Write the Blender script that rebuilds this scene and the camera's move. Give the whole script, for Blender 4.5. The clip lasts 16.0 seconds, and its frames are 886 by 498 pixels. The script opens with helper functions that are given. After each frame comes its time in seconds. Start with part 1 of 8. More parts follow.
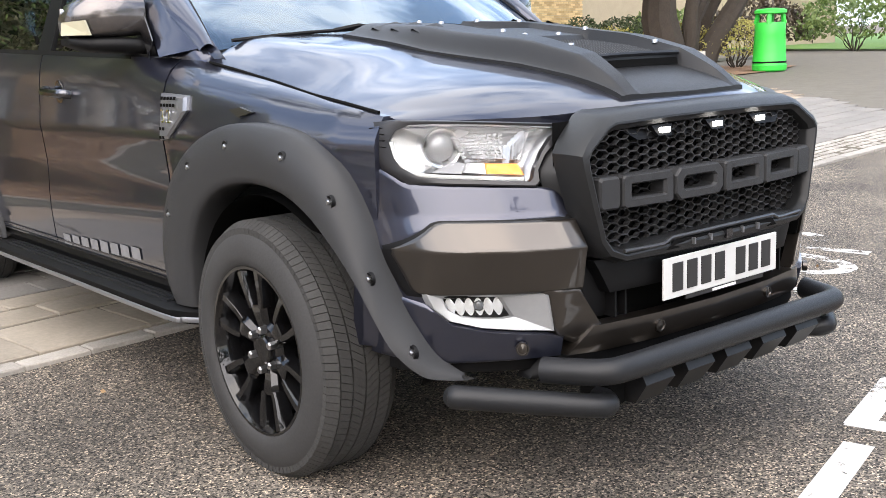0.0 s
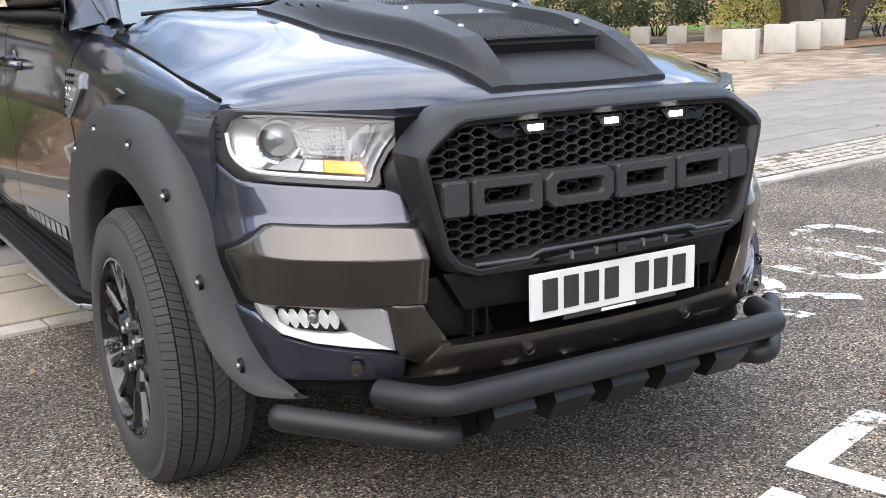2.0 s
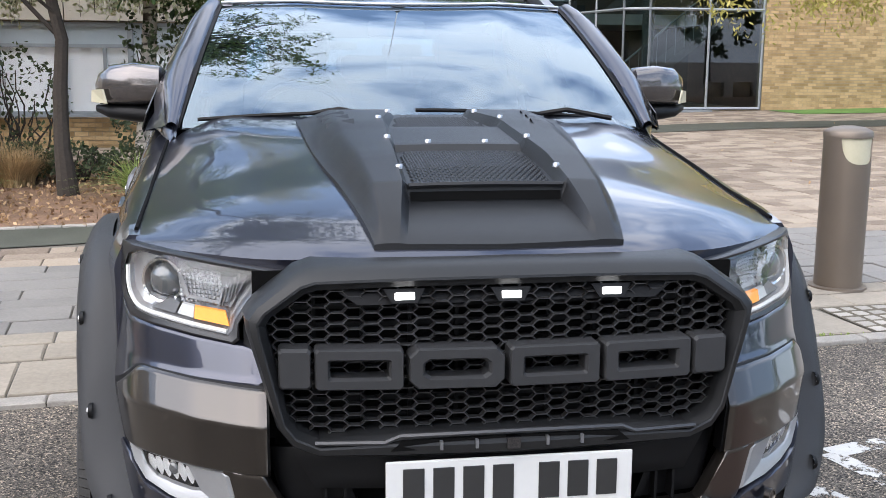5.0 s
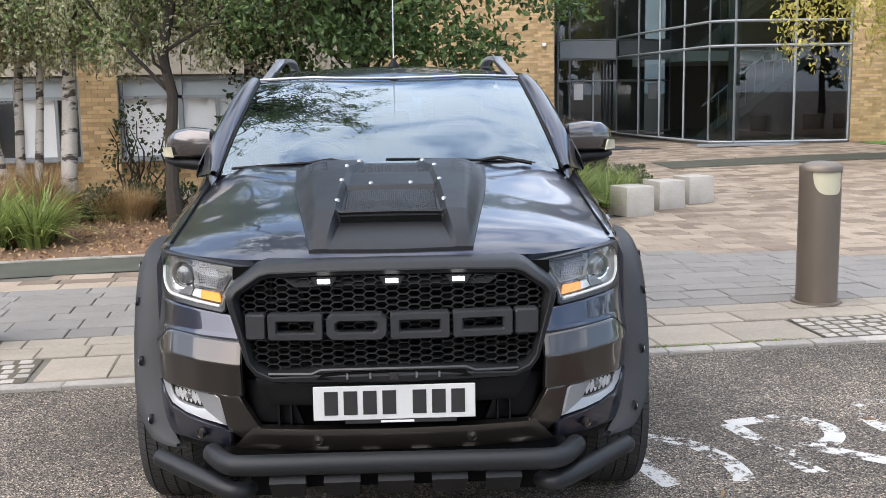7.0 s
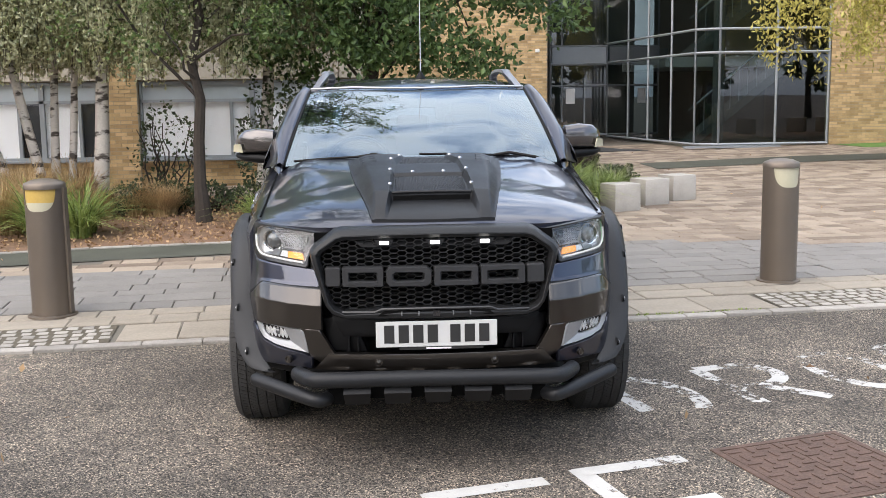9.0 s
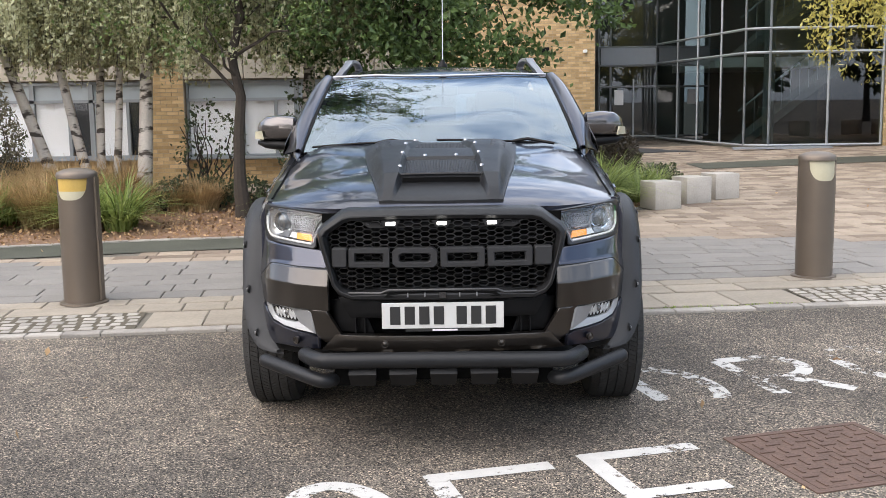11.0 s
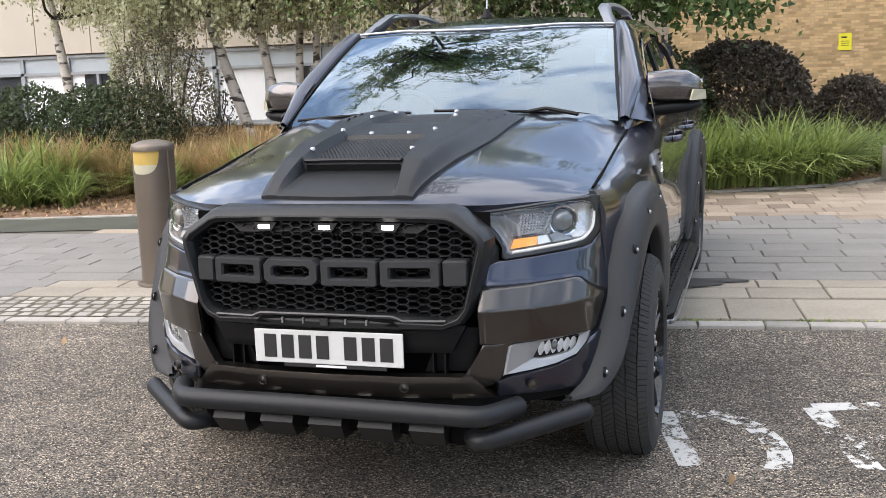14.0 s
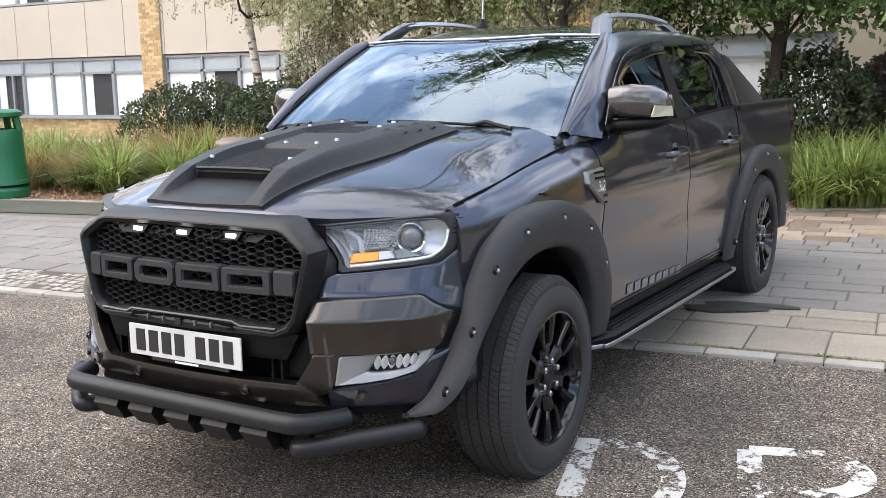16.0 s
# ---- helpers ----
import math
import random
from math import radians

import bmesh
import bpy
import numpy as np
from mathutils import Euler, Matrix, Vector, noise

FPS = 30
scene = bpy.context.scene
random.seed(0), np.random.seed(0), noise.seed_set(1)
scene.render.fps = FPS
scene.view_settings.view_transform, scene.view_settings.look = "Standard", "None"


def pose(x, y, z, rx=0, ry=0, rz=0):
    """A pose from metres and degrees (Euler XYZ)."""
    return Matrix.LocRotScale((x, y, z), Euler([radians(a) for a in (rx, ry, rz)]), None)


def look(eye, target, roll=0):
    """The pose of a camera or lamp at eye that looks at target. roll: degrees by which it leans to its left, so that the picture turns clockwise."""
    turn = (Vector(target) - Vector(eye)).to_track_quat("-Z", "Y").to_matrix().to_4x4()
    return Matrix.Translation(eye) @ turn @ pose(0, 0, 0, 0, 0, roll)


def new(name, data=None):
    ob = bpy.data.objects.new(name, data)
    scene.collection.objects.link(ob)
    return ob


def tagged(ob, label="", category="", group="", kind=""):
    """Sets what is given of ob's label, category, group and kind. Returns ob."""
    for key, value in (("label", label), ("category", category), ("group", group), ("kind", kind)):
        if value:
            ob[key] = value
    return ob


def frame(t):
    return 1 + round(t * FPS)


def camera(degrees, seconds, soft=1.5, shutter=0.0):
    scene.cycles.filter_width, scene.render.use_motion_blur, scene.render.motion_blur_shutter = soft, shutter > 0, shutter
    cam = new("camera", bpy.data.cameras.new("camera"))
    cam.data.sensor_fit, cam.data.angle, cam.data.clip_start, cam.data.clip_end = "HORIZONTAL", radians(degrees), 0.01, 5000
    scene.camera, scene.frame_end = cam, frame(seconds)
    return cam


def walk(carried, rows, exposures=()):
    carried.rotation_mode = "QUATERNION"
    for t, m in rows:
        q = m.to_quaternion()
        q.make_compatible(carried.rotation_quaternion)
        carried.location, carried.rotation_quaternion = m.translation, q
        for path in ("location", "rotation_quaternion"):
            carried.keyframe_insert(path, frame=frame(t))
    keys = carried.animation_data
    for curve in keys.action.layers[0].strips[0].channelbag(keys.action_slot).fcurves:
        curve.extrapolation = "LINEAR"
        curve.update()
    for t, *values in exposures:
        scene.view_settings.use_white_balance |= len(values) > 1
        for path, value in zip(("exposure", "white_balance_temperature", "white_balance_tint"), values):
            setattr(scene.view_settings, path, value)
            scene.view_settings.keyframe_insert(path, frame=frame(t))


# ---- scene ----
cam = camera(46.0, 16.0, soft=0.8)
PATH = [
    (0, (-2.403, -1.707, 1.247), (-1.158, -0.192, 0.855), -2.1),
    (0.5, (-2.218, -1.798, 1.271), (-1.028, -0.241, 0.870), -2.3),
    (1, (-2.063, -1.826, 1.279), (-0.935, -0.226, 0.867), -2.2),
    (1.5, (-1.851, -1.822, 1.286), (-0.784, -0.185, 0.859), -1.9),
    (2, (-1.630, -1.896, 1.271), (-0.624, -0.228, 0.818), -1.5),
    (2.5, (-1.427, -1.975, 1.291), (-0.488, -0.272, 0.825), -0.9),
    (3, (-1.208, -1.984, 1.283), (-0.373, -0.225, 0.828), -0.5),
    (3.5, (-1.013, -2.008, 1.318), (-0.319, -0.183, 0.885), -0.2),
    (4, (-0.787, -2.084, 1.362), (-0.234, -0.206, 0.954), 0.0),
    (4.5, (-0.617, -2.050, 1.398), (-0.198, -0.133, 1.012), 0.3),
    (5, (-0.468, -1.994, 1.464), (-0.153, -0.052, 1.106), 0.4),
    (5.2, (-0.409, -2.003, 1.455), (-0.127, -0.052, 1.119), 0.2),
    (7.3, (0.035, -3.479, 1.615), (0.115, -1.502, 1.324), -0.9),
    (7.5, (0.015, -3.608, 1.633), (0.101, -1.632, 1.336), -0.7),
    (8, (-0.086, -3.946, 1.618), (0.019, -1.970, 1.326), -0.8),
    (10.3, (-0.220, -4.507, 1.568), (-0.138, -2.527, 1.300), -0.9),
    (10.5, (-0.181, -4.462, 1.513), (-0.120, -2.480, 1.255), -0.8),
    (11, (-0.000, -4.371, 1.499), (0.002, -2.390, 1.223), -0.8),
    (11.5, (0.260, -4.282, 1.502), (0.186, -2.305, 1.205), -0.9),
    (12, (0.377, -4.066, 1.502), (0.242, -2.098, 1.174), -0.8),
    (12.5, (0.561, -3.827, 1.495), (0.329, -1.870, 1.156), -1.1),
    (13, (0.855, -3.635, 1.492), (0.519, -1.694, 1.149), -1.5),
    (13.5, (1.121, -3.268, 1.497), (0.663, -1.353, 1.147), -1.9),
    (14, (1.335, -3.036, 1.492), (0.756, -1.153, 1.148), -2.1),
    (14.5, (1.577, -2.870, 1.504), (0.880, -1.026, 1.167), -2.1),
    (15, (1.966, -2.752, 1.521), (1.153, -0.955, 1.190), -1.9),
    (15.5, (2.249, -2.640, 1.505), (1.334, -0.892, 1.174), -1.4),
    (16, (2.556, -2.533, 1.521), (1.544, -0.841, 1.183), -1.2),
]
walk(cam, [(t, look(eye, target, roll)) for t, eye, target, roll in PATH],
     [(0.0, 1.20, 6700, 10), (1.5, 1.12, 6550, 10), (3.5, 1.01, 6400, 10), (5.0, 0.93, 6250, 10), (7.5, 0.84, 6500, 10), (11.0, 0.79, 6650, 10), (13.5, 0.88, 6650, 10), (16.0, 1.00, 6650, 10)])

# ---- sky and sun ----
SUN_EL, SUN_AZ = 36.0, 232.0
world = bpy.data.worlds.new("sky")
scene.world = world
world.use_nodes = True
wn, wl = world.node_tree.nodes, world.node_tree.links
wn.clear()
w_out = wn.new("ShaderNodeOutputWorld")
w_bg = wn.new("ShaderNodeBackground")
w_sky = wn.new("ShaderNodeTexSky")
w_sky.sky_type = "NISHITA"
w_sky.sun_disc = False
w_sky.sun_elevation = radians(SUN_EL)
w_sky.sun_rotation = radians(SUN_AZ)
w_sky.air_density, w_sky.dust_density = 1.0, 1.2
w_co = wn.new("ShaderNodeTexCoord")
w_map = wn.new("ShaderNodeMapping")
w_map.inputs["Scale"].default_value = (1.0, 1.0, 2.6)
w_noise = wn.new("ShaderNodeTexNoise")
w_noise.inputs["Scale"].default_value = 2.6
w_noise.inputs["Detail"].default_value = 7.0
w_noise.inputs["Roughness"].default_value = 0.58
w_noise.inputs["Distortion"].default_value = 0.4
w_ramp = wn.new("ShaderNodeValToRGB")
w_ramp.color_ramp.elements[0].position, w_ramp.color_ramp.elements[1].position = 0.43, 0.60
w_mix = wn.new("ShaderNodeMixRGB")
w_tone = wn.new("ShaderNodeValToRGB")
w_tone.color_ramp.elements[0].position, w_tone.color_ramp.elements[0].color = 0.44, (5.2, 6.9, 10.2, 1)
w_tone.color_ramp.elements[1].position, w_tone.color_ramp.elements[1].color = 0.64, (10.2, 10.5, 11.2, 1)
w_ramp.color_ramp.elements[0].color = (0.28, 0.28, 0.28, 1)
wl.new(w_co.outputs["Generated"], w_map.inputs["Vector"])
wl.new(w_map.outputs[0], w_noise.inputs["Vector"])
# the cloud closes in towards the zenith
w_sep = wn.new("ShaderNodeSeparateXYZ")
w_high = wn.new("ShaderNodeMapRange")
w_high.interpolation_type = "SMOOTHSTEP"
w_high.inputs["From Min"].default_value, w_high.inputs["From Max"].default_value = 0.55, 0.90
w_high.inputs["To Min"].default_value, w_high.inputs["To Max"].default_value = 0.0, 0.12
w_add = wn.new("ShaderNodeMath")
w_add.operation = "ADD"
wl.new(w_co.outputs["Generated"], w_sep.inputs[0])
wl.new(w_sep.outputs["Z"], w_high.inputs["Value"])
wl.new(w_noise.outputs["Fac"], w_add.inputs[0])
wl.new(w_high.outputs[0], w_add.inputs[1])
wl.new(w_add.outputs[0], w_ramp.inputs[0])
wl.new(w_ramp.outputs[0], w_mix.inputs[0])
wl.new(w_add.outputs[0], w_tone.inputs[0])
wl.new(w_tone.outputs[0], w_mix.inputs[2])
wl.new(w_sky.outputs[0], w_mix.inputs[1])
wl.new(w_mix.outputs[0], w_bg.inputs[0])
w_bg.inputs[1].default_value = 0.135
wl.new(w_bg.outputs[0], w_out.inputs[0])

sun_data = bpy.data.lights.new("sun", "SUN")
sun_data.energy, sun_data.angle, sun_data.color = 2.6, radians(86), (1.0, 0.89, 0.80)
sun = new("sun", sun_data)
_a, _e = radians(SUN_AZ), radians(SUN_EL)
# the sky's sun stands at azimuth SUN_AZ, clockwise from +y
sun_dir = Vector((math.sin(_a) * math.cos(_e), math.cos(_a) * math.cos(_e), math.sin(_e)))
sun.matrix_world = look(sun_dir * 60, (0, 0, 0))

# ---- materials ----
def mat(name, color, rough=0.5, metal=0.0, var=0.12, scale=6.0, fine=60.0, bump=0.0, coat=0.0, tint=None, rand=0.0,
        island=0.0, spec=0.5, roughvar=0.08, space="Object", bump_scale=None):
    """A principled material with mottling at two scales, fine bump and, for pieces, a shift from piece to piece."""
    m = bpy.data.materials.new(name)
    m.use_nodes = True
    n, l = m.node_tree.nodes, m.node_tree.links
    b = n["Principled BSDF"]
    b.inputs["Roughness"].default_value = rough
    b.inputs["Metallic"].default_value = metal
    b.inputs["Coat Weight"].default_value = coat
    b.inputs["Coat Roughness"].default_value = 0.03
    b.inputs["Specular IOR Level"].default_value = spec
    co = n.new("ShaderNodeTexCoord")
    n1 = n.new("ShaderNodeTexNoise")
    n1.inputs["Scale"].default_value, n1.inputs["Detail"].default_value = scale, 5
    n2 = n.new("ShaderNodeTexNoise")
    n2.inputs["Scale"].default_value, n2.inputs["Detail"].default_value = fine, 4
    for k in (n1, n2):
        l.new(co.outputs[space], k.inputs["Vector"])
    add = n.new("ShaderNodeMath")
    add.operation = "ADD"
    l.new(n1.outputs["Fac"], add.inputs[0])
    l.new(n2.outputs["Fac"], add.inputs[1])
    last = add.outputs[0]
    if rand or island:
        src = n.new("ShaderNodeObjectInfo").outputs["Random"] if rand else n.new("ShaderNodeNewGeometry").outputs["Random Per Island"]
        mul = n.new("ShaderNodeMath")
        mul.operation = "MULTIPLY_ADD"
        mul.inputs[1].default_value = (rand or island) * 2
        l.new(src, mul.inputs[0])
        l.new(last, mul.inputs[2])
        sub = n.new("ShaderNodeMath")
        sub.operation = "SUBTRACT"
        sub.inputs[1].default_value = rand or island
        l.new(mul.outputs[0], sub.inputs[0])
        last = sub.outputs[0]
    ramp = n.new("ShaderNodeMapRange")
    ramp.inputs["From Min"].default_value, ramp.inputs["From Max"].default_value = 0.55, 1.45
    l.new(last, ramp.inputs["Value"])
    mix = n.new("ShaderNodeMixRGB")
    lo = tuple(c * (1 - var) for c in color)
    hi = tuple(min(1, c * (1 + var)) for c in (tint or color))
    mix.inputs[1].default_value, mix.inputs[2].default_value = (*lo, 1), (*hi, 1)
    l.new(ramp.outputs[0], mix.inputs[0])
    l.new(mix.outputs[0], b.inputs["Base Color"])
    if roughvar:
        rr = n.new("ShaderNodeMapRange")
        rr.inputs["To Min"].default_value, rr.inputs["To Max"].default_value = max(0, rough - roughvar), min(1, rough + roughvar)
        l.new(n1.outputs["Fac"], rr.inputs["Value"])
        l.new(rr.outputs[0], b.inputs["Roughness"])
    if bump:
        bp = n.new("ShaderNodeBump")
        bp.inputs["Strength"].default_value, bp.inputs["Distance"].default_value = min(1, bump * 1.0), 0.004
        src = n2
        if bump_scale:
            src = n.new("ShaderNodeTexNoise")
            src.inputs["Scale"].default_value, src.inputs["Detail"].default_value = bump_scale, 3
            l.new(co.outputs[space], src.inputs["Vector"])
        l.new(src.outputs["Fac"], bp.inputs["Height"])
        l.new(bp.outputs[0], b.inputs["Normal"])
    return m


def glass_mat(name, color, rough=0.0, gloss=0.06, sheen=(1, 1, 1)):
    """Thin glass: clear or tinted, with a mirror's gloss at its surface that grows towards grazing angles."""
    m = bpy.data.materials.new(name)
    m.use_nodes = True
    n, l = m.node_tree.nodes, m.node_tree.links
    n.clear()
    out = n.new("ShaderNodeOutputMaterial")
    tr = n.new("ShaderNodeBsdfTransparent")
    tr.inputs[0].default_value = (*color, 1)
    gl = n.new("ShaderNodeBsdfGlossy")
    gl.inputs["Roughness"].default_value = rough
    gl.inputs["Color"].default_value = (*sheen, 1)
    lw = n.new("ShaderNodeLayerWeight")
    lw.inputs["Blend"].default_value = 0.5
    pw = n.new("ShaderNodeMath")
    pw.operation = "POWER"
    pw.inputs[1].default_value = 3.6
    ma = n.new("ShaderNodeMath")
    ma.operation = "MULTIPLY_ADD"
    ma.inputs[1].default_value, ma.inputs[2].default_value = 1 - gloss, gloss
    mx = n.new("ShaderNodeMixShader")
    l.new(lw.outputs["Facing"], pw.inputs[0])
    l.new(pw.outputs[0], ma.inputs[0])
    l.new(ma.outputs[0], mx.inputs[0])
    l.new(tr.outputs[0], mx.inputs[1])
    l.new(gl.outputs[0], mx.inputs[2])
    l.new(mx.outputs[0], out.inputs[0])
    return m


def glow_mat(name, color, strength):
    m = bpy.data.materials.new(name)
    m.use_nodes = True
    b = m.node_tree.nodes["Principled BSDF"]
    b.inputs["Base Color"].default_value = (*color, 1)
    b.inputs["Emission Color"].default_value = (*color, 1)
    b.inputs["Emission Strength"].default_value = strength
    b.inputs["Roughness"].default_value = 0.2
    return m


def flake_paint(name, color, metal=0.75, rough=0.30):
    """Metallic car paint: fine flakes under a clear coat."""
    m = mat(name, color, rough, metal, var=0.10, scale=900, fine=2400, coat=1.0, roughvar=0.0)
    return m


def asphalt_mat():
    m = bpy.data.materials.new("asphalt")
    m.use_nodes = True
    n, l = m.node_tree.nodes, m.node_tree.links
    b = n["Principled BSDF"]
    b.inputs["Roughness"].default_value = 0.86
    co = n.new("ShaderNodeTexCoord")
    big = n.new("ShaderNodeTexNoise")
    big.inputs["Scale"].default_value, big.inputs["Detail"].default_value = 0.9, 6
    mid = n.new("ShaderNodeTexNoise")
    mid.inputs["Scale"].default_value, mid.inputs["Detail"].default_value = 9, 5
    vor = n.new("ShaderNodeTexVoronoi")
    vor.inputs["Scale"].default_value = 172
    vor2 = n.new("ShaderNodeTexVoronoi")
    vor2.inputs["Scale"].default_value = 66
    for k in (big, mid, vor, vor2):
        l.new(co.outputs["Object"], k.inputs["Vector"])
    r1 = n.new("ShaderNodeValToRGB")
    r1.color_ramp.elements[0].position, r1.color_ramp.elements[0].color = 0.30, (0.064, 0.056, 0.048, 1)
    r1.color_ramp.elements[1].position, r1.color_ramp.elements[1].color = 0.70, (0.176, 0.153, 0.129, 1)
    l.new(big.outputs["Fac"], r1.inputs[0])
    sep = n.new("ShaderNodeSeparateColor")
    l.new(vor.outputs["Color"], sep.inputs[0])
    r2 = n.new("ShaderNodeValToRGB")
    r2.color_ramp.elements[0].position, r2.color_ramp.elements[0].color = 0.12, (0.03, 0.03, 0.03, 1)
    r2.color_ramp.elements[1].position, r2.color_ramp.elements[1].color = 0.86, (1.5, 1.48, 1.42, 1)
    e = r2.color_ramp.elements.new(1.0)
    e.color = (4.4, 4.1, 3.6, 1)
    l.new(sep.outputs[0], r2.inputs[0])
    mul = n.new("ShaderNodeMixRGB")
    mul.blend_type, mul.inputs[0].default_value = "MULTIPLY", 1.0
    l.new(r1.outputs[0], mul.inputs[1])
    l.new(r2.outputs[0], mul.inputs[2])
    r3 = n.new("ShaderNodeMapRange")
    r3.inputs["To Min"].default_value, r3.inputs["To Max"].default_value = 0.58, 1.45
    l.new(mid.outputs["Fac"], r3.inputs["Value"])
    mul2 = n.new("ShaderNodeMixRGB")
    mul2.blend_type, mul2.inputs[0].default_value = "MULTIPLY", 1.0
    l.new(mul.outputs[0], mul2.inputs[1])
    l.new(r3.outputs[0], mul2.inputs[2])
    l.new(mul2.outputs[0], b.inputs["Base Color"])
    bp = n.new("ShaderNodeBump")
    bp.inputs["Strength"].default_value, bp.inputs["Distance"].default_value = 0.75, 0.005
    addh = n.new("ShaderNodeMath")
    addh.operation = "ADD"
    l.new(vor.outputs["Distance"], addh.inputs[0])
    l.new(vor2.outputs["Distance"], addh.inputs[1])
    l.new(addh.outputs[0], bp.inputs["Height"])
    l.new(bp.outputs[0], b.inputs["Normal"])
    return m


def worn_paint(name, wear):
    """White road paint, worn through to the asphalt in places."""
    m = mat(name, (0.47, 0.46, 0.438), 0.75, 0, var=0.12, scale=14, fine=130, bump=0.5)
    n, l = m.node_tree.nodes, m.node_tree.links
    b, out = n["Principled BSDF"], n["Material Output"]
    co = n.new("ShaderNodeTexCoord")
    a = n.new("ShaderNodeTexNoise")
    a.inputs["Scale"].default_value, a.inputs["Detail"].default_value, a.inputs["Roughness"].default_value = 17, 9, 0.75
    c = n.new("ShaderNodeTexNoise")
    c.inputs["Scale"].default_value, c.inputs["Detail"].default_value = 2.3, 2
    l.new(co.outputs["Object"], a.inputs["Vector"])
    l.new(co.outputs["Object"], c.inputs["Vector"])
    ad = n.new("ShaderNodeMath")
    ad.operation = "MULTIPLY_ADD"
    ad.inputs[1].default_value = 0.55
    l.new(c.outputs["Fac"], ad.inputs[0])
    l.new(a.outputs["Fac"], ad.inputs[2])
    r = n.new("ShaderNodeMapRange")
    r.inputs["From Min"].default_value, r.inputs["From Max"].default_value = wear, wear + 0.05
    l.new(ad.outputs[0], r.inputs["Value"])
    tr = n.new("ShaderNodeBsdfTransparent")
    mx = n.new("ShaderNodeMixShader")
    l.new(r.outputs[0], mx.inputs[0])
    l.new(tr.outputs[0], mx.inputs[1])
    l.new(b.outputs[0], mx.inputs[2])
    l.new(mx.outputs[0], out.inputs[0])
    return m


def leaf_mat(name, dark, light, rough=0.5, trans=0.25):
    m = mat(name, dark, rough, 0, var=0.25, scale=2.0, fine=20, tint=light, island=0.35)
    b = m.node_tree.nodes["Principled BSDF"]
    b.inputs["Transmission Weight"].default_value = 0.0
    n, l = m.node_tree.nodes, m.node_tree.links
    tl = n.new("ShaderNodeBsdfTranslucent")
    src = b.inputs["Base Color"].links[0].from_socket
    l.new(src, tl.inputs["Color"])
    mx = n.new("ShaderNodeMixShader")
    mx.inputs[0].default_value = trans
    l.new(b.outputs[0], mx.inputs[1])
    l.new(tl.outputs[0], mx.inputs[2])
    l.new(mx.outputs[0], n["Material Output"].inputs[0])
    return m


def birch_bark():
    m = mat("birch_bark", (0.56, 0.51, 0.45), 0.8, 0, var=0.2, scale=5, fine=40, bump=0.6)
    n, l = m.node_tree.nodes, m.node_tree.links
    b = n["Principled BSDF"]
    src = b.inputs["Base Color"].links[0].from_socket
    co = n.new("ShaderNodeTexCoord")
    mp = n.new("ShaderNodeMapping")
    mp.inputs["Scale"].default_value = (4, 4, 10)
    ns = n.new("ShaderNodeTexNoise")
    ns.inputs["Scale"].default_value, ns.inputs["Detail"].default_value = 1.0, 5
    l.new(co.outputs["Object"], mp.inputs["Vector"])
    l.new(mp.outputs[0], ns.inputs["Vector"])
    r = n.new("ShaderNodeMapRange")
    r.inputs["From Min"].default_value, r.inputs["From Max"].default_value = 0.525, 0.60
    l.new(ns.outputs["Fac"], r.inputs["Value"])
    mx = n.new("ShaderNodeMixRGB")
    mx.inputs[2].default_value = (0.07, 0.055, 0.045, 1)
    l.new(r.outputs[0], mx.inputs[0])
    l.new(src, mx.inputs[1])
    l.new(mx.outputs[0], b.inputs["Base Color"])
    return m


M = {}
M["asphalt"] = asphalt_mat()
M["paint"] = worn_paint("road_paint", 0.672)
M["paint_worn"] = worn_paint("worn_road_paint", 0.738)
M["body"] = flake_paint("grey_body_paint", (0.033, 0.036, 0.055), 0.76, 0.28)
M["bronze"] = flake_paint("dark_bronze_paint", (0.052, 0.045, 0.039), 0.85, 0.28)
M["matte"] = mat("matte_black_plastic", (0.0125, 0.0132, 0.0148), 0.42, 0, var=0.12, scale=4, fine=700, bump=0.12, roughvar=0.05, spec=0.28)
M["flare"] = mat("textured_black_plastic", (0.028, 0.0285, 0.030), 0.50, 0, var=0.14, scale=3, fine=900, bump=0.15, spec=0.28)
M["black"] = mat("black_plastic", (0.004, 0.004, 0.0044), 0.5, 0, var=0.2, scale=5, fine=200, spec=0.18)
M["gloss"] = mat("gloss_black", (0.006, 0.006, 0.007), 0.08, 0, var=0.1, coat=1.0, roughvar=0.02)
# near black, hardly any sheen: shade of deep openings put into the colour
M["dark"] = mat("void_shade", (0.003, 0.003, 0.003), 0.9, 0, var=0.2, spec=0.1)
M["rubber"] = mat("tyre_rubber", (0.034, 0.0334, 0.0332), 0.72, 0, var=0.25, scale=7, fine=140, bump=0.15, spec=0.35)
M["tread"] = mat("tread_rubber", (0.038, 0.0372, 0.036), 0.85, 0, var=0.3, scale=9, fine=160, bump=0.2, spec=0.3)
M["chrome"] = mat("chrome", (0.80, 0.80, 0.81), 0.08, 1.0, var=0.04, roughvar=0.03)
M["silver"] = mat("satin_silver_plastic", (0.52, 0.53, 0.55), 0.30, 0.7, var=0.06, roughvar=0.05)
M["steel"] = mat("steel_bolt", (0.42, 0.42, 0.43), 0.30, 1.0, var=0.1)
M["lens"] = glass_mat("lamp_glass", (0.97, 0.98, 0.98), 0.0, 0.04)
# bluish tint and sheen put the blue of the reflected sky into the glass
M["screen_glass"] = glass_mat("windscreen_glass", (0.44, 0.56, 0.62), 0.0, 0.20, (0.78, 0.90, 1.0))
M["office_glass"] = glass_mat("office_glass", (0.97, 0.985, 1.0), 0.01, 0.06)
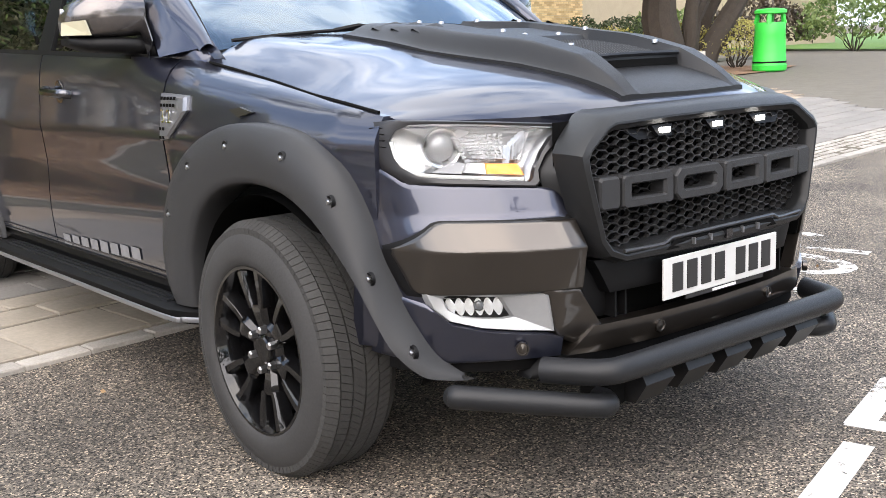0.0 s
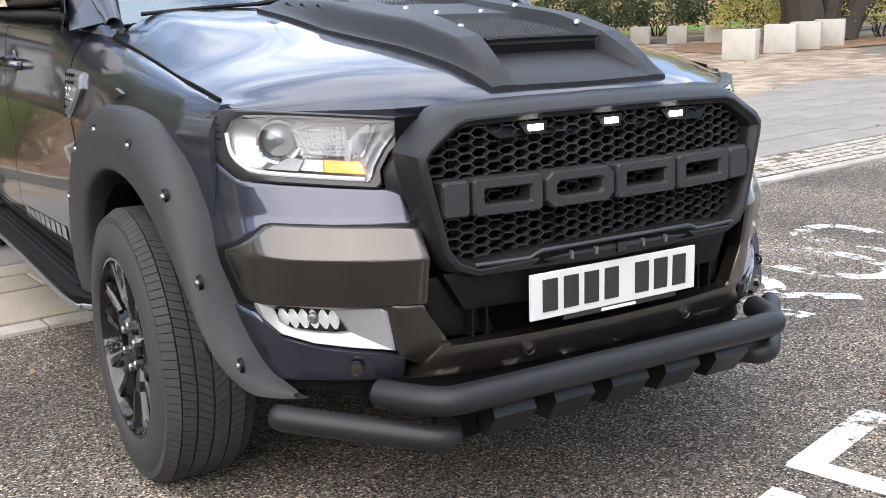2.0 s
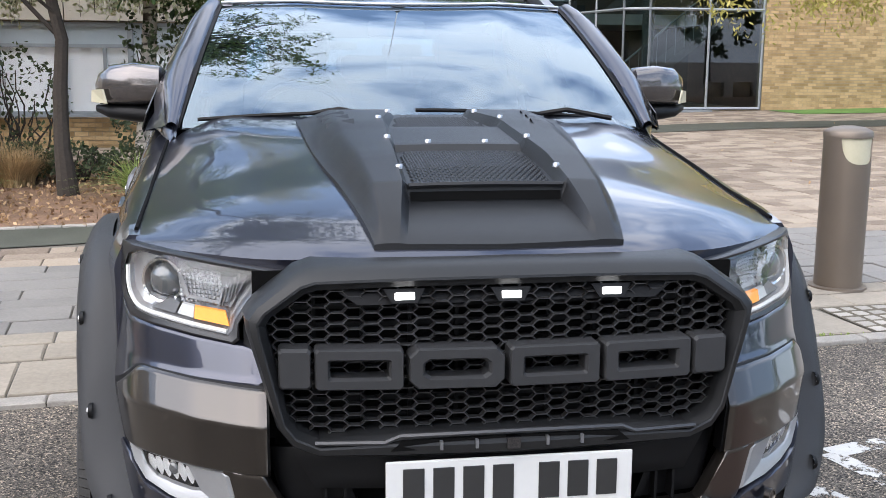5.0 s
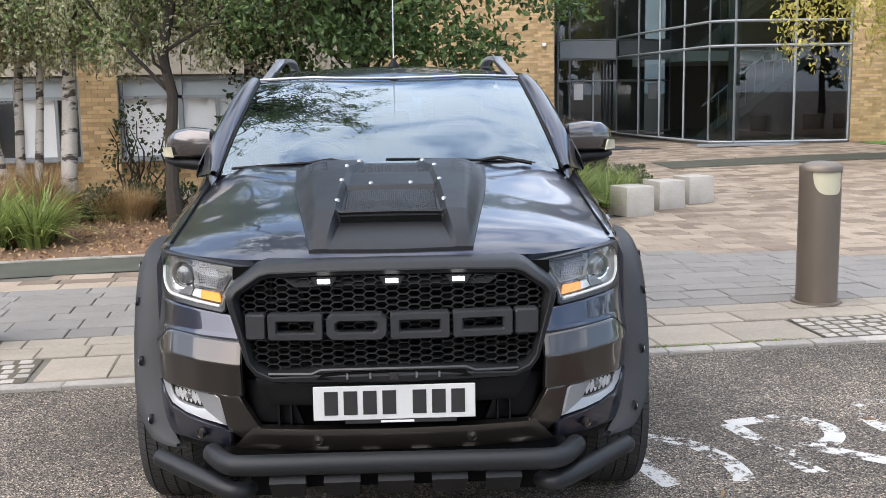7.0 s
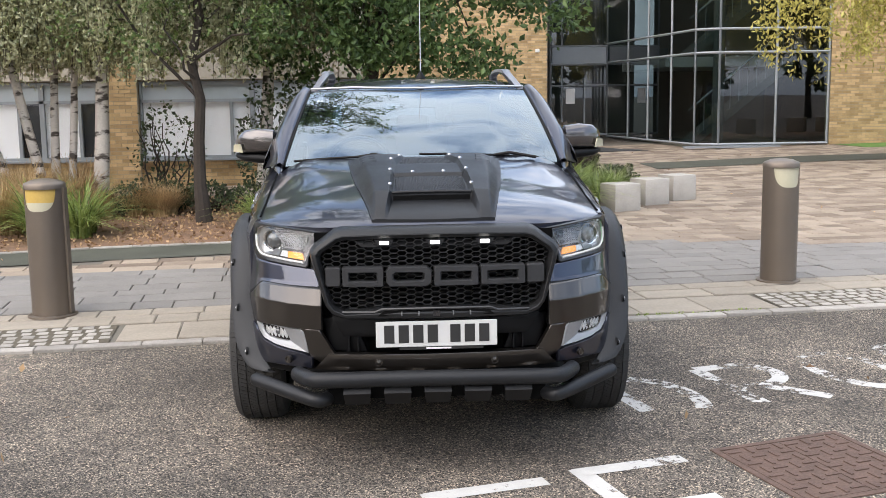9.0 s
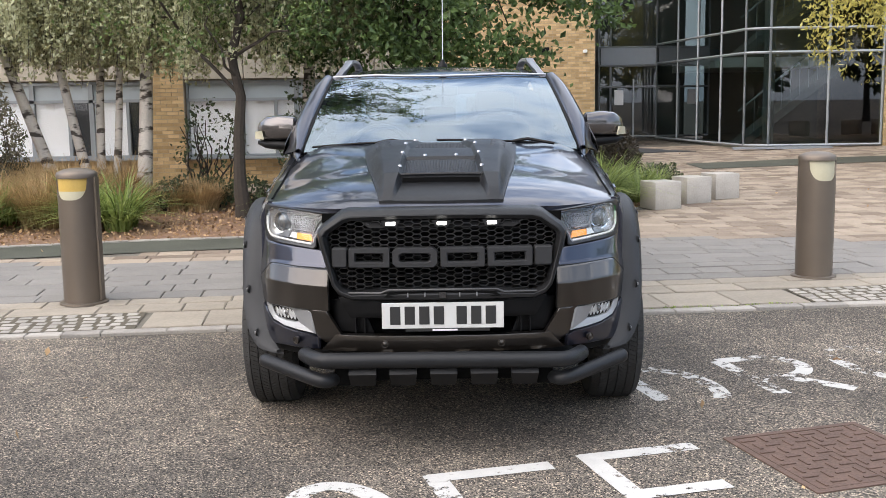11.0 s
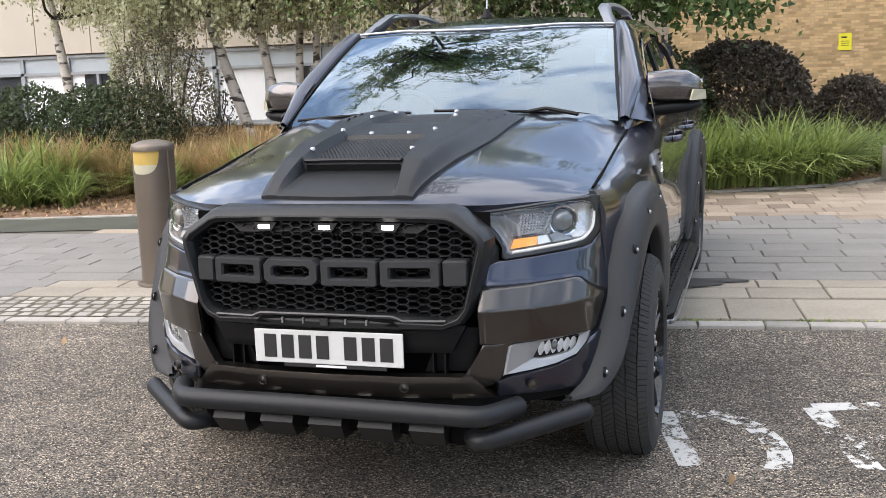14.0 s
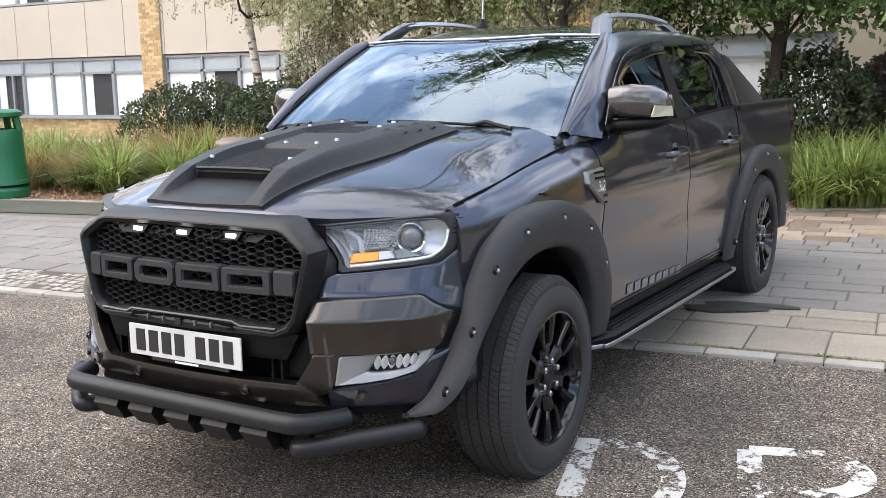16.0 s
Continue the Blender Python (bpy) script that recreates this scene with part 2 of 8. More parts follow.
M["tint_glass"] = glass_mat("tinted_glass", (0.16, 0.19, 0.19), 0.0, 0.06)
M["bld_glass"] = glass_mat("building_glass", (0.31, 0.38, 0.38), 0.01, 0.07)
M["led"] = glow_mat("white_led", (1.0, 0.98, 0.94), 3.0)
M["drl"] = glow_mat("daylight_strip", (0.55, 0.545, 0.535), 0.22)
M["amber"] = glow_mat("amber_lamp", (0.90, 0.34, 0.07), 0.16)
M["white"] = mat("white_plastic", (0.78, 0.78, 0.76), 0.4, 0, var=0.03)
M["plate"] = mat("plate_white", (0.55, 0.55, 0.535), 0.32, 0, var=0.03, scale=10)
M["ink"] = mat("plate_black", (0.02, 0.02, 0.02), 0.4, 0, var=0.1)
M["seat"] = mat("seat_cloth", (0.045, 0.045, 0.048), 0.9, 0, var=0.2, fine=300, bump=0.3)
M["dash"] = mat("dash_plastic", (0.05, 0.05, 0.052), 0.7, 0, var=0.1, fine=300, bump=0.1)
M["slab"] = mat("buff_slab", (0.272, 0.238, 0.192), 0.88, 0, var=0.20, scale=3, fine=50, bump=0.35, rand=0.24)
M["block"] = mat("grey_paving_block", (0.190, 0.178, 0.164), 0.88, 0, var=0.18, scale=3, fine=60, bump=0.35, rand=0.22)
M["block_j"] = mat("grey_paving_far", (0.190, 0.178, 0.164), 0.88, 0, var=0.18, scale=3, fine=60, bump=0.35, island=0.22)
M["pink"] = mat("pink_buff_paving", (0.205, 0.153, 0.113), 0.88, 0, var=0.26, scale=3, fine=60, bump=0.35, island=0.45, tint=(0.265, 0.216, 0.165))
M["sett"] = mat("granite_sett", (0.31, 0.288, 0.257), 0.9, 0, var=0.25, scale=12, fine=110, bump=0.6, rand=0.35)
M["sett_j"] = mat("granite_sett_far", (0.31, 0.288, 0.257), 0.9, 0, var=0.25, scale=12, fine=110, bump=0.6, island=0.35)
M["mortar"] = mat("joint_sand", (0.120, 0.108, 0.088), 0.95, 0, var=0.3, scale=5, fine=80, bump=0.5)
M["soil"] = mat("dark_joint_soil", (0.105, 0.092, 0.070), 0.95, 0, var=0.4, scale=9, fine=120, bump=0.5, spec=0.2)
M["path"] = mat("dark_path_asphalt", (0.082, 0.084, 0.068), 0.95, 0, var=0.3, scale=2, fine=90, bump=0.6, spec=0.15)
M["concrete"] = mat("pale_concrete", (0.40, 0.375, 0.335), 0.85, 0, var=0.2, scale=5, fine=60, bump=0.4)
M["mulch"] = mat("bark_mulch", (0.125, 0.068, 0.040), 0.95, 0, var=0.5, scale=6, fine=45, bump=1.0, tint=(0.21, 0.125, 0.075))
M["brick"] = mat("yellow_brick", (0.46, 0.315, 0.155), 0.88, 0, var=0.20, scale=4, fine=60, bump=0.4, island=0.42, tint=(0.56, 0.405, 0.22))
M["mortar_b"] = mat("brick_mortar", (0.40, 0.335, 0.24), 0.95, 0, var=0.12, scale=4, fine=60, bump=0.3)
M["cream"] = mat("cream_panel", (0.50, 0.455, 0.38), 0.7, 0, var=0.07, scale=1.5, fine=40)
M["frame"] = mat("grey_window_frame", (0.30, 0.325, 0.345), 0.5, 0.3, var=0.08)
M["blind"] = mat("white_blind", (0.93, 0.94, 0.95), 0.8, 0, var=0.05, scale=1.0)
M["spandrel"] = mat("grey_spandrel", (0.27, 0.295, 0.315), 0.5, 0.2, var=0.06)
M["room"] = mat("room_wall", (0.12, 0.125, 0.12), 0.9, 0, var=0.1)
M["bollard"] = mat("bronze_bollard_paint", (0.165, 0.135, 0.108), 0.42, 0.55, var=0.10, scale=5, fine=300, bump=0.05)
M["amberglass"] = mat("amber_diffuser", (0.50, 0.34, 0.09), 0.35, 0, var=0.1)
M["frost"] = mat("frosted_diffuser", (0.46, 0.43, 0.31), 0.35, 0, var=0.06)
M["bark"] = mat("dark_bark", (0.042, 0.033, 0.026), 0.95, 0, var=0.35, scale=8, fine=40, bump=1.0)
M["birch"] = birch_bark()
M["leaf_birch"] = leaf_mat("birch_leaf", (0.385, 0.400, 0.225), (0.600, 0.600, 0.410), 0.38, 0.5)
M["leaf_green"] = leaf_mat("green_leaf", (0.085, 0.145, 0.045), (0.190, 0.255, 0.085), 0.5, 0.38)
M["leaf_maple"] = leaf_mat("maple_leaf", (0.045, 0.090, 0.026), (0.125, 0.190, 0.062), 0.45, 0.35)
M["leaf_dark"] = leaf_mat("dark_leaf", (0.030, 0.050, 0.020), (0.075, 0.100, 0.042))
M["leaf_purple"] = leaf_mat("purple_dark_leaf", (0.036, 0.029, 0.021), (0.098, 0.076, 0.052))
M["leaf_yellow"] = leaf_mat("yellow_willow_leaf", (0.36, 0.34, 0.085), (0.54, 0.49, 0.15), 0.5, 0.42)
M["grass"] = leaf_mat("strap_leaf_green", (0.085, 0.135, 0.026), (0.340, 0.410, 0.130), 0.42, 0.42)
M["straw"] = leaf_mat("dry_straw_grass", (0.34, 0.225, 0.100), (0.54, 0.39, 0.21), 0.7)
M["litter"] = leaf_mat("fallen_leaf", (0.15, 0.075, 0.032), (0.46, 0.31, 0.17), 0.8, 0.1)
M["lawn"] = mat("lawn", (0.095, 0.185, 0.035), 0.9, 0, var=0.3, scale=3, fine=60, bump=0.8)
M["bin"] = mat("green_bin_plastic", (0.03, 0.52, 0.055), 0.40, 0, var=0.08)
M["bin_dark"] = mat("dark_green_bin", (0.012, 0.14, 0.055), 0.40, 0, var=0.08)
M["iron"] = mat("rusty_iron", (0.115, 0.074, 0.058), 0.85, 0.2, var=0.45, scale=9, fine=90, bump=0.7)
M["yellow"] = mat("yellow_sign", (0.80, 0.74, 0.03), 0.5, 0, var=0.03)
M["spandrel_pale"] = mat("pale_blue_panel", (0.42, 0.47, 0.50), 0.4, 0.1, var=0.05)
# dim interiors: their shade is put into the colour
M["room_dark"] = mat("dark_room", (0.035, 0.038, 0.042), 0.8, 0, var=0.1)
M["grille"] = mat("satin_black_grille", (0.008, 0.008, 0.0085), 0.42, 0, var=0.15, scale=5, fine=400, spec=0.3)
M["dark_chrome"] = mat("dark_chrome", (0.13, 0.13, 0.14), 0.20, 1.0, var=0.05, roughvar=0.03)
M["grey_silver"] = mat("grey_satin_metal", (0.24, 0.245, 0.26), 0.34, 0.75, var=0.08, roughvar=0.05)
M["graphic"] = mat("faint_silver_film", (0.19, 0.192, 0.20), 0.4, 0.1, var=0.05)
M["trim"] = mat("dark_lamp_trim", (0.014, 0.014, 0.016), 0.35, 0, var=0.1, fine=300)
M["bezel"] = mat("silver_bezel", (0.31, 0.315, 0.32), 0.38, 0.4, var=0.05, roughvar=0.04)
M["bowl"] = mat("lamp_bowl", (0.50, 0.505, 0.515), 0.26, 0.6, var=0.06, roughvar=0.05)
M["flute"] = mat("bright_lamp_flutes", (0.72, 0.725, 0.73), 0.30, 0.4, var=0.06, roughvar=0.05)
M["bullseye"] = mat("bullseye_glass", (0.11, 0.115, 0.12), 0.05, 0.3, var=0.1, coat=1.0, roughvar=0.02)
M["rim"] = mat("gloss_black_alloy", (0.005, 0.005, 0.0055), 0.07, 0, var=0.1, spec=0.55, roughvar=0.02)
# lighter than the other paints: bright sky reflection put into the colour
M["mirror_cap"] = flake_paint("sky_lightened_bronze_paint", (0.115, 0.105, 0.102), 0.80, 0.22)
M["comb"] = mat("satin_black_mesh", (0.030, 0.0305, 0.032), 0.32, 0, var=0.12, scale=5, fine=400, spec=0.5)
M["leaf_brown"] = leaf_mat("brown_green_leaf", (0.085, 0.075, 0.042), (0.185, 0.165, 0.105))
M["surround"] = mat("dark_surround_plastic", (0.0120, 0.0124, 0.0132), 0.40, 0, var=0.12, scale=4, fine=700, bump=0.10, spec=0.32)

# ---- building helpers ----
def link_mesh(name, bm, material, parent=None, label="", smooth=False, kind="", angle=35):
    me = bpy.data.meshes.new(name)
    bmesh.ops.recalc_face_normals(bm, faces=bm.faces)
    if smooth:
        lim = radians(angle)
        for f in bm.faces:
            f.smooth = True
        for e in bm.edges:
            if len(e.link_faces) == 2 and e.calc_face_angle(0) > lim:
                e.smooth = False
    bm.to_mesh(me)
    bm.free()
    me.materials.append(material)
    ob = new(name, me)
    if parent is not None:
        ob.parent = parent
    return tagged(ob, label, kind=kind)


def part(name, bm, material, parent, label="", smooth=False, angle=35):
    return link_mesh(name, bm, material, parent, label, smooth, angle=angle)


def thing(name, label, category, at=(0, 0, 0), group="", kind="", rz=0.0):
    ob = new(name)
    ob.empty_display_size = 0.1
    ob.matrix_basis = pose(*at, 0, 0, rz)
    return tagged(ob, label, category, group, kind)


def box(bm, x0, x1, y0, y1, z0, z1, bevel=0.0):
    vs = [bm.verts.new((x, y, z)) for z in (z0, z1) for y in (y0, y1) for x in (x0, x1)]
    fs = [(0, 1, 3, 2), (4, 6, 7, 5), (0, 4, 5, 1), (2, 3, 7, 6), (0, 2, 6, 4), (1, 5, 7, 3)]
    made = [bm.faces.new([vs[i] for i in f]) for f in fs]
    if bevel:
        es = list({e for f in made for e in f.edges})
        bmesh.ops.bevel(bm, geom=es, offset=bevel, segments=2, profile=0.5, affect="EDGES")
    return vs


def boxed(*a, bevel=0.0):
    bm = bmesh.new()
    box(bm, *a, bevel=bevel)
    return bm


def grid(bm, fn, nu, nv, close_u=False):
    """A surface fn(u, v) -> place, u and v from 0 to 1."""
    rows = [[bm.verts.new(fn(i / nu, j / nv)) for i in range(nu + (0 if close_u else 1))] for j in range(nv + 1)]
    w = len(rows[0])
    for j in range(nv):
        for i in range(nu):
            a, b = i % w, (i + 1) % w
            bm.faces.new((rows[j][a], rows[j][b], rows[j + 1][b], rows[j + 1][a]))
    return rows


def skirt(bm, shift):
    """Turns the open border inwards by shift(co), which gives a sheet its thickness at the edge."""
    border = [e for e in bm.edges if len(e.link_faces) == 1]
    ring = bmesh.ops.extrude_edge_only(bm, edges=border)
    for v in ring["geom"]:
        if isinstance(v, bmesh.types.BMVert):
            v.co = v.co + Vector(shift(v.co))


def tube(bm, pts, radii, n=12, caps=True, flat=1.0):
    """A round tube along pts; radii: one number or one for each point."""
    pts = [Vector(p) for p in pts]
    if not isinstance(radii, (list, tuple)):
        radii = [radii] * len(pts)
    rings, side = [], None
    for i, p in enumerate(pts):
        d = (pts[min(i + 1, len(pts) - 1)] - pts[max(i - 1, 0)]).normalized()
        if side is None:
            side = d.cross(Vector((0, 0, 1)))
            if side.length < 0.05:
                side = d.cross(Vector((0, 1, 0)))
        side = (side - d * side.dot(d)).normalized()
        up = side.cross(d)
        rings.append([bm.verts.new(p + radii[i] * (math.cos(2 * math.pi * k / n) * side + flat * math.sin(2 * math.pi * k / n) * up)) for k in range(n)])
    for a, b in zip(rings, rings[1:]):
        for k in range(n):
            bm.faces.new((a[k], a[(k + 1) % n], b[(k + 1) % n], b[k]))
    if caps:
        bm.faces.new(rings[0])
        bm.faces.new(rings[-1][::-1])
    return rings


def smooth_path(pts, n=6):
    """A Catmull-Rom curve through pts."""
    pts = [Vector(p) for p in pts]
    out = []
    for i in range(len(pts) - 1):
        p0, p1, p2, p3 = pts[max(i - 1, 0)], pts[i], pts[i + 1], pts[min(i + 2, len(pts) - 1)]
        for k in range(n):
            t = k / n
            out.append(0.5 * (2 * p1 + (p2 - p0) * t + (2 * p0 - 5 * p1 + 4 * p2 - p3) * t * t + (3 * p1 - p0 - 3 * p2 + p3) * t ** 3))
    out.append(pts[-1])
    return out


def lathe(bm, profile, n=32, axis="x", flip=False):
    """Turns profile, rows of (along the axis, radius), round an axis through the origin."""
    rows = []
    for a, r in profile:
        ring = []
        for k in range(n):
            c, s = r * math.cos(2 * math.pi * k / n), r * math.sin(2 * math.pi * k / n)
            ring.append(bm.verts.new((a, c, s) if axis == "x" else (c, s, a) if axis == "z" else (c, a, s)))
        rows.append(ring)
    for a, b in zip(rows, rows[1:]):
        for k in range(n):
            bm.faces.new((a[k], a[(k + 1) % n], b[(k + 1) % n], b[k]))
    return rows


def ip(x, xs, ys):
    return float(np.interp(x, xs, ys))


def loft(bm, loops, closed=True, ends=False):
    """Faces between loops with equal numbers of points."""
    rows = [[bm.verts.new(p) for p in lp] for lp in loops]
    n = len(rows[0])
    for a, b in zip(rows, rows[1:]):
        for k in range(n if closed else n - 1):
            bm.faces.new((a[k], a[(k + 1) % n], b[(k + 1) % n], b[k]))
    if ends:
        bm.faces.new(rows[0][::-1])
        bm.faces.new(rows[-1])
    return rows


# ---- ground ----
KA = radians(6.3)
KO = Vector((0.0, 2.50))
KU, KV = Vector((math.cos(KA), math.sin(KA))), Vector((-math.sin(KA), math.cos(KA)))


def rise(x, y):
    k = min(1.0, max(0.0, (x - 1.0) / 4.0))
    return 0.02 * max(0.0, min(y, 4.6) - 0.6) + k * 0.011 * max(0.0, min(y, 45) - 8.0) + 0.02 * max(0.0, min(x, 22.0) - 5.0) * min(1.0, max(0.0, (y - 2.0) / 4.0))


def kerb_xy(u, v):
    p = KO + KU * u + KV * v
    return p.x, p.y


bm = bmesh.new()
xs = [-900, -300, -90, -40] + list(np.linspace(-24, 40, 65)) + [60, 120, 300, 900]
ys = [-900, -300, -80, -30] + list(np.linspace(-12, 44, 57)) + [70, 150, 400, 900]
vs = [[bm.verts.new((x, y, rise(x, y))) for x in xs] for y in ys]
for j in range(len(ys) - 1):
    for i in range(len(xs) - 1):
        bm.faces.new((vs[j][i], vs[j][i + 1], vs[j + 1][i + 1], vs[j + 1][i]))
ground = link_mesh("ground", bm, M["asphalt"], label="dark worn asphalt road with pale grit", kind="structure", smooth=True)
tagged(ground, category="ground")


def sheet(name, outline, z, material, label, kind="structure", category=""):
    """A flat, closed outline laid over the ground, cut into a fan of small faces that follow the rise."""
    bm = bmesh.new()
    vs = [bm.verts.new((x, y, 0)) for x, y in outline]
    f = bm.faces.new(vs)
    bmesh.ops.triangulate(bm, faces=[f])
    bmesh.ops.subdivide_edges(bm, edges=list(bm.edges), cuts=5, use_grid_fill=True)
    for v in bm.verts:
        v.co.z = rise(v.co.x, v.co.y) + z
    ob = link_mesh(name, bm, M[material], label=label, kind=kind, smooth=True)
    for p in ob.data.polygons:
        if p.normal.z < 0:
            p.flip()
    return tagged(ob, category=category)


# ---- white lettering on the road: two words in worn paint, DROP above and OFF below ----
LA = radians(15.3)
LU, LV = Vector((math.cos(LA), math.sin(LA))), Vector((-math.sin(LA), math.cos(LA)))


def stroke(bm, pts, w, z=0.0022, worn=0):
    pts = [Vector(p) for p in pts]
    rows = []
    for i, p in enumerate(pts):
        d = (pts[min(i + 1, len(pts) - 1)] - pts[max(i - 1, 0)]).normalized()
        nrm = Vector((-d.y, d.x)) * w / 2
        rows.append((bm.verts.new((*(p + nrm), z + rise(*(p + nrm)))), bm.verts.new((*(p - nrm), z + rise(*(p - nrm))))))
    for a, b in zip(rows, rows[1:]):
        bm.faces.new((a[0], b[0], b[1], a[1])).material_index = worn


def road_letter(ch, origin, w, h):
    o = Vector(origin)
    q = lambda a, b: o + LU * (a * w) + LV * (b * h)
    bm = bmesh.new()
    arc = lambda cx, cy, rx, ry, a0, a1, n=14: [q(cx + rx * math.cos(radians(a0 + (a1 - a0) * k / n)), cy + ry * math.sin(radians(a0 + (a1 - a0) * k / n))) for k in range(n + 1)]
    sw = 0.092
    if ch == "D":
        stroke(bm, [q(0, -0.06), q(0, 1.06)], sw)
        stroke(bm, [q(0.0, 0), q(0.62, 0)], sw, 0.0026)
        stroke(bm, [q(0.12, 1), q(0.35, 1)] + arc(0.40, 0.5, 0.60, 0.5, 90, -80), sw, 0.0030, 1)
    elif ch in "RP":
        stroke(bm, [q(0, 0), q(0, 1)], sw, 0.0022, 1)
        stroke(bm, [q(0, 1), q(0.5, 1)] + arc(0.55, 0.73, 0.45, 0.27, 90, -90) + [q(0, 0.46)], sw, 0.0030, 1)
        if ch == "R":
            stroke(bm, [q(0.42, 0.46), q(0.70, 0.23), q(1.0, 0)], sw, 0.0038)
    elif ch == "O":
        stroke(bm, arc(0.5, 0.5, 0.5, 0.5, 30, 330, 24), sw, 0.0022, 0 if h > 0.8 else 1)
        stroke(bm, arc(0.5, 0.5, 0.5, 0.5, -30, 30, 5), sw, 0.0026, 0 if h > 0.8 else 1)
    elif ch == "F":
        stroke(bm, [q(0, 0), q(0, 1)], sw)
        stroke(bm, [q(-0.06, 0.96), q(1, 0.96)], sw, 0.0030)
        stroke(bm, [q(0, 0.52), q(0.8, 0.52)], sw, 0.0038)
    ob = link_mesh("road_letter", bm, M["paint"], label="worn white painted letter on the asphalt", kind="structure")
    ob.data.materials.append(M["paint_worn"])
    return tagged(ob, category="road marking")


for ch, o, w in (("D", (1.15, 0.57), 0.36), ("R", (1.75, 0.77), 0.40), ("O", (2.36, 0.98), 0.42), ("P", (2.98, 1.14), 0.38)):
    road_letter(ch, o, w, 0.70)
for ch, o, w in (("O", (-0.42, -1.44), 0.44), ("F", (0.22, -1.27), 0.50), ("F", (0.87, -1.05), 0.50)):
    road_letter(ch, o, w, 1.02)

# ---- iron cover in the road ----
cover = thing("manhole_cover", "square rusty iron access cover with raised treads", "manhole cover", kind="structure")
mp = lambda a, b: Vector((1.24, 0.12)) + Vector((0.955, 0.296)) * a + Vector((0.262, -0.965)) * b
bm = bmesh.new()


def slab4(bm, a0, a1, b0, b1, z0, z1):
    lo = [bm.verts.new((*mp(a, b), z0)) for a, b in ((a0, b0), (a1, b0), (a1, b1), (a0, b1))]
    hi = [bm.verts.new((*mp(a, b), z1)) for a, b in ((a0, b0), (a1, b0), (a1, b1), (a0, b1))]
    bm.faces.new(hi)
    for k in range(4):
        bm.faces.new((lo[k], lo[(k + 1) % 4], hi[(k + 1) % 4], hi[k]))


for a in ((0, 0.70, 0, 0.03), (0, 0.70, 0.67, 0.70), (0, 0.03, 0.03, 0.67), (0.67, 0.70, 0.03, 0.67)):
    slab4(bm, *a, 0.0, 0.006)
part("cover_frame", bm, M["iron"], cover)
bm = bmesh.new()
slab4(bm, 0.038, 0.347, 0.038, 0.662, -0.01, 0.004)
slab4(bm, 0.353, 0.662, 0.038, 0.662, -0.01, 0.004)
part("cover_plate", bm, M["iron"], cover)
bm = bmesh.new()
for i in range(8):
    for j in range(8):
        a, b = 0.050 + i * 0.0765, 0.050 + j * 0.0765
        if i % 2 == j % 2:
            slab4(bm, a - 0.004, a + 0.064, b + 0.024, b + 0.038, 0.003, 0.009)
        else:
            slab4(bm, a + 0.024, a + 0.038, b - 0.004, b + 0.064, 0.003, 0.009)
tagged(part("cover_tread", bm, M["iron"], cover), kind="stuff")

# ---- paving ----
BED_L = [(-40, 0.6), (-20, 3.5), (-9.2, 5.80), (-6.8, 6.26), (-5.0, 6.72), (-3.4, 7.15), (-2.2, 7.35), (-0.9, 7.75), (0.3, 8.55), (1.24, 9.03), (2.4, 9.65), (2.9, 10.2), (3.6, 11.2), (4.5, 12.6), (4.6, 13.6)]
BED_FAR = [(0, 13.6), (-12, 13.8), (-40, 14)]
PLAN = 0.90


def plan(x, y):
    """From the site plan to the truck's own metres."""
    return 0.91 * x, 0.885 * y + 0.30


PATH_LOW = [(-40, -0.64), (-20, 2.41), (-9.2, 4.71), (-6.8, 5.21), (-5.0, 5.66), (-3.4, 6.08), (-2.2, 6.36), (-0.9, 6.81), (-0.2, 7.36)]


BED_L, PATH_LOW, BED_FAR = [[plan(*p) for p in q] for q in (BED_L, PATH_LOW, BED_FAR)]
BED = BED_L + BED_FAR


def inside(x, y, poly):
    c = False
    for (x0, y0), (x1, y1) in zip(poly, poly[1:] + poly[:1]):
        if (y0 > y) != (y1 > y) and x < (x1 - x0) * (y - y0) / (y1 - y0) + x0:
            c = not c
    return c


PATH_STRIP = PATH_LOW + [p for p in BED_L if p[0] < 0][::-1]
pavement = thing("pavement", "buff and grey stone paving with granite edge, few fallen leaves", "pavement", kind="structure")
bm = bmesh.new()
grid(bm, lambda a, b: (lambda p: (*p, rise(*p) + 0.012))(kerb_xy(-40 + 80 * a, 0.02 + 21 * b)), 80, 30)
part("paving_bed", bm, M["mortar"], pavement, smooth=True)
sheet("path", PATH_STRIP, 0.021, "path", "dark asphalt footpath beside the planting bed")
sheet("planting_bed", BED, 0.028, "mulch", "brown bark mulch bed", category="bed")
# edging stones of the bed
edge = thing("bed_edging", "low grey-pink stone edging along the planting bed", "edging", kind="structure")
bm = bmesh.new()
line = smooth_path([(x, y, 0) for x, y in BED_L if x < 5], 6)
acc = []
for a, b in zip(line, line[1:]):
    n = max(1, int((b - a).length / 0.5))
    acc += [a + (b - a) * k / n for k in range(n)]
for a, b in zip(acc, acc[1:]):
    if a.x < -14:
        continue
    d = (b - a).normalized()
    nn = Vector((-d.y, d.x, 0)) * 0.05
    g = d * 0.004
    z = rise(a.x, a.y)
    lo = [a + g - nn, b - g - nn, b - g + nn, a + g + nn]
    v0 = [bm.verts.new((p.x, p.y, z)) for p in lo]
    v1 = [bm.verts.new((p.x, p.y, z + 0.032)) for p in lo]
    bm.faces.new(v1)
    for k in range(4):
        bm.faces.new((v0[k], v0[(k + 1) % 4], v1[(k + 1) % 4], v1[k]))
tagged(part("edging_stone", bm, M["sett_j"], edge), kind="stuff")

prng = random.Random(5)
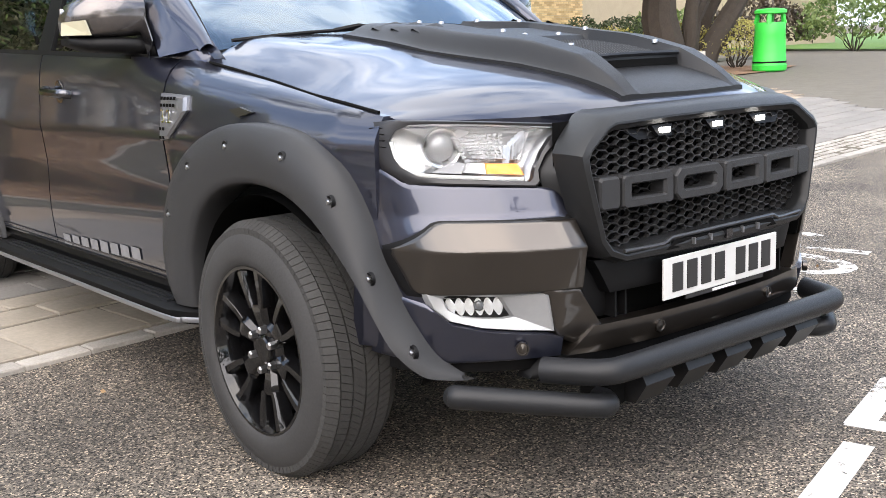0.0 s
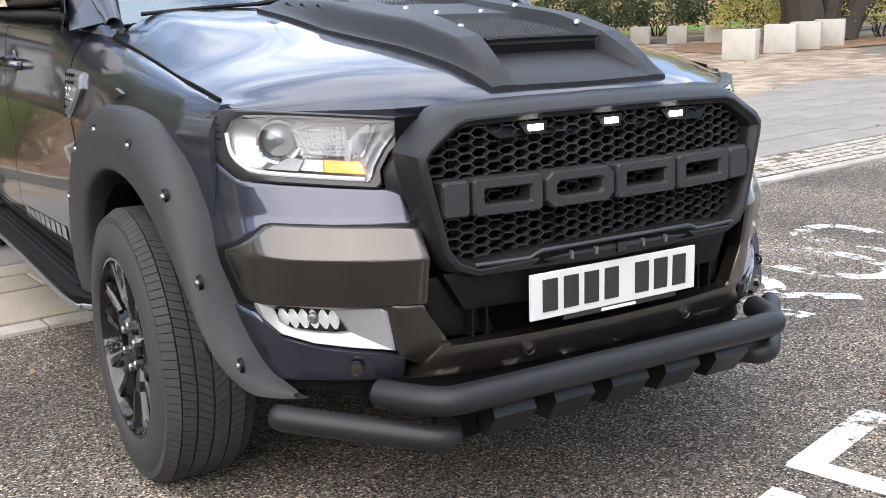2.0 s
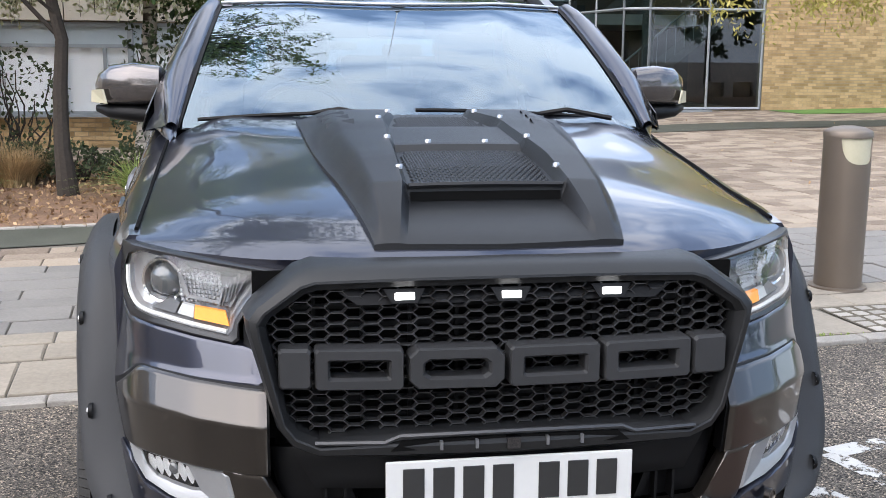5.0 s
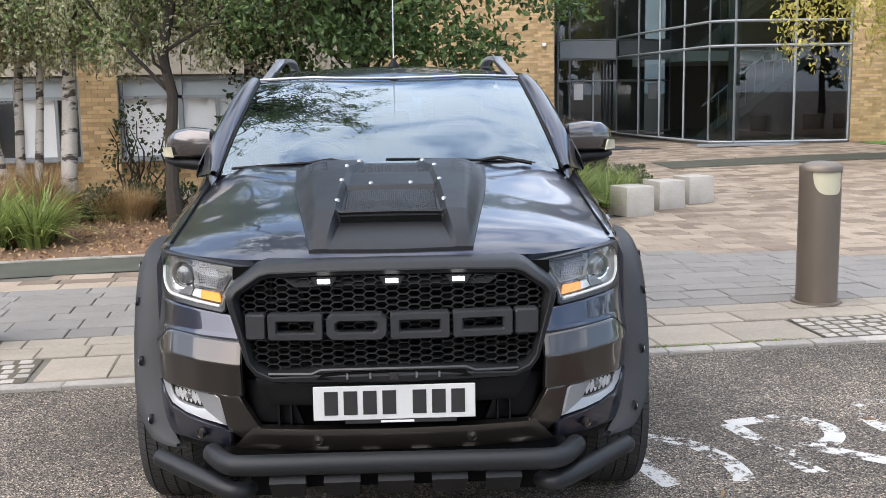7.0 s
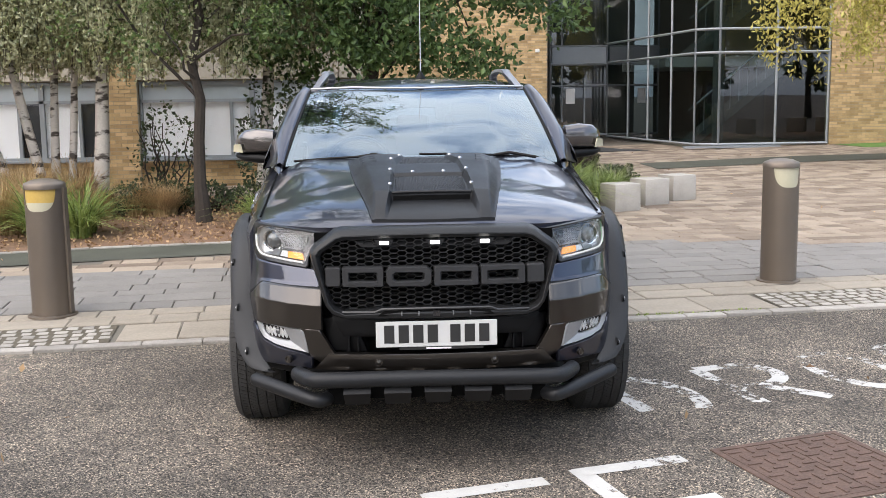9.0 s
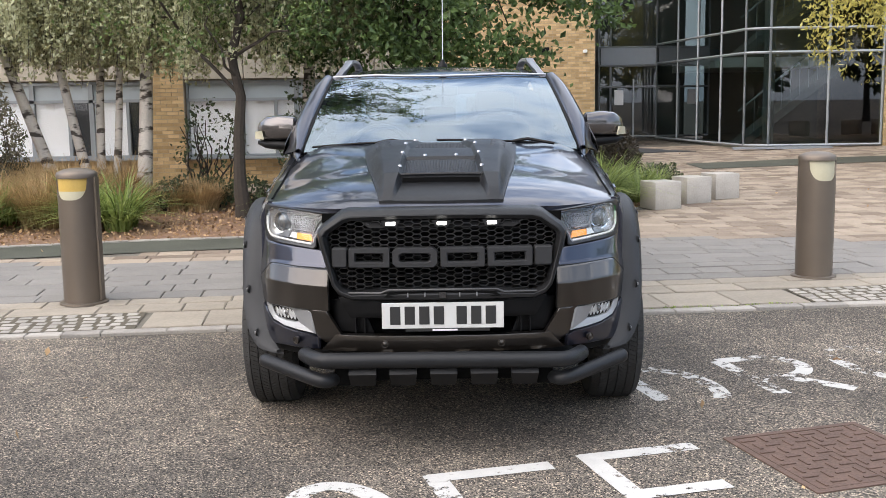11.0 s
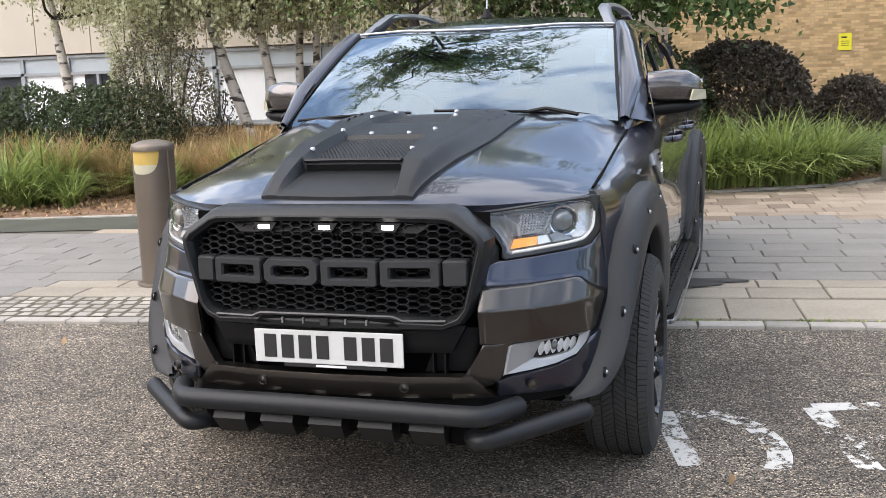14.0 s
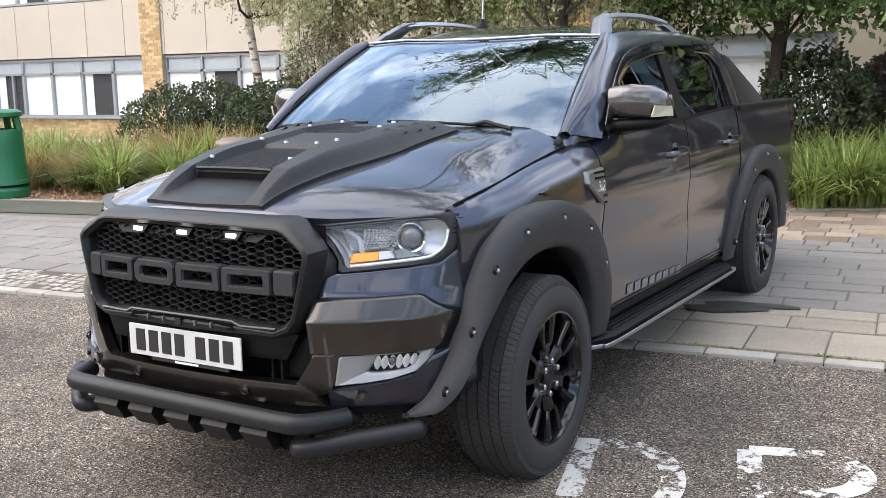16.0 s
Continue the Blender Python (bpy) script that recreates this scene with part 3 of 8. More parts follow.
TOP = 0.024


def piece_mesh(l, w, h=0.03, ch=0.006):
    """A paving piece, centred, with a worn edge; its top at h."""
    bm = bmesh.new()
    a, b = l / 2, w / 2
    j = lambda: prng.uniform(-0.004, 0.004)
    lo = [bm.verts.new((x, y, -0.02)) for x, y in ((-a, -b), (a, -b), (a, b), (-a, b))]
    md = [bm.verts.new((x, y, h - ch)) for x, y in ((-a, -b), (a, -b), (a, b), (-a, b))]
    hi = [bm.verts.new((x + j(), y + j(), h)) for x, y in ((-a + ch, -b + ch), (a - ch, -b + ch), (a - ch, b - ch), (-a + ch, b - ch))]
    bm.faces.new(hi)
    for p, q in ((lo, md), (md, hi)):
        for k in range(4):
            bm.faces.new((p[k], p[(k + 1) % 4], q[(k + 1) % 4], q[k]))
    return bm


PIECES = {}


def piece(name, u, v, l, w, material, parent):
    key = (material, round(l, 2), round(w, 2))
    if key not in PIECES:
        gap = 0.014 if name == "sett" else 0.008
        bm = piece_mesh(round(l, 2) - gap, round(w, 2) - gap, ch=0.012 if name == "sett" else 0.006)
        me = bpy.data.meshes.new(name)
        bmesh.ops.recalc_face_normals(bm, faces=bm.faces)
        bm.to_mesh(me)
        bm.free()
        me.materials.append(M[material])
        PIECES[key] = me
    ob = new(name, PIECES[key])
    ob.parent = parent
    x, y = kerb_xy(u, v)
    ob.matrix_basis = pose(x, y, rise(x, y) - 0.008 + prng.uniform(-0.002, 0.002), prng.uniform(-0.25, 0.25), prng.uniform(-0.25, 0.25), math.degrees(KA) + (0 if prng.random() < 0.5 else 180))
    return ob


class Joined:
    """Many pieces in one mesh."""

    def __init__(self):
        self.v, self.f = [], []

    def add(self, u, v, l, w, h=TOP, jit=0.003, ch=0.005, gap=0.008):
        a, b = l / 2 - gap / 2, w / 2 - gap / 2
        n = len(self.v)
        dz = prng.uniform(-jit, jit)
        for (x, y), z in [((-a, -b), 0), ((a, -b), 0), ((a, b), 0), ((-a, b), 0), ((-a, -b), h - ch), ((a, -b), h - ch), ((a, b), h - ch), ((-a, b), h - ch), ((-a + ch, -b + ch), h), ((a - ch, -b + ch), h), ((a - ch, b - ch), h), ((-a + ch, b - ch), h)]:
            X, Y = kerb_xy(u + x, v + y)
            self.v.append((X, Y, rise(X, Y) + z + (dz if z else 0)))
        self.f += [(n + 8, n + 9, n + 10, n + 11)] + [(n + p + k, n + p + (k + 1) % 4, n + p + 4 + (k + 1) % 4, n + p + 4 + k) for p in (0, 4) for k in range(4)]

    def done(self, name, material, parent, label=""):
        me = bpy.data.meshes.new(name)
        me.from_pydata(self.v, [], self.f)
        me.materials.append(M[material])
        ob = new(name, me)
        ob.parent = parent
        return tagged(ob, label, kind="stuff")


def free(u, v):
    x, y = kerb_xy(u, v)
    return not inside(x, y, BED) and not inside(x, y, PATH_STRIP)


# granite edge stones
u = -9.0
far = Joined()
while u < 12:
    l = prng.uniform(0.22, 0.42)
    if -4.2 < u < 5.2:
        piece("kerb_stone", u + l / 2, 0.055, l, 0.11, "sett", pavement)
    else:
        far.add(u + l / 2, 0.055, l, 0.11)
    u += l
# front band: buff slabs between two fields of granite setts
u = -2.0
while u < 2.62:
    l = prng.choice((0.40, 0.45, 0.52))
    piece("slab", u + l / 2, 0.12 + 0.25, l, 0.50, "slab", pavement)
    u += l
for u0, u1 in ((-9.0, -2.04), (u + 0.02, 11.0)):
    for r in range(5):
        uu = u0
        while uu < u1 - 0.05:
            l = prng.uniform(0.085, 0.125)
            if (-3.7 < uu < -2.0) or (2.4 < uu < 3.6):
                piece("sett", uu + l / 2, 0.168 + r * 0.100, l, 0.095, "sett", pavement)
            else:
                far.add(uu + l / 2, 0.168 + r * 0.100, l, 0.097, TOP + prng.uniform(-0.003, 0.003), 0.004, 0.012, 0.014)
            uu += l
    bm = bmesh.new()
    grid(bm, lambda a, b: (lambda p: (*p, rise(*p) + 0.0190))(kerb_xy(u0 + (u1 - u0) * a, 0.118 + 0.502 * b)), 24, 1)
    part("joint_fill", bm, M["soil"], pavement, "dark soil in the joints")
far.done("far_sett", "sett_j", pavement)
# rows behind it
grey, pink = Joined(), Joined()
v, row = 0.63, 0
while v < 20:
    w = (0.27, 0.21, 0.24)[row % 3]
    u = -12.0 + prng.uniform(0, 0.4)
    umax = 9.0 + v
    while u < umax:
        l = prng.choice((0.30, 0.38, 0.46, 0.55, 0.62)) if v < 3.2 else prng.choice((0.18, 0.26, 0.34, 0.42))
        cu, cv = u + l / 2, v + w / 2
        if free(cu, cv) and free(cu - l / 2, cv + w / 2) and free(cu + l / 2, cv + w / 2):
            if row < 2 and -3.5 < cu < 4.6:
                piece("slab", cu, cv, l, w, "slab", pavement)
            elif v < 3.05 and 0.75 < cu < 3.7:
                piece("paving_block", cu, cv, l, w, "block", pavement)
            elif v < 3.05 + 0.5 * math.sin(cu * 0.8):
                grey.add(cu, cv, l, w)
            else:
                pink.add(cu, cv, l, w)
        u += l
    v += w
    row += 1
grey.done("far_block", "block_j", pavement, "grey paving blocks")
pink.done("plaza_block", "pink", pavement, "pink and buff paving blocks")

# dark uneven patch on the paving by the rear wheel
bm = bmesh.new()
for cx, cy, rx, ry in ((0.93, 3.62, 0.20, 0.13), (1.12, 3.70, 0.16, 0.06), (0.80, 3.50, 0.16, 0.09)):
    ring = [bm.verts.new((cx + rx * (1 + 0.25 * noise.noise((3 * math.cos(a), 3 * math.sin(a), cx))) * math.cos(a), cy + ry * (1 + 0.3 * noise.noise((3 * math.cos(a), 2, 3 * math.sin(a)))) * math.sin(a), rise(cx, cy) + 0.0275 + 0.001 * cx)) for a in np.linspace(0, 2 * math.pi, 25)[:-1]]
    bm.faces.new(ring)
M["stain"] = mat("dark_patch", (0.045, 0.042, 0.040), 0.6, 0, var=0.3)
tagged(link_mesh("stain", bm, M["stain"], label="dark uneven patch on the grey paving", kind="structure"), category="stain")

# ---- buildings ----
def brick_field(name, parent, p0, p1, z0, z1, holes=(), label=""):
    """Bricks, each with its own edges, over a mortar wall, on the plane through p0 and p1; seen from the left of p0 -> p1... outward normal."""
    p0, p1 = Vector((*p0, 0)), Vector((*p1, 0))
    d = (p1 - p0)
    L = d.length
    d.normalize()
    nrm = Vector((d.y, -d.x, 0))
    V, F = [], []
    rr = random.Random(11)
    z, row = z0, 0
    while z < z1 - 0.02:
        s = -0.1125 if row % 2 else 0.0
        while s < L:
            a, b = max(0, s) + 0.004, min(L, s + 0.225) - 0.006
            if b - a > 0.03 and not any(h[0] < (a + b) / 2 < h[1] and h[2] < z + 0.03 < h[3] for h in holes):
                n = len(V)
                o = 0.008 + rr.uniform(-0.002, 0.002)
                for q in (0.0, o):
                    for t, zz in ((a, z + 0.004), (b, z + 0.004), (b, z + 0.069), (a, z + 0.069)):
                        V.append(tuple(p0 + d * t + nrm * q + Vector((0, 0, zz))))
                F += [(n + 4, n + 5, n + 6, n + 7)] + [(n + k, n + (k + 1) % 4, n + 4 + (k + 1) % 4, n + 4 + k) for k in range(4)]
            s += 0.225
        z += 0.075
        row += 1
    me = bpy.data.meshes.new(name)
    me.from_pydata(V, [], F)
    me.materials.append(M["brick"])
    ob = new(name, me)
    ob.parent = parent
    return tagged(ob, label, kind="stuff")


# long office block behind the planting
FA = 16.0
office = thing("office_block", "long office building with cream panels, brick piers and blue-grey windows", "building")
part("wall", boxed(-46, -0.6, FA + 0.16, FA + 6, -0.1, 7.2), M["mortar_b"], office)
for z0, z1 in ((2.12, 3.52), (5.1, 6.9)):
    x = -46.0
    while x < -0.7:
        w = 1.36
        part("cream_panel", boxed(x + 0.01, min(x + w - 0.01, -0.62), FA, FA + 0.15, z0 + 0.01, z1 - 0.01), M["cream"], office)
        x += w
brick_field("plinth_brick", office, (-30, FA + 0.10), (-0.6, FA + 0.10), 0.0, 0.56, label="yellow brick plinth")
piers = (-27.6, -16.5, -5.35)
bays = [(a + 0.36, b - 0.36) for a, b in zip(piers, (*piers[1:], -0.3))]
for px_ in piers:
    part("pier", boxed(px_ - 0.34, px_ + 0.34, FA - 0.04, FA + 0.15, 0, 7.0), M["mortar_b"], office, "yellow brick pier")
    brick_field("pier_brick", office, (px_ - 0.34, FA - 0.04), (px_ + 0.34, FA - 0.04), 0.0, 5.2)
wrng = random.Random(3)
for z0, z1, tr in ((0.58, 2.10, 1.72), (3.54, 5.08, 4.65)):
    for b0, b1 in bays:
        count = round((b1 - b0) / 1.16)
        w = (b1 - b0) / count
        for i_ in range(count):
            x = b0 + i_ * w
            win = new("window")
            win.parent = office
            bm = bmesh.new()
            for a in ((x, x + w, z0, z0 + 0.06), (x, x + w, z1 - 0.06, z1), (x, x + w, tr - 0.03, tr + 0.03), (x, x + 0.045, z0 + 0.06, z1 - 0.06), (x + w - 0.045, x + w, z0 + 0.06, z1 - 0.06)):
                box(bm, a[0], a[1], FA + 0.06, FA + 0.14, a[2], a[3])
            split = wrng.random() < 0.5
            if split:
                box(bm, x + w * 0.62 - 0.03, x + w * 0.62 + 0.03, FA + 0.06, FA + 0.14, z0 + 0.06, tr - 0.03)
            part("frame", bm, M["frame"], win, "blue-grey window frame")
            part("transom_panel", boxed(x + 0.05, x + w - 0.05, FA + 0.11, FA + 0.125, tr + 0.03, z1 - 0.06), M["spandrel_pale"], win)
            k = wrng.random()
            drawn = k > (0.45 if x < -9 else 0.06)
            if drawn:
                part("blind", boxed(x + 0.05, x + w * (0.60 if split and k > 0.72 else 0.96), FA + 0.132, FA + 0.140, z0 + 0.06, tr - 0.03), M["blind"], win, "white roller blind")
            bm = bmesh.new()
            bm.faces.new([bm.verts.new((xx, FA + 0.115, zz)) for xx, zz in ((x + 0.04, z0 + 0.05), (x + w - 0.04, z0 + 0.05), (x + w - 0.04, tr - 0.02), (x + 0.04, tr - 0.02))])
            g = part("pane", bm, M["office_glass"], win)
            g.visible_shadow = False
            # thin dark sheet close behind the pane stands for the unlit room
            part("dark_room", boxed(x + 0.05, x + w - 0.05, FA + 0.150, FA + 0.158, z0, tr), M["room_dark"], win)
            if not drawn:
                part("blind", boxed(x + 0.05, x + w * 0.30, FA + 0.132, FA + 0.140, z0 + 0.06, tr - 0.03), M["blind"], win, "white blind drawn to one side")
bm = bmesh.new()
box(bm, -46, -0.6, FA - 0.03, FA + 0.16, 0.545, 0.585)
part("sill", bm, M["frame"], office, "grey sill")
# pale footway along its foot
sheet("footway", [plan(*p) for p in ((-30, 13.7), (-12, 13.5), (0, 13.3), (4.5, 13.3), (4.5, 16), (-30, 16))], 0.016, "concrete", "pale concrete footway at the building's foot")

# brick wing with the yellow sign, and the glazed stair hall
wing = thing("brick_wing", "yellow brick wing with a plain wall and small camera", "building")
WY = 27.0
part("wall", boxed(-1.6, 4.62, WY + 0.01, WY + 5, -0.1, 9.0), M["mortar_b"], wing)
brick_field("brick", wing, (-1.6, WY), (4.62, WY), 0.0, 7.2, label="yellow bricks")
part("corner_camera", boxed(4.25, 4.37, WY - 0.14, WY, 3.02, 3.12, bevel=0.02), M["white"], wing, "small white camera")
part("wall_lamp", boxed(2.95, 3.25, WY - 0.10, WY, 3.05, 3.2, bevel=0.01), M["black"], wing, "small dark wall lamp")
sign = thing("warning_sign", "yellow warning sign with dark symbol on the brick wall", "sign")
part("board", boxed(3.40, 3.72, WY - 0.035, WY - 0.012, 1.62, 2.06), M["yellow"], sign)
part("symbol", boxed(3.46, 3.60, WY - 0.038, WY - 0.034, 1.94, 1.98), M["ink"], sign)
bm = bmesh.new()
for k in range(3):
    box(bm, 3.46, 3.66, WY - 0.038, WY - 0.034, 1.74 + k * 0.055, 1.755 + k * 0.055)
part("text_bar", bm, M["ink"], sign)

hall = thing("glass_hall", "dark glazed stair hall with pale grey metal frames", "building")
HY, HB = 23.0, 30.5
base = 0.36
FX0, FX1 = 8.05, 11.55
TR = (2.80, 3.42, 5.6, 6.2)


def glazing(p, q, cells, levels, panes=True, w=0.048):
    """A glazed wall from p to q: mullions at the cells' ends, rails at the levels."""
    p, q = Vector((*p, 0)), Vector((*q, 0))
    d = (q - p)
    nrm = Vector((d.y, -d.x, 0)).normalized()
    for c in cells:
        m = p + d * c
        bm = bmesh.new()
        tube(bm, [m + Vector((0, 0, levels[0])), m + Vector((0, 0, 8.6))], w * 0.72, 4)
        part("mullion", bm, M["frame"], hall)
    for z in levels:
        bm = bmesh.new()
        tube(bm, [p + nrm * 0.01 + Vector((0, 0, z)), q + nrm * 0.01 + Vector((0, 0, z))], w * 0.75, 4)
        part("rail", bm, M["frame"], hall)
    lv = list(levels) + [8.6]
    for a, b in zip(cells, cells[1:]):
        for z0, z1 in zip(lv, lv[1:]):
            bm = bmesh.new()
            vs = [bm.verts.new(p + d * c + Vector((0, 0, z))) for c, z in ((a, z0), (b, z0), (b, z1), (a, z1))]
            bm.faces.new(vs)
            part("pane", bm, M["bld_glass"], hall)


glazing((FX0 + 0.55, HY), (FX1, HY), (0, 0.52, 1.0), (base, *TR))
glazing((FX0, HY + 0.35), (FX0 + 0.55, HY), (0, 1.0), (base, *TR))
glazing((7.15, HB), (FX0, HY + 0.35), (0, 0.28, 0.52, 0.77, 1.0), (base, *TR))
glazing((5.25, HB), (7.15, HB), (0, 0.2, 1.0), (base + 0.05, 2.05, 2.75, 3.35, 5.3, 6.0))
part("spandrel", boxed(5.3, 7.1, HB - 0.05, HB - 0.01, 2.78, 3.32), M["spandrel"], hall, "grey panel over the entrance")
part("door_leaf", boxed(6.35, 6.40, HB - 0.08, HB - 0.02, base, 2.3), M["frame"], hall)
part("notice", boxed(5.75, 6.05, HB - 0.06, HB - 0.05, 1.45, 1.95), M["white"], hall, "white notice on the door")
part("plinth", boxed(FX0 + 0.5, FX1, HY + 0.03, HY + 0.3, -0.1, base), M["mortar_b"], hall)
brick_field("plinth_brick", hall, (FX0 + 0.5, HY + 0.03), (FX1, HY + 0.03), rise(10, 23), base - 0.02)
part("threshold", boxed(FX0 - 0.4, FX0 + 2.2, HY - 0.15, HY + 0.02, base - 0.09, base - 0.03), M["frame"], hall, "pale ledge")
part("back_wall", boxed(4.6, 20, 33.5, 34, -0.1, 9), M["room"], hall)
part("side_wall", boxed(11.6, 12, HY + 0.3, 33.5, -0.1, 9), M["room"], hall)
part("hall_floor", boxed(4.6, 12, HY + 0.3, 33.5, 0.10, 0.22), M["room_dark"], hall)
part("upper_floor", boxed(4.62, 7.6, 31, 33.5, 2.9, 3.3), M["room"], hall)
part("upper_floor", boxed(8.3, 11.6, 27.5, 33.5, 2.55, 2.85), M["white"], hall, "pale landing")
part("roof", boxed(4.6, 12, HY - 0.1, 34, 8.6, 9.0), M["spandrel"], hall)
for k in range(2):
    bm = bmesh.new()
    x0, z0 = 8.4, 0.3 + 2.6 * k
    loft(bm, [[(x0 + dx, y, z0 + dz) for dx, dz in ((0, 0), (3.0, 2.45), (3.0, 2.15), (0.25, -0.05))] for y in (25.2, 26.2)], ends=True)
    part("stair_flight", bm, M["room"], hall, "pale grey stair flight")
    bm = bmesh.new()
    for i in range(12):
        x = x0 + 0.2 + i * 0.25
        tube(bm, [(x, 25.18, z0 + 0.82 * (x - x0)), (x, 25.18, z0 + 0.82 * (x - x0) + 0.95)], 0.012, 4)
    tube(bm, [(x0, 25.18, z0 + 0.95), (x0 + 3.0, 25.18, z0 + 3.40)], 0.03, 6)
    part("balustrade", bm, M["frame"], hall)
bm = bmesh.new()
tube(bm, [(8.75, HY + 0.55, base), (8.75, HY + 0.55, 8.6)], 0.15, 14)
part("column", bm, M["room"], hall, "round column behind the glass", smooth=True)
wall_r = thing("brick_wall", "yellow brick side wall beside the glazed hall", "wall")
part("wall", boxed(11.6, 40, HY + 0.01, HY + 5, -0.1, 9.0), M["mortar_b"], wall_r)
brick_field("brick", wall_r, (11.6, HY), (24, HY), 0.1, 6.2, label="yellow bricks")
# strips in front of the hall: dark band and lawn edge
for b in (office, wing, sign, hall, wall_r):
    b.matrix_basis = Matrix.Translation((0, 0.30, 0.075)) @ Matrix.Diagonal((0.91, 0.885, PLAN, 1))
sheet("dark_band", [plan(*p) for p in ((5.5, 17.2), (9.5, 17.6), (14, 17.2), (24, 15.5), (24, 16.8), (14, 18.8), (9.5, 19.3), (5.5, 18.9))], 0.034, "path", "dark asphalt band with fallen leaves")
sheet("grass_strip", [plan(*p) for p in ((11.9, 21.3), (24, 20.0), (24, 22.8), (11.7, 22.8))], 0.036, "lawn", "bright lawn strip at the wall's foot")

# ---- the pickup truck; its nose points to -y, its rear to +y ----
truck = thing("pickup_truck", "dark grey double-cab pickup with matte black arches, parked half on paving", "pickup truck")
# it stands nose-down on the slope
truck.matrix_basis = pose(0, 0, 0.015, -0.41)
HOOD_Y, HOOD_Z = (0.05, 0.16, 0.28, 0.45, 0.7, 0.95, 1.2, 1.4), (1.075, 1.10, 1.13, 1.165, 1.20, 1.235, 1.265, 1.285)


def hood_front(x):
    return 0.07 + 0.36 * (abs(x) / 0.785) ** 2.6


def hood_z(x, y):
    z = ip(y, HOOD_Y, HOOD_Z) - ip(y, (0.8, 1.38), (0.113, 0.086)) * min(1.2, abs(x) / 0.785) ** ip(y, (0.8, 1.38), (2.6, 7.0)) - 0.035 * (1 - 0.8 * min(1, abs(x) / 0.785) ** 5) * math.exp(-max(0, y - hood_front(x)) / 0.05)
    z -= 0.011 * max(0.0, min(1.0, (abs(x) - 0.36) / 0.16)) * max(0.0, min(1.0, (0.78 - abs(x)) / 0.10)) * math.exp(-max(0, y - hood_front(x)) / 0.06)
    # the two raised lines that run forward from the screen's corners
    ridge = 0.62 - 0.10 * (1.38 - y)
    if y > 0.80:
        z += 0.014 * min(1, (y - 0.80) / 0.3) * math.exp(-((abs(x) - ridge) / 0.035) ** 2)
    return z


def body_x(y, z):
    """Half the body's width at the height z, y metres from the plate."""
    w = ip(y, (0.25, 0.43, 0.6, 0.9, 1.3, 4.9, 5.15), (0.775, 0.835, 0.875, 0.905, 0.922, 0.922, 0.895))
    p = ip(z, (0.40, 0.5, 0.62, 0.75, 0.95, 1.08, 1.18, 1.3), (-0.030, -0.012, -0.004, 0.0, 0.0, -0.006, -0.016, -0.035))
    # a crease runs along the doors
    p += 0.006 * math.exp(-((z - 0.98) / 0.03) ** 2) - 0.010 * math.exp(-((z - 0.80) / 0.10) ** 2) * (1 if y > 1.5 else 0)
    top = body_top(y)
    a = ip(y, (0.43, 0.9, 1.35, 1.6, 1.75), (0.030, 0.085, 0.112, 0.05, 0.012))
    return w + p - a * math.exp(-max(0, top - z) / 0.045)


def body_top(y):
    return ip(y, (0.30, 0.43, 0.7, 1.0, 1.35, 1.45, 1.6, 3.4, 5.15), (1.02, 1.046, 1.085, 1.138, 1.194, 1.208, 1.222, 1.285, 1.285))


AXLES = ((0.915, 0.366), (4.135, 0.458))


def in_arch(y, z, r):
    return any(((y - a) ** 2 + (z - b) ** 2) < r * r for a, b in AXLES)


def side_panel(name, y0, y1, side, low=0.42, material="body", ny=24, nz=22, r=0.53):
    bm = bmesh.new()
    rows = []
    for j in range(nz + 1):
        row = []
        for i in range(ny + 1):
            y = y0 + (y1 - y0) * i / ny
            lo = low(y) if callable(low) else low
            z = lo + (body_top(y) - lo) * j / nz
            row.append(bm.verts.new((side * body_x(y, z), y, z)))
        rows.append(row)
    for j in range(nz):
        for i in range(ny):
            q = (rows[j][i], rows[j][i + 1], rows[j + 1][i + 1], rows[j + 1][i])
            cy, cz = sum(v.co.y for v in q) / 4, sum(v.co.z for v in q) / 4
            if not in_arch(cy, cz, r):
                bm.faces.new(q)
    for v in [v for v in bm.verts if not v.link_faces]:
        bm.verts.remove(v)
    skirt(bm, lambda c: (-0.025 * side, 0, 0))
    return part(name, bm, M[material], truck, smooth=True, angle=50)


# bonnet
bm = bmesh.new()


def hood_at(u, v):
    x = (2 * u - 1) * 0.785
    y0, y1 = hood_front(x), 1.400 - 0.045 * (1 - (x / 0.785) ** 2)
    y = y0 + (y1 - y0) * (v ** 1.4)
    wy = 0.10 * min(1, v / 0.15, (1 - v) / 0.15)
    wx = 0.06 * min(1, u / 0.12, (1 - u) / 0.12)
    z = sum(hood_z(x + wx * i / 3, y + wy * j / 3) for i in range(-3, 4) for j in range(-3, 4)) / 49
    return (x * (1 + 0.012 * v), y, z)


grid(bm, hood_at, 72, 60)
skirt(bm, lambda c: (0, 0.004, -0.022))
hood = part("bonnet", bm, M["body"], truck, "glossy dark grey bonnet", smooth=True, angle=50)

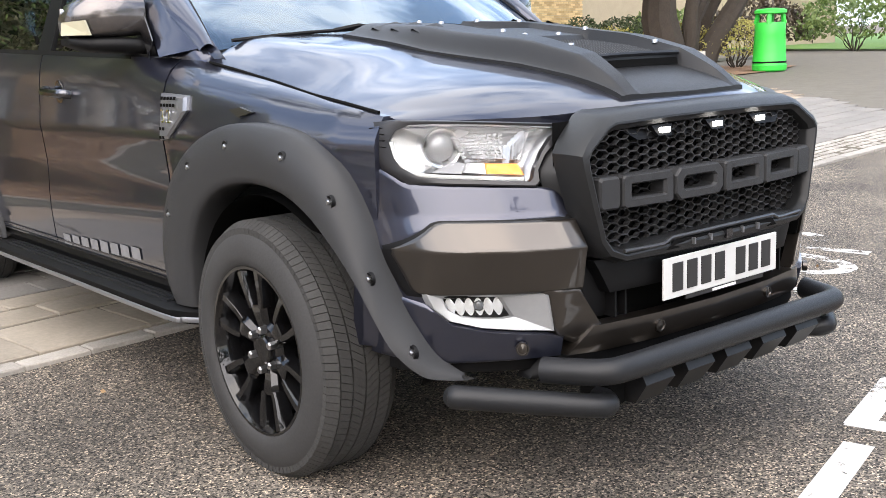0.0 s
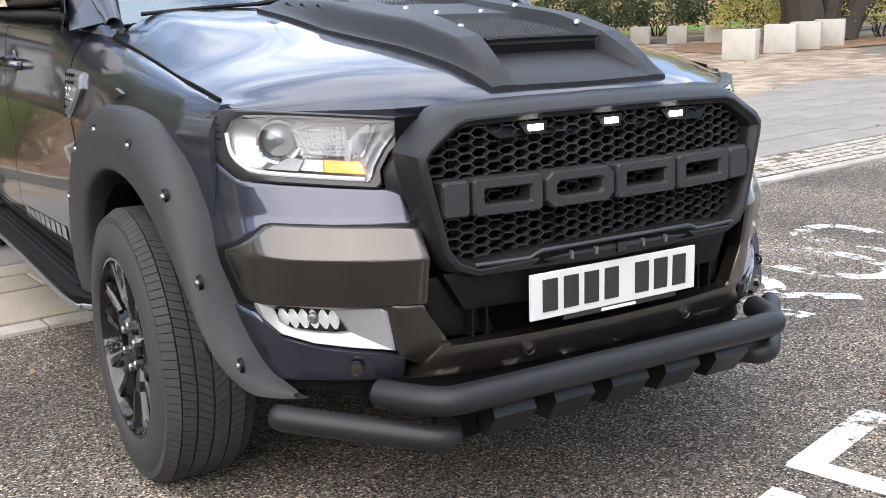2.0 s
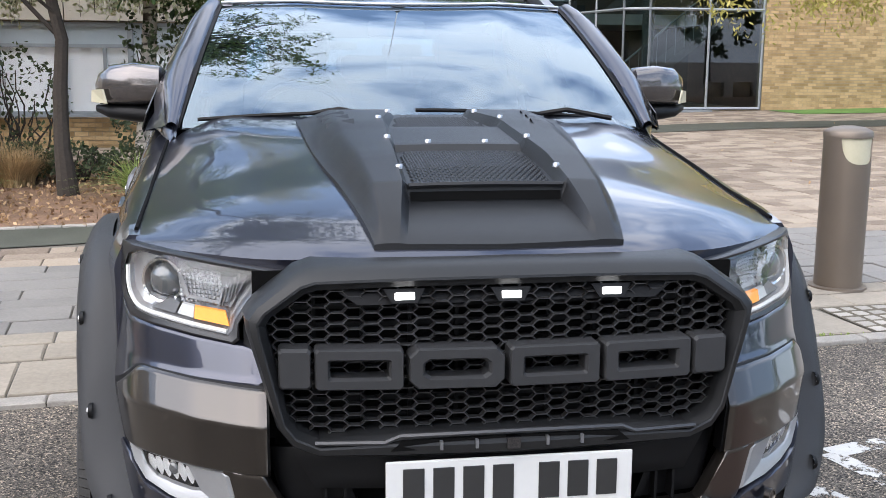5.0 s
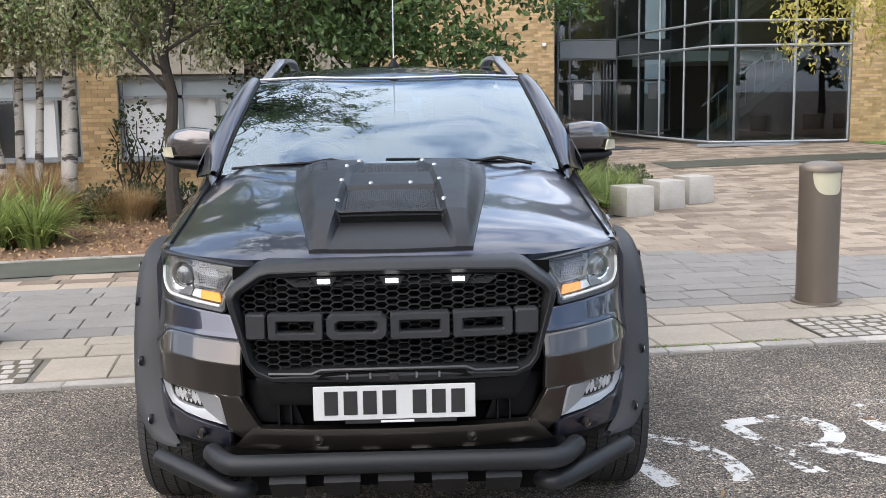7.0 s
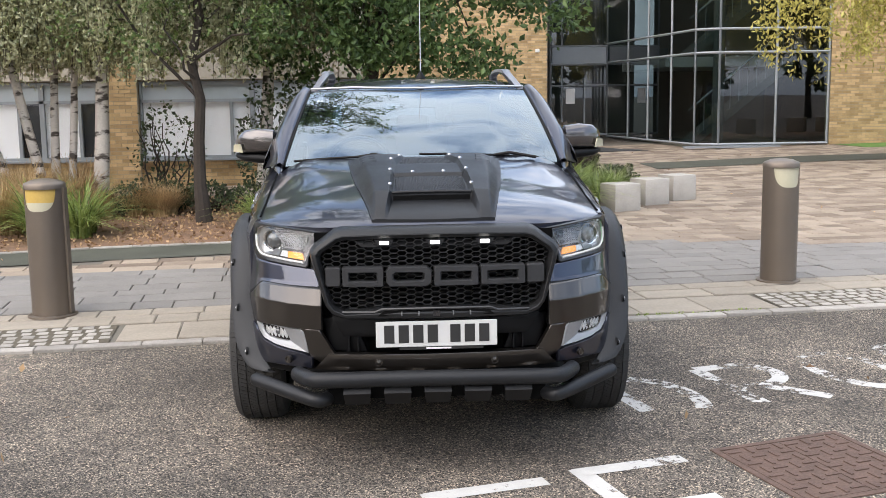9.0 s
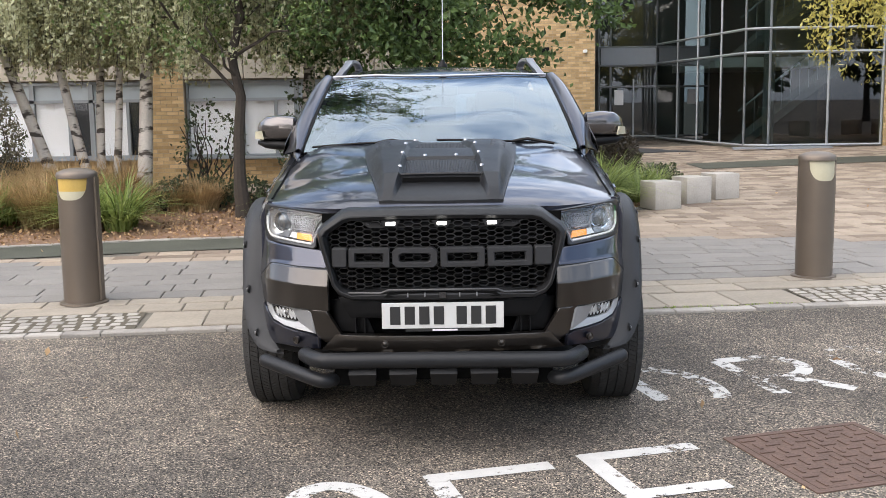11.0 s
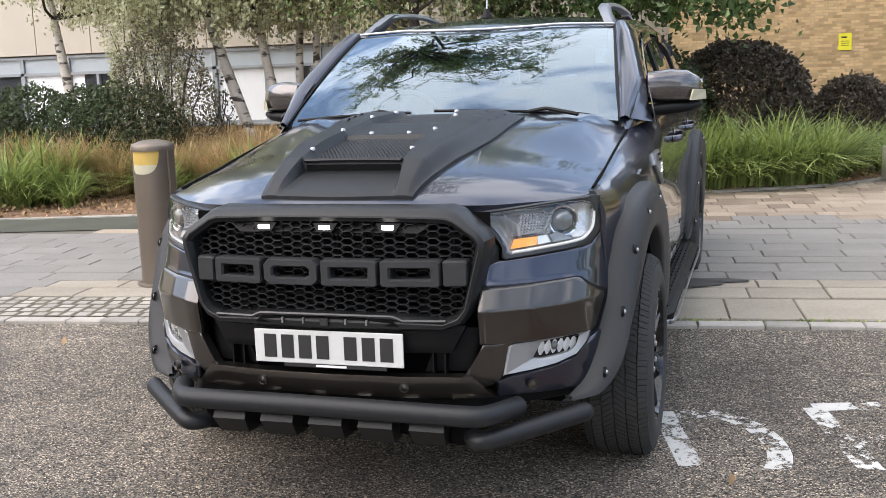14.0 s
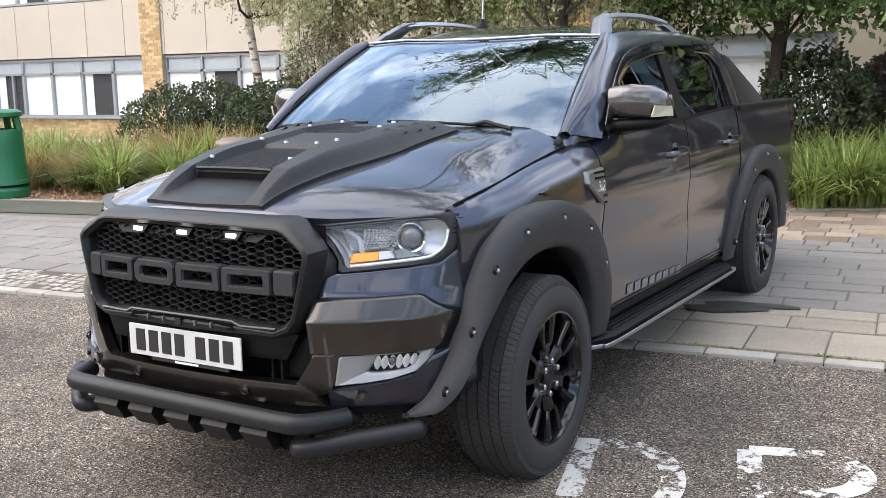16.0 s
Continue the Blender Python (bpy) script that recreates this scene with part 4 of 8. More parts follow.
# wings, doors, load-bed sides
for s in (-1, 1):
    # the shade in the gap is drawn as a near-black strip
    bm = bmesh.new()
    tube(bm, smooth_path([(s * 0.785 * (1 + 0.012 * ((y - 0.43) / 0.97) ** 0.7) + s * 0.004, y, hood_z(0.785, y) + 0.001) for y in (0.49, 0.65, 0.8, 0.95, 1.1, 1.25, 1.38)], 4), 0.0055, 6)
    part("bonnet_seam", bm, M["dark"], hood, "dark strip drawn for the gap beside the bonnet")
    side_panel("front_wing", 0.452, 1.505, s, ny=44, nz=32)
    d1 = side_panel("front_door", 1.515, 2.655, s, low=0.47)
    d2 = side_panel("rear_door", 2.665, 3.60, s, low=0.47)
    side_panel("bed_side", 3.625, 5.15, s, ny=34)
    for d, y in ((d1, 2.43), (d2, 3.40)):
        bm = bmesh.new()
        x = body_x(y, 1.10) * s
        tube(bm, smooth_path([(x, y - 0.12, 1.095), (x + 0.035 * s, y - 0.10, 1.10), (x + 0.045 * s, y, 1.105), (x + 0.035 * s, y + 0.10, 1.11), (x, y + 0.12, 1.112)]), 0.013, 8, flat=1.3)
        part("handle", bm, M["dark_chrome"], d, "grey chrome door handle", smooth=True)
        # gloss black disc laid on the door stands for the recess's shade
        bm = bmesh.new()
        lathe(bm, [(0.0, 0.046), (0.003 * s, 0.046), (0.0035 * s, 0.030), (0.002 * s, 0.001)], 20)
        ob = part("handle_cup", bm, M["gloss"], d, "black disc drawn for the recess behind the handle", smooth=True)
        ob.location = (body_x(y, 1.10) * s, y, 1.105)
    # sill below the doors
    bm = bmesh.new()
    loft(bm, [[(0.885 * s, y, 0.48), (0.895 * s, y, 0.44), (0.86 * s, y, 0.36), (0.76 * s, y, 0.35), (0.76 * s, y, 0.48)] for y in (1.40, 2.4, 3.52)], ends=True)
    part("sill", bm, M["black"], truck, "black lower sill")
    # fine strips along the door's foot, and the pale stripe above them
    bm = bmesh.new()
    for z0, z1 in ((0.470, 0.478), (0.492, 0.499)):
        loft(bm, [[(s * (body_x(y, z) + 0.004), y, z) for z in (z0, z1)] for y in (1.56, 2.0, 2.5, 3.0, 3.5)], closed=False)
    part("sill_trim", bm, M["dark_chrome"], truck, "thin bright trim strips on the door foot")
    # lettering on the door, as plain bars
    for k in range(8):
        bm = bmesh.new()
        y = 1.80 + k * 0.098
        loft(bm, [[(s * (body_x(yy, z) + 0.004), yy, z) for z in (0.512 - 0.004 * k, 0.556 - 0.004 * k)] for yy in (y, y + 0.075)], closed=False)
        part("graphic_bar", bm, M["graphic"], d1, "faint silver bar of door lettering")

    # flared arches
    out_f = [(0.240, 0.392, 0.748), (0.285, 0.430, 0.790), (0.326, 0.495, 0.812), (0.370, 0.570, 0.830), (0.418, 0.672, 0.843), (0.462, 0.775, 0.853), (0.54, 0.905, 0.878), (0.66, 0.985, 0.900), (0.82, 1.022, 0.918),
             (1.05, 1.020, 0.925), (1.27, 0.955, 0.928), (1.44, 0.83, 0.930), (1.53, 0.65, 0.930), (1.535, 0.50, 0.925), (1.50, 0.42, 0.915)]
    in_f = [(0.232, 0.378, 0.778), (0.255, 0.384, 0.832), (0.285, 0.398, 0.880), (0.335, 0.455, 0.925), (0.375, 0.530, 0.950), (0.430, 0.620, 0.965), (0.515, 0.715, 0.978), (0.62, 0.798, 0.987), (0.75, 0.846, 0.990),
            (0.92, 0.858, 0.992), (1.09, 0.825, 0.992), (1.22, 0.75, 0.990), (1.305, 0.63, 0.985), (1.335, 0.51, 0.980), (1.345, 0.42, 0.970)]
    out_r = [(3.33, 0.42, 0.92), (3.36, 0.52, 0.925), (3.45, 0.68, 0.928), (3.57, 0.83, 0.93), (3.73, 0.95, 0.93), (3.93, 1.025, 0.93),
             (4.18, 1.035, 0.93), (4.40, 0.985, 0.93), (4.59, 0.87, 0.925), (4.70, 0.72, 0.92), (4.76, 0.56, 0.915), (4.77, 0.45, 0.91)]
    in_r = [(3.50, 0.42, 0.965), (3.53, 0.52, 0.975), (3.60, 0.65, 0.982), (3.69, 0.75, 0.988), (3.81, 0.83, 0.99), (3.96, 0.875, 0.992),
            (4.13, 0.878, 0.992), (4.29, 0.835, 0.99), (4.42, 0.75, 0.985), (4.51, 0.64, 0.98), (4.56, 0.53, 0.97), (4.57, 0.45, 0.965)]
    for nm, o, i_ in (("front_arch", out_f, in_f), ("rear_arch", out_r, in_r)):
        oo = smooth_path([(p[2], p[0], p[1]) for p in o], 4)
        ii = smooth_path([(p[2], p[0], p[1]) for p in i_], 4)
        bm = bmesh.new()
        loops = []
        for f, bulge, back in ((0.0, -0.03, 0), (0.0, 0.004, 0), (0.03, 0.016, 0), (0.12, 0.026, 0), (0.35, 0.034, 0), (0.6, 0.026, 0), (0.85, 0.012, 0), (0.96, 0.004, 0), (1.0, -0.008, 0), (1.0, -0.05, 0), (1.02, -0.10, 0)):
            loops.append([(s * (a.x + (b.x - 0.034 - a.x) * f + bulge * min(1, 0.25 + k_ / 10)), a.y + (b.y - a.y) * f, a.z + (b.z - a.z) * f) for k_, (a, b) in enumerate(zip(oo, ii))])
        loft(bm, loops, closed=False)
        arch = part(nm, bm, M["flare"], truck, "matte black flared wheel arch with bolts", smooth=True, angle=50)
        picks = (8, 17, 24, 30, 36, 41, 46) if nm == "front_arch" else (4, 10, 16, 22, 28, 34, 40)
        for k in picks:
            a, b = oo[k], ii[k]
            c = Vector((s * (a.x + (b.x - 0.034 - a.x) * 0.36 + 0.030), a.y + (b.y - a.y) * 0.36, a.z + (b.z - a.z) * 0.36))
            bm = bmesh.new()
            lathe(bm, [(-0.006 * s, 0.019), (0.003 * s, 0.017), (0.002 * s, 0.012), (0.001 * s, 0.010)], 14)
            ob = part("bolt_pocket", bm, M["black"], arch, smooth=True)
            ob.location = c
            bm = bmesh.new()
            lathe(bm, [(0.0, 0.0085), (0.007 * s, 0.0075), (0.009 * s, 0.0045), (0.009 * s, 0.0005)], 10)
            ob = part("bolt", bm, M["steel"], arch, "bright steel bolt", smooth=True)
            ob.location = c
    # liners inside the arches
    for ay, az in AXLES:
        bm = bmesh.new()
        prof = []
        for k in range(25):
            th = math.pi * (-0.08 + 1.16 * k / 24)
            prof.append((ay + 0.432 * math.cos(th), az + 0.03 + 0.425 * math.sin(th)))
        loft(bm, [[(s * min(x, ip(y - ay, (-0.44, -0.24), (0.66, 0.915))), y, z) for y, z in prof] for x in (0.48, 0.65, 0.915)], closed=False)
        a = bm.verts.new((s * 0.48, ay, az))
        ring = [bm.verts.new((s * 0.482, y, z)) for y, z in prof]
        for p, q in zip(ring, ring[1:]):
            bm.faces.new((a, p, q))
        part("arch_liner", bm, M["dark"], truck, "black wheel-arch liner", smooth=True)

    # vent on the wing
    bm = bmesh.new()
    px = lambda y, z, o: (s * (body_x(y, z) + o), y, z)
    outer = [(1.335, 1.10), (1.505, 1.108), (1.505, 0.955), (1.44, 0.965), (1.325, 1.055)]
    c = (1.43, 1.04)
    loft(bm, [[px(y, z, -0.005) for y, z in outer], [px(y, z, 0.010) for y, z in outer], [px(c[0] + (y - c[0]) * 0.86, c[1] + (z - c[1]) * 0.86, 0.016) for y, z in outer]], ends=True)
    vent = part("wing_vent", bm, M["grey_silver"], truck, "satin silver wing vent with black mesh")
    for z0, z1 in ((1.075, 1.097), (0.972, 1.0)):
        bm = bmesh.new()
        for k in range(5 if z0 > 1.05 else 2):
            y = (1.39 if z0 > 1.05 else 1.452) + k * 0.021
            for zz in (z0, z1):
                loft(bm, [[px(y, zz - 0.010, 0.019), px(y + 0.017, zz - 0.010, 0.019)], [px(y, zz, 0.019), px(y + 0.017, zz, 0.019)]], closed=False)
        part("vent_mesh", bm, M["dark"], vent, "black honeycomb insert")
    cu = bpy.data.curves.new("badge", "FONT")
    cu.body, cu.size, cu.extrude, cu.align_x, cu.align_y = "3.2", 0.062, 0.002, "CENTER", "CENTER"
    tmp = new("badge_tmp", cu)
    me = bpy.data.meshes.new_from_object(tmp.evaluated_get(bpy.context.evaluated_depsgraph_get()))
    bpy.data.objects.remove(tmp)
    me.materials.append(M["chrome"])
    ob = new("badge", me)
    ob.parent = vent
    ob.matrix_basis = pose(s * (body_x(1.44, 1.03) + 0.020), 1.445, 1.033, 90, 0, 90 if s > 0 else -90)
    tagged(ob, "small chrome engine-size number")
    # side repeater lamp behind the headlamp
    bm = bmesh.new()
    loft(bm, [[px(y, z, o) for y, z in ((0.96, 1.055), (1.03, 1.068), (1.085, 1.062), (1.03, 1.040))] for o in (-0.004, 0.010)], ends=True)
    part("side_lamp", bm, M["bronze"], truck, "small clear side lamp")

# cab: pillars and roof frame
OUT = [(1.425, 1.245), (1.75, 1.475), (2.06, 1.652), (2.37, 1.690), (2.8, 1.705), (3.32, 1.700), (3.58, 1.665), (3.74, 1.56), (3.80, 1.29)]
INN = [(1.56, 1.222), (1.79, 1.395), (2.06, 1.545), (2.36, 1.600), (2.68, 1.625), (3.32, 1.632), (3.49, 1.590), (3.59, 1.49), (3.64, 1.285)]


def cab_x(z, y=9.0):
    return 0.888 - (z - 1.22) * 0.335 - max(0, z - 1.55) ** 2 * 1.6 - 0.34 * max(0, min(0.22, 1.63 - y))


oo = smooth_path([(0, *p) for p in OUT], 4)
ii = smooth_path([(0, *p) for p in INN], 4)
for s in (-1, 1):
    bm = bmesh.new()
    loft(bm, [[(s * (cab_x(p.z, p.y) - 0.030), p.y, p.z - 0.01) for p in oo], [(s * (cab_x(p.z, p.y) - 0.004), p.y, p.z) for p in oo],
              [(s * (cab_x((a.z + b.z) / 2, (a.y + b.y) / 2) + 0.012), (a.y + b.y) / 2, (a.z + b.z) / 2) for a, b in zip(oo, ii)],
              [(s * cab_x(p.z), p.y, p.z) for p in ii], [(s * (cab_x(p.z) - 0.03), p.y, p.z) for p in ii]], closed=False)
    part("cab_frame", bm, M["body"], truck, "glossy grey roof rail and pillars", smooth=True, angle=60)
    belt = [(p.y, body_top(p.y) + 0.004) for p in ii]
    bm = bmesh.new()
    loft(bm, [[(s * (cab_x(z) - 0.012), y, z) for y, z in belt], [(s * (cab_x(p.z) - 0.012), p.y, p.z) for p in ii]], closed=False)
    g = part("side_window", bm, M["tint_glass"], truck, "dark tinted side window", smooth=True)
    g.visible_shadow = False
    bm = bmesh.new()
    loft(bm, [[(s * (cab_x(1.26) + 0.001), 2.60, 1.25), (s * (cab_x(1.26) + 0.001), 2.76, 1.25)], [(s * (cab_x(1.63) + 0.001), 2.61, 1.625), (s * (cab_x(1.63) + 0.001), 2.73, 1.625)]], closed=False)
    skirt(bm, lambda c: (-0.02 * s, 0, 0))
    part("door_pillar", bm, M["black"], truck, "black pillar between the side windows")
    # wind deflectors along the window tops
    for a, b in ((1, 17), (19, 27)):
        seg = ii[a:b]
        bm = bmesh.new()
        loft(bm, [[(s * (cab_x(p.z) + 0.012), p.y, p.z + 0.022) for p in seg], [(s * (cab_x(p.z) + 0.026), p.y + 0.008, p.z - 0.028) for p in seg], [(s * (cab_x(p.z) + 0.022), p.y + 0.01, p.z - 0.040) for p in seg]], closed=False)
        skirt(bm, lambda c: (-0.004 * s, 0, 0))
        part("wind_deflector", bm, M["gloss"], truck, "smoked wind deflector", smooth=True)
    bm = bmesh.new()
    loft(bm, [[(s * (body_x(y, body_top(y)) + 0.004), y, body_top(y) - 0.008) for y in np.linspace(1.66, 3.60, 16)], [(s * (cab_x(1.25) + 0.004), y, body_top(y) + 0.010) for y in np.linspace(1.66, 3.60, 16)]], closed=False)
    part("window_seal", bm, M["black"], truck, "black seal under the side windows")
    # roof rails: a flat satin bar on dark tapered feet
    bm = bmesh.new()
    rail = smooth_path([(0.578 * s, 2.34, 1.768), (0.572 * s, 2.50, 1.780), (0.570 * s, 2.78, 1.787), (0.572 * s, 3.04, 1.780), (0.580 * s, 3.20, 1.764)], 5)
    loft(bm, [[(p.x - 0.026, p.y, p.z - 0.010), (p.x - 0.020, p.y, p.z + 0.008), (p.x + 0.020, p.y, p.z + 0.008), (p.x + 0.026, p.y, p.z - 0.010), (p.x + 0.016, p.y, p.z - 0.016), (p.x - 0.016, p.y, p.z - 0.016)] for p in rail], ends=True)
    rr = part("roof_rail", bm, M["silver"], truck, "satin grey roof rail on dark feet", smooth=True, angle=30)
    for foot in ([(2.085, 1.668), (2.165, 1.722), (2.27, 1.772), (2.36, 1.794), (2.43, 1.798), (2.42, 1.770), (2.36, 1.742), (2.29, 1.690)],
                 [(3.46, 1.665), (3.39, 1.715), (3.30, 1.758), (3.22, 1.780), (3.15, 1.786), (3.15, 1.760), (3.21, 1.735), (3.27, 1.690)]):
        bm = bmesh.new()
        mid_y, mid_z = sum(p[0] for p in foot) / 8, sum(p[1] for p in foot) / 8
        loft(bm, [[(s * (0.572 + 0.55 * max(0, 1.775 - z) + w), mid_y + (y - mid_y) * k, mid_z + (z - mid_z) * k - 0.014) for y, z in foot] for w, k in ((-0.022, 0.90), (-0.016, 1.0), (0.016, 1.0), (0.022, 0.90))], ends=True)
        part("rail_foot", bm, M["grey_silver"], rr, "dark rail foot", smooth=True, angle=40)
    # sports bar behind the cab
    bm = bmesh.new()
    q = [(3.72, 1.60), (3.86, 1.585), (4.42, 1.30), (3.80, 1.28)]
    loft(bm, [[(s * (cab_x(z) + o), y, z) for y, z in q] for o in (-0.10, 0.0)], ends=True)
    bmesh.ops.bevel(bm, geom=list(bm.edges), offset=0.012, segments=2, affect="EDGES")
    part("sports_bar", bm, M["body"], truck, "dark grey sports hoop behind the cab", smooth=True)

# roof
bm = bmesh.new()
YF = lambda x: 2.115 - 0.085 * (1 - (x / 0.66) ** 2)


def roof_at(u, v):
    x = (2 * u - 1) * 0.668
    y = YF(x) + (3.70 - YF(x)) * v
    edge = ip(y, [p[0] for p in OUT], [p[1] for p in OUT])
    return (x, y, edge + 0.004 + 0.042 * (1 - (x / 0.668) ** 2) * min(1, 0.55 + v * 1.5) - 0.10 * max(0, v - 0.86) ** 1.3)


grid(bm, roof_at, 28, 24)
skirt(bm, lambda c: (0, 0, -0.02))
part("roof", bm, M["body"], truck, "glossy dark roof", smooth=True, angle=60)


# windscreen
def screen_at(u, v, o=0.0):
    k = 2 * u - 1
    xb, xt = 0.765, 0.652
    x = k * (xb + (xt - xb) * v)
    yb = 1.405 - 0.095 * (1 - k * k)
    yt = YF(0.66 * k) - 0.004
    zb = 1.236 + 0.040 * (1 - k * k)
    zt = roof_at(u, 0)[2] - 0.004
    bow = 4 * v * (1 - v)
    return (x, yb + (yt - yb) * v - 0.018 * bow, zb + (zt - zb) * v + 0.018 * bow + o)


bm = bmesh.new()
grid(bm, screen_at, 28, 14)
ws = part("windscreen", bm, M["screen_glass"], truck, "sloping windscreen with sky reflections", smooth=True)
ws.visible_shadow = False
bm = bmesh.new()
for lo, hi, a, b in ((0, 1, 0.0, 0.045), (0, 1, 0.968, 1.0)):
    grid(bm, lambda u, v: screen_at(u, a + (b - a) * v, -0.004), 28, 1)
for a, b in ((0.0, 0.022), (0.978, 1.0)):
    grid(bm, lambda u, v: screen_at(a + (b - a) * u, v, -0.004), 1, 14)
part("screen_border", bm, M["black"], ws, "black border of the windscreen", smooth=True)
bm = bmesh.new()
tube(bm, [(lambda p: (p[0], p[1] - 0.006, p[2] + 0.009))(screen_at(k / 28, 1.0)) for k in range(29)], 0.0055, 8)
part("screen_trim", bm, M["silver"], ws, "thin bright line at the roof edge")
# A pillars
PZ = [p[1] for p in OUT[:4]]
PY = [p[0] for p in OUT[:4]]
for s in (-1, 1):
    rows, seam = [], []
    for k in range(15):
        v = k / 14
        e = screen_at(1.0, v)
        y = ip(e[2], PZ, PY)
        q = (s * (cab_x(e[2], y) - 0.003), y, e[2])
        w = lambda f, up, o: (s * (e[0] + (abs(q[0]) - e[0]) * f + o), e[1] + (q[1] - e[1]) * f - up * 0.6, e[2] + up)
        seam.append([w(-0.06, 0.004, 0), w(0.09, 0.005, 0)])
        rows.append([w(0.07, -0.010, 0)] + [w(f, 0.008 * (1 - f) + 0.072 * f * (1 - f), 0.016 * f * (1 - f)) for f in (0.08, 0.2, 0.32, 0.44, 0.56, 0.68, 0.8, 0.91)] + [q])
    bm = bmesh.new()
    loft(bm, rows, closed=False)
    pil = part("screen_pillar", bm, M["body"], truck, "glossy grey screen pillar", smooth=True, angle=60)
    # the pillar's foot runs out into the top of the wing
    foot_a, foot_b = rows[1][1:], []
    for k in range(len(foot_a)):
        f = k / (len(foot_a) - 1)
        y = 1.315 + 0.40 * f
        bx = body_x(y, body_top(y))
        foot_b.append((s * (0.770 + (bx + 0.002 - 0.770) * min(1, 1.5 * f)), y, body_top(y) + 0.010 - 0.016 * f))
    bm = bmesh.new()
    loft(bm, [[tuple(a + (b - a) * t for a, b in zip(p, q)) for p, q in zip(foot_a, foot_b)] for t in (0, 0.2, 0.4, 0.6, 0.8, 1.0)], closed=False)
    part("pillar_foot", bm, M["body"], pil, smooth=True, angle=60)
    bm = bmesh.new()
    loft(bm, seam, closed=False)
    part("pillar_seal", bm, M["black"], pil, "black rubber seal", smooth=True)
    bm = bmesh.new()
    rows = []
    for y, hx, hz in ((1.345, 0.792, 1.193), (1.385, 0.785, 1.205), (1.408, 0.768, 1.230), (1.45, cab_x(1.262, 1.45) - 0.002, 1.262), (1.51, cab_x(1.305, 1.51) - 0.002, 1.305), (1.58, cab_x(1.355, 1.58) - 0.002, 1.355), (1.66, cab_x(1.30) - 0.004, 1.30)):
        t = body_top(y)
        b_ = (body_x(y, t), y, t - 0.004)
        rows.append([(s * hx, y, hz), (s * (hx * 0.55 + b_[0] * 0.45 + 0.006), y, hz * 0.55 + b_[2] * 0.45), (s * (b_[0] + 0.001), y, b_[2])])
    loft(bm, rows, closed=False)
    part("cowl_filler", boxed(min(s * 0.64, s * 0.792), max(s * 0.64, s * 0.792), 1.36, 1.47, 1.05, 1.190), M["black"], truck)
    part("wing_top", bm, M["body"], truck, "painted corner at the pillar foot", smooth=True)
# cowl and wipers
bm = bmesh.new()
grid(bm, lambda u, v: (lambda p: (p[0] * 0.985, p[1] - 0.02 - 0.07 * (1 - v), p[2] - 0.014 - 0.030 * (1 - v)))(screen_at(u, 0)), 20, 3)
part("cowl", bm, M["black"], truck, "black cowl below the screen", smooth=True)
for x0, x1 in ((0.60, -0.02), (-0.12, -0.66)):
    bm = bmesh.new()
    pts = []
    for k in range(9):
        x = x0 + (x1 - x0) * k / 8
        p = screen_at((x / 0.712 + 1) / 2, 0.035 + 0.01 * k / 8)
        pts.append((p[0], p[1] - 0.022, p[2] + 0.002))
    tube(bm, pts, 0.007, 6)
    w = part("wiper", bm, M["black"], truck, "black wiper blade")
    bm = bmesh.new()
    a = pts[3]
    tube(bm, [(a[0] + 0.22, a[1] - 0.07, a[2] - 0.012), (a[0] + 0.08, a[1] - 0.03, a[2] + 0.014), a], 0.009, 6)
    part("wiper_arm", bm, M["black"], w)

# inside of the cab
bm = bmesh.new()
grid(bm, lambda u, v: ((2 * u - 1) * 0.70, 1.36 + 0.46 * v, 1.235 - 0.01 * v + 0.03 * math.sin(v * 3)), 12, 8)
skirt(bm, lambda c: (0, 0.02, -0.40))
part("dashboard", bm, M["dash"], truck, "dark grey dashboard", smooth=True)
bm = bmesh.new()
R = 0.19
c0, tilt = Vector((-0.36, 1.86, 1.20)), radians(28)
ring = [c0 + Vector((R * math.cos(a), R * math.sin(a) * math.sin(tilt), R * math.sin(a) * math.cos(tilt))) for a in np.linspace(0, 2 * math.pi, 29)]
tube(bm, ring, 0.016, 8, caps=False)
for a in (0.2, math.pi - 0.2, -math.pi / 2):
    tube(bm, [c0, c0 + Vector((R * math.cos(a), R * math.sin(a) * math.sin(tilt), R * math.sin(a) * math.cos(tilt)))], 0.018, 6)
part("steering_wheel", bm, M["black"], truck, "black steering wheel", smooth=True)
for x in (-0.36, 0.36):
    seat = part("front_seat", boxed(x - 0.25, x + 0.25, 1.95, 2.45, 0.75, 0.95, bevel=0.05), M["seat"], truck, "dark cloth front seat", smooth=True)
    bm = bmesh.new()
    loft(bm, [[(x + w * a, 2.40 + 0.22 * (z - 0.9) + b, z) for a, b in ((-1, 0.02), (-0.7, -0.04), (0.7, -0.04), (1, 0.02), (0.8, 0.10), (-0.8, 0.10))] for z, w in ((0.9, 0.24), (1.15, 0.25), (1.35, 0.22), (1.42, 0.15))], ends=True)
    part("seat_back", bm, M["seat"], seat, smooth=True)
    part("headrest", boxed(x - 0.13, x + 0.13, 2.50, 2.60, 1.43, 1.58, bevel=0.035), M["seat"], seat, smooth=True)
seat = part("rear_seat", boxed(-0.62, 0.62, 3.0, 3.45, 0.75, 0.95, bevel=0.04), M["seat"], truck, "dark cloth rear bench", smooth=True)
part("seat_back", boxed(-0.62, 0.62, 3.42, 3.54, 0.9, 1.36, bevel=0.04), M["seat"], seat, smooth=True)
for x in (-0.36, 0.0, 0.36):
    part("headrest", boxed(x - 0.12, x + 0.12, 3.44, 3.52, 1.37, 1.49, bevel=0.03), M["seat"], seat, smooth=True)
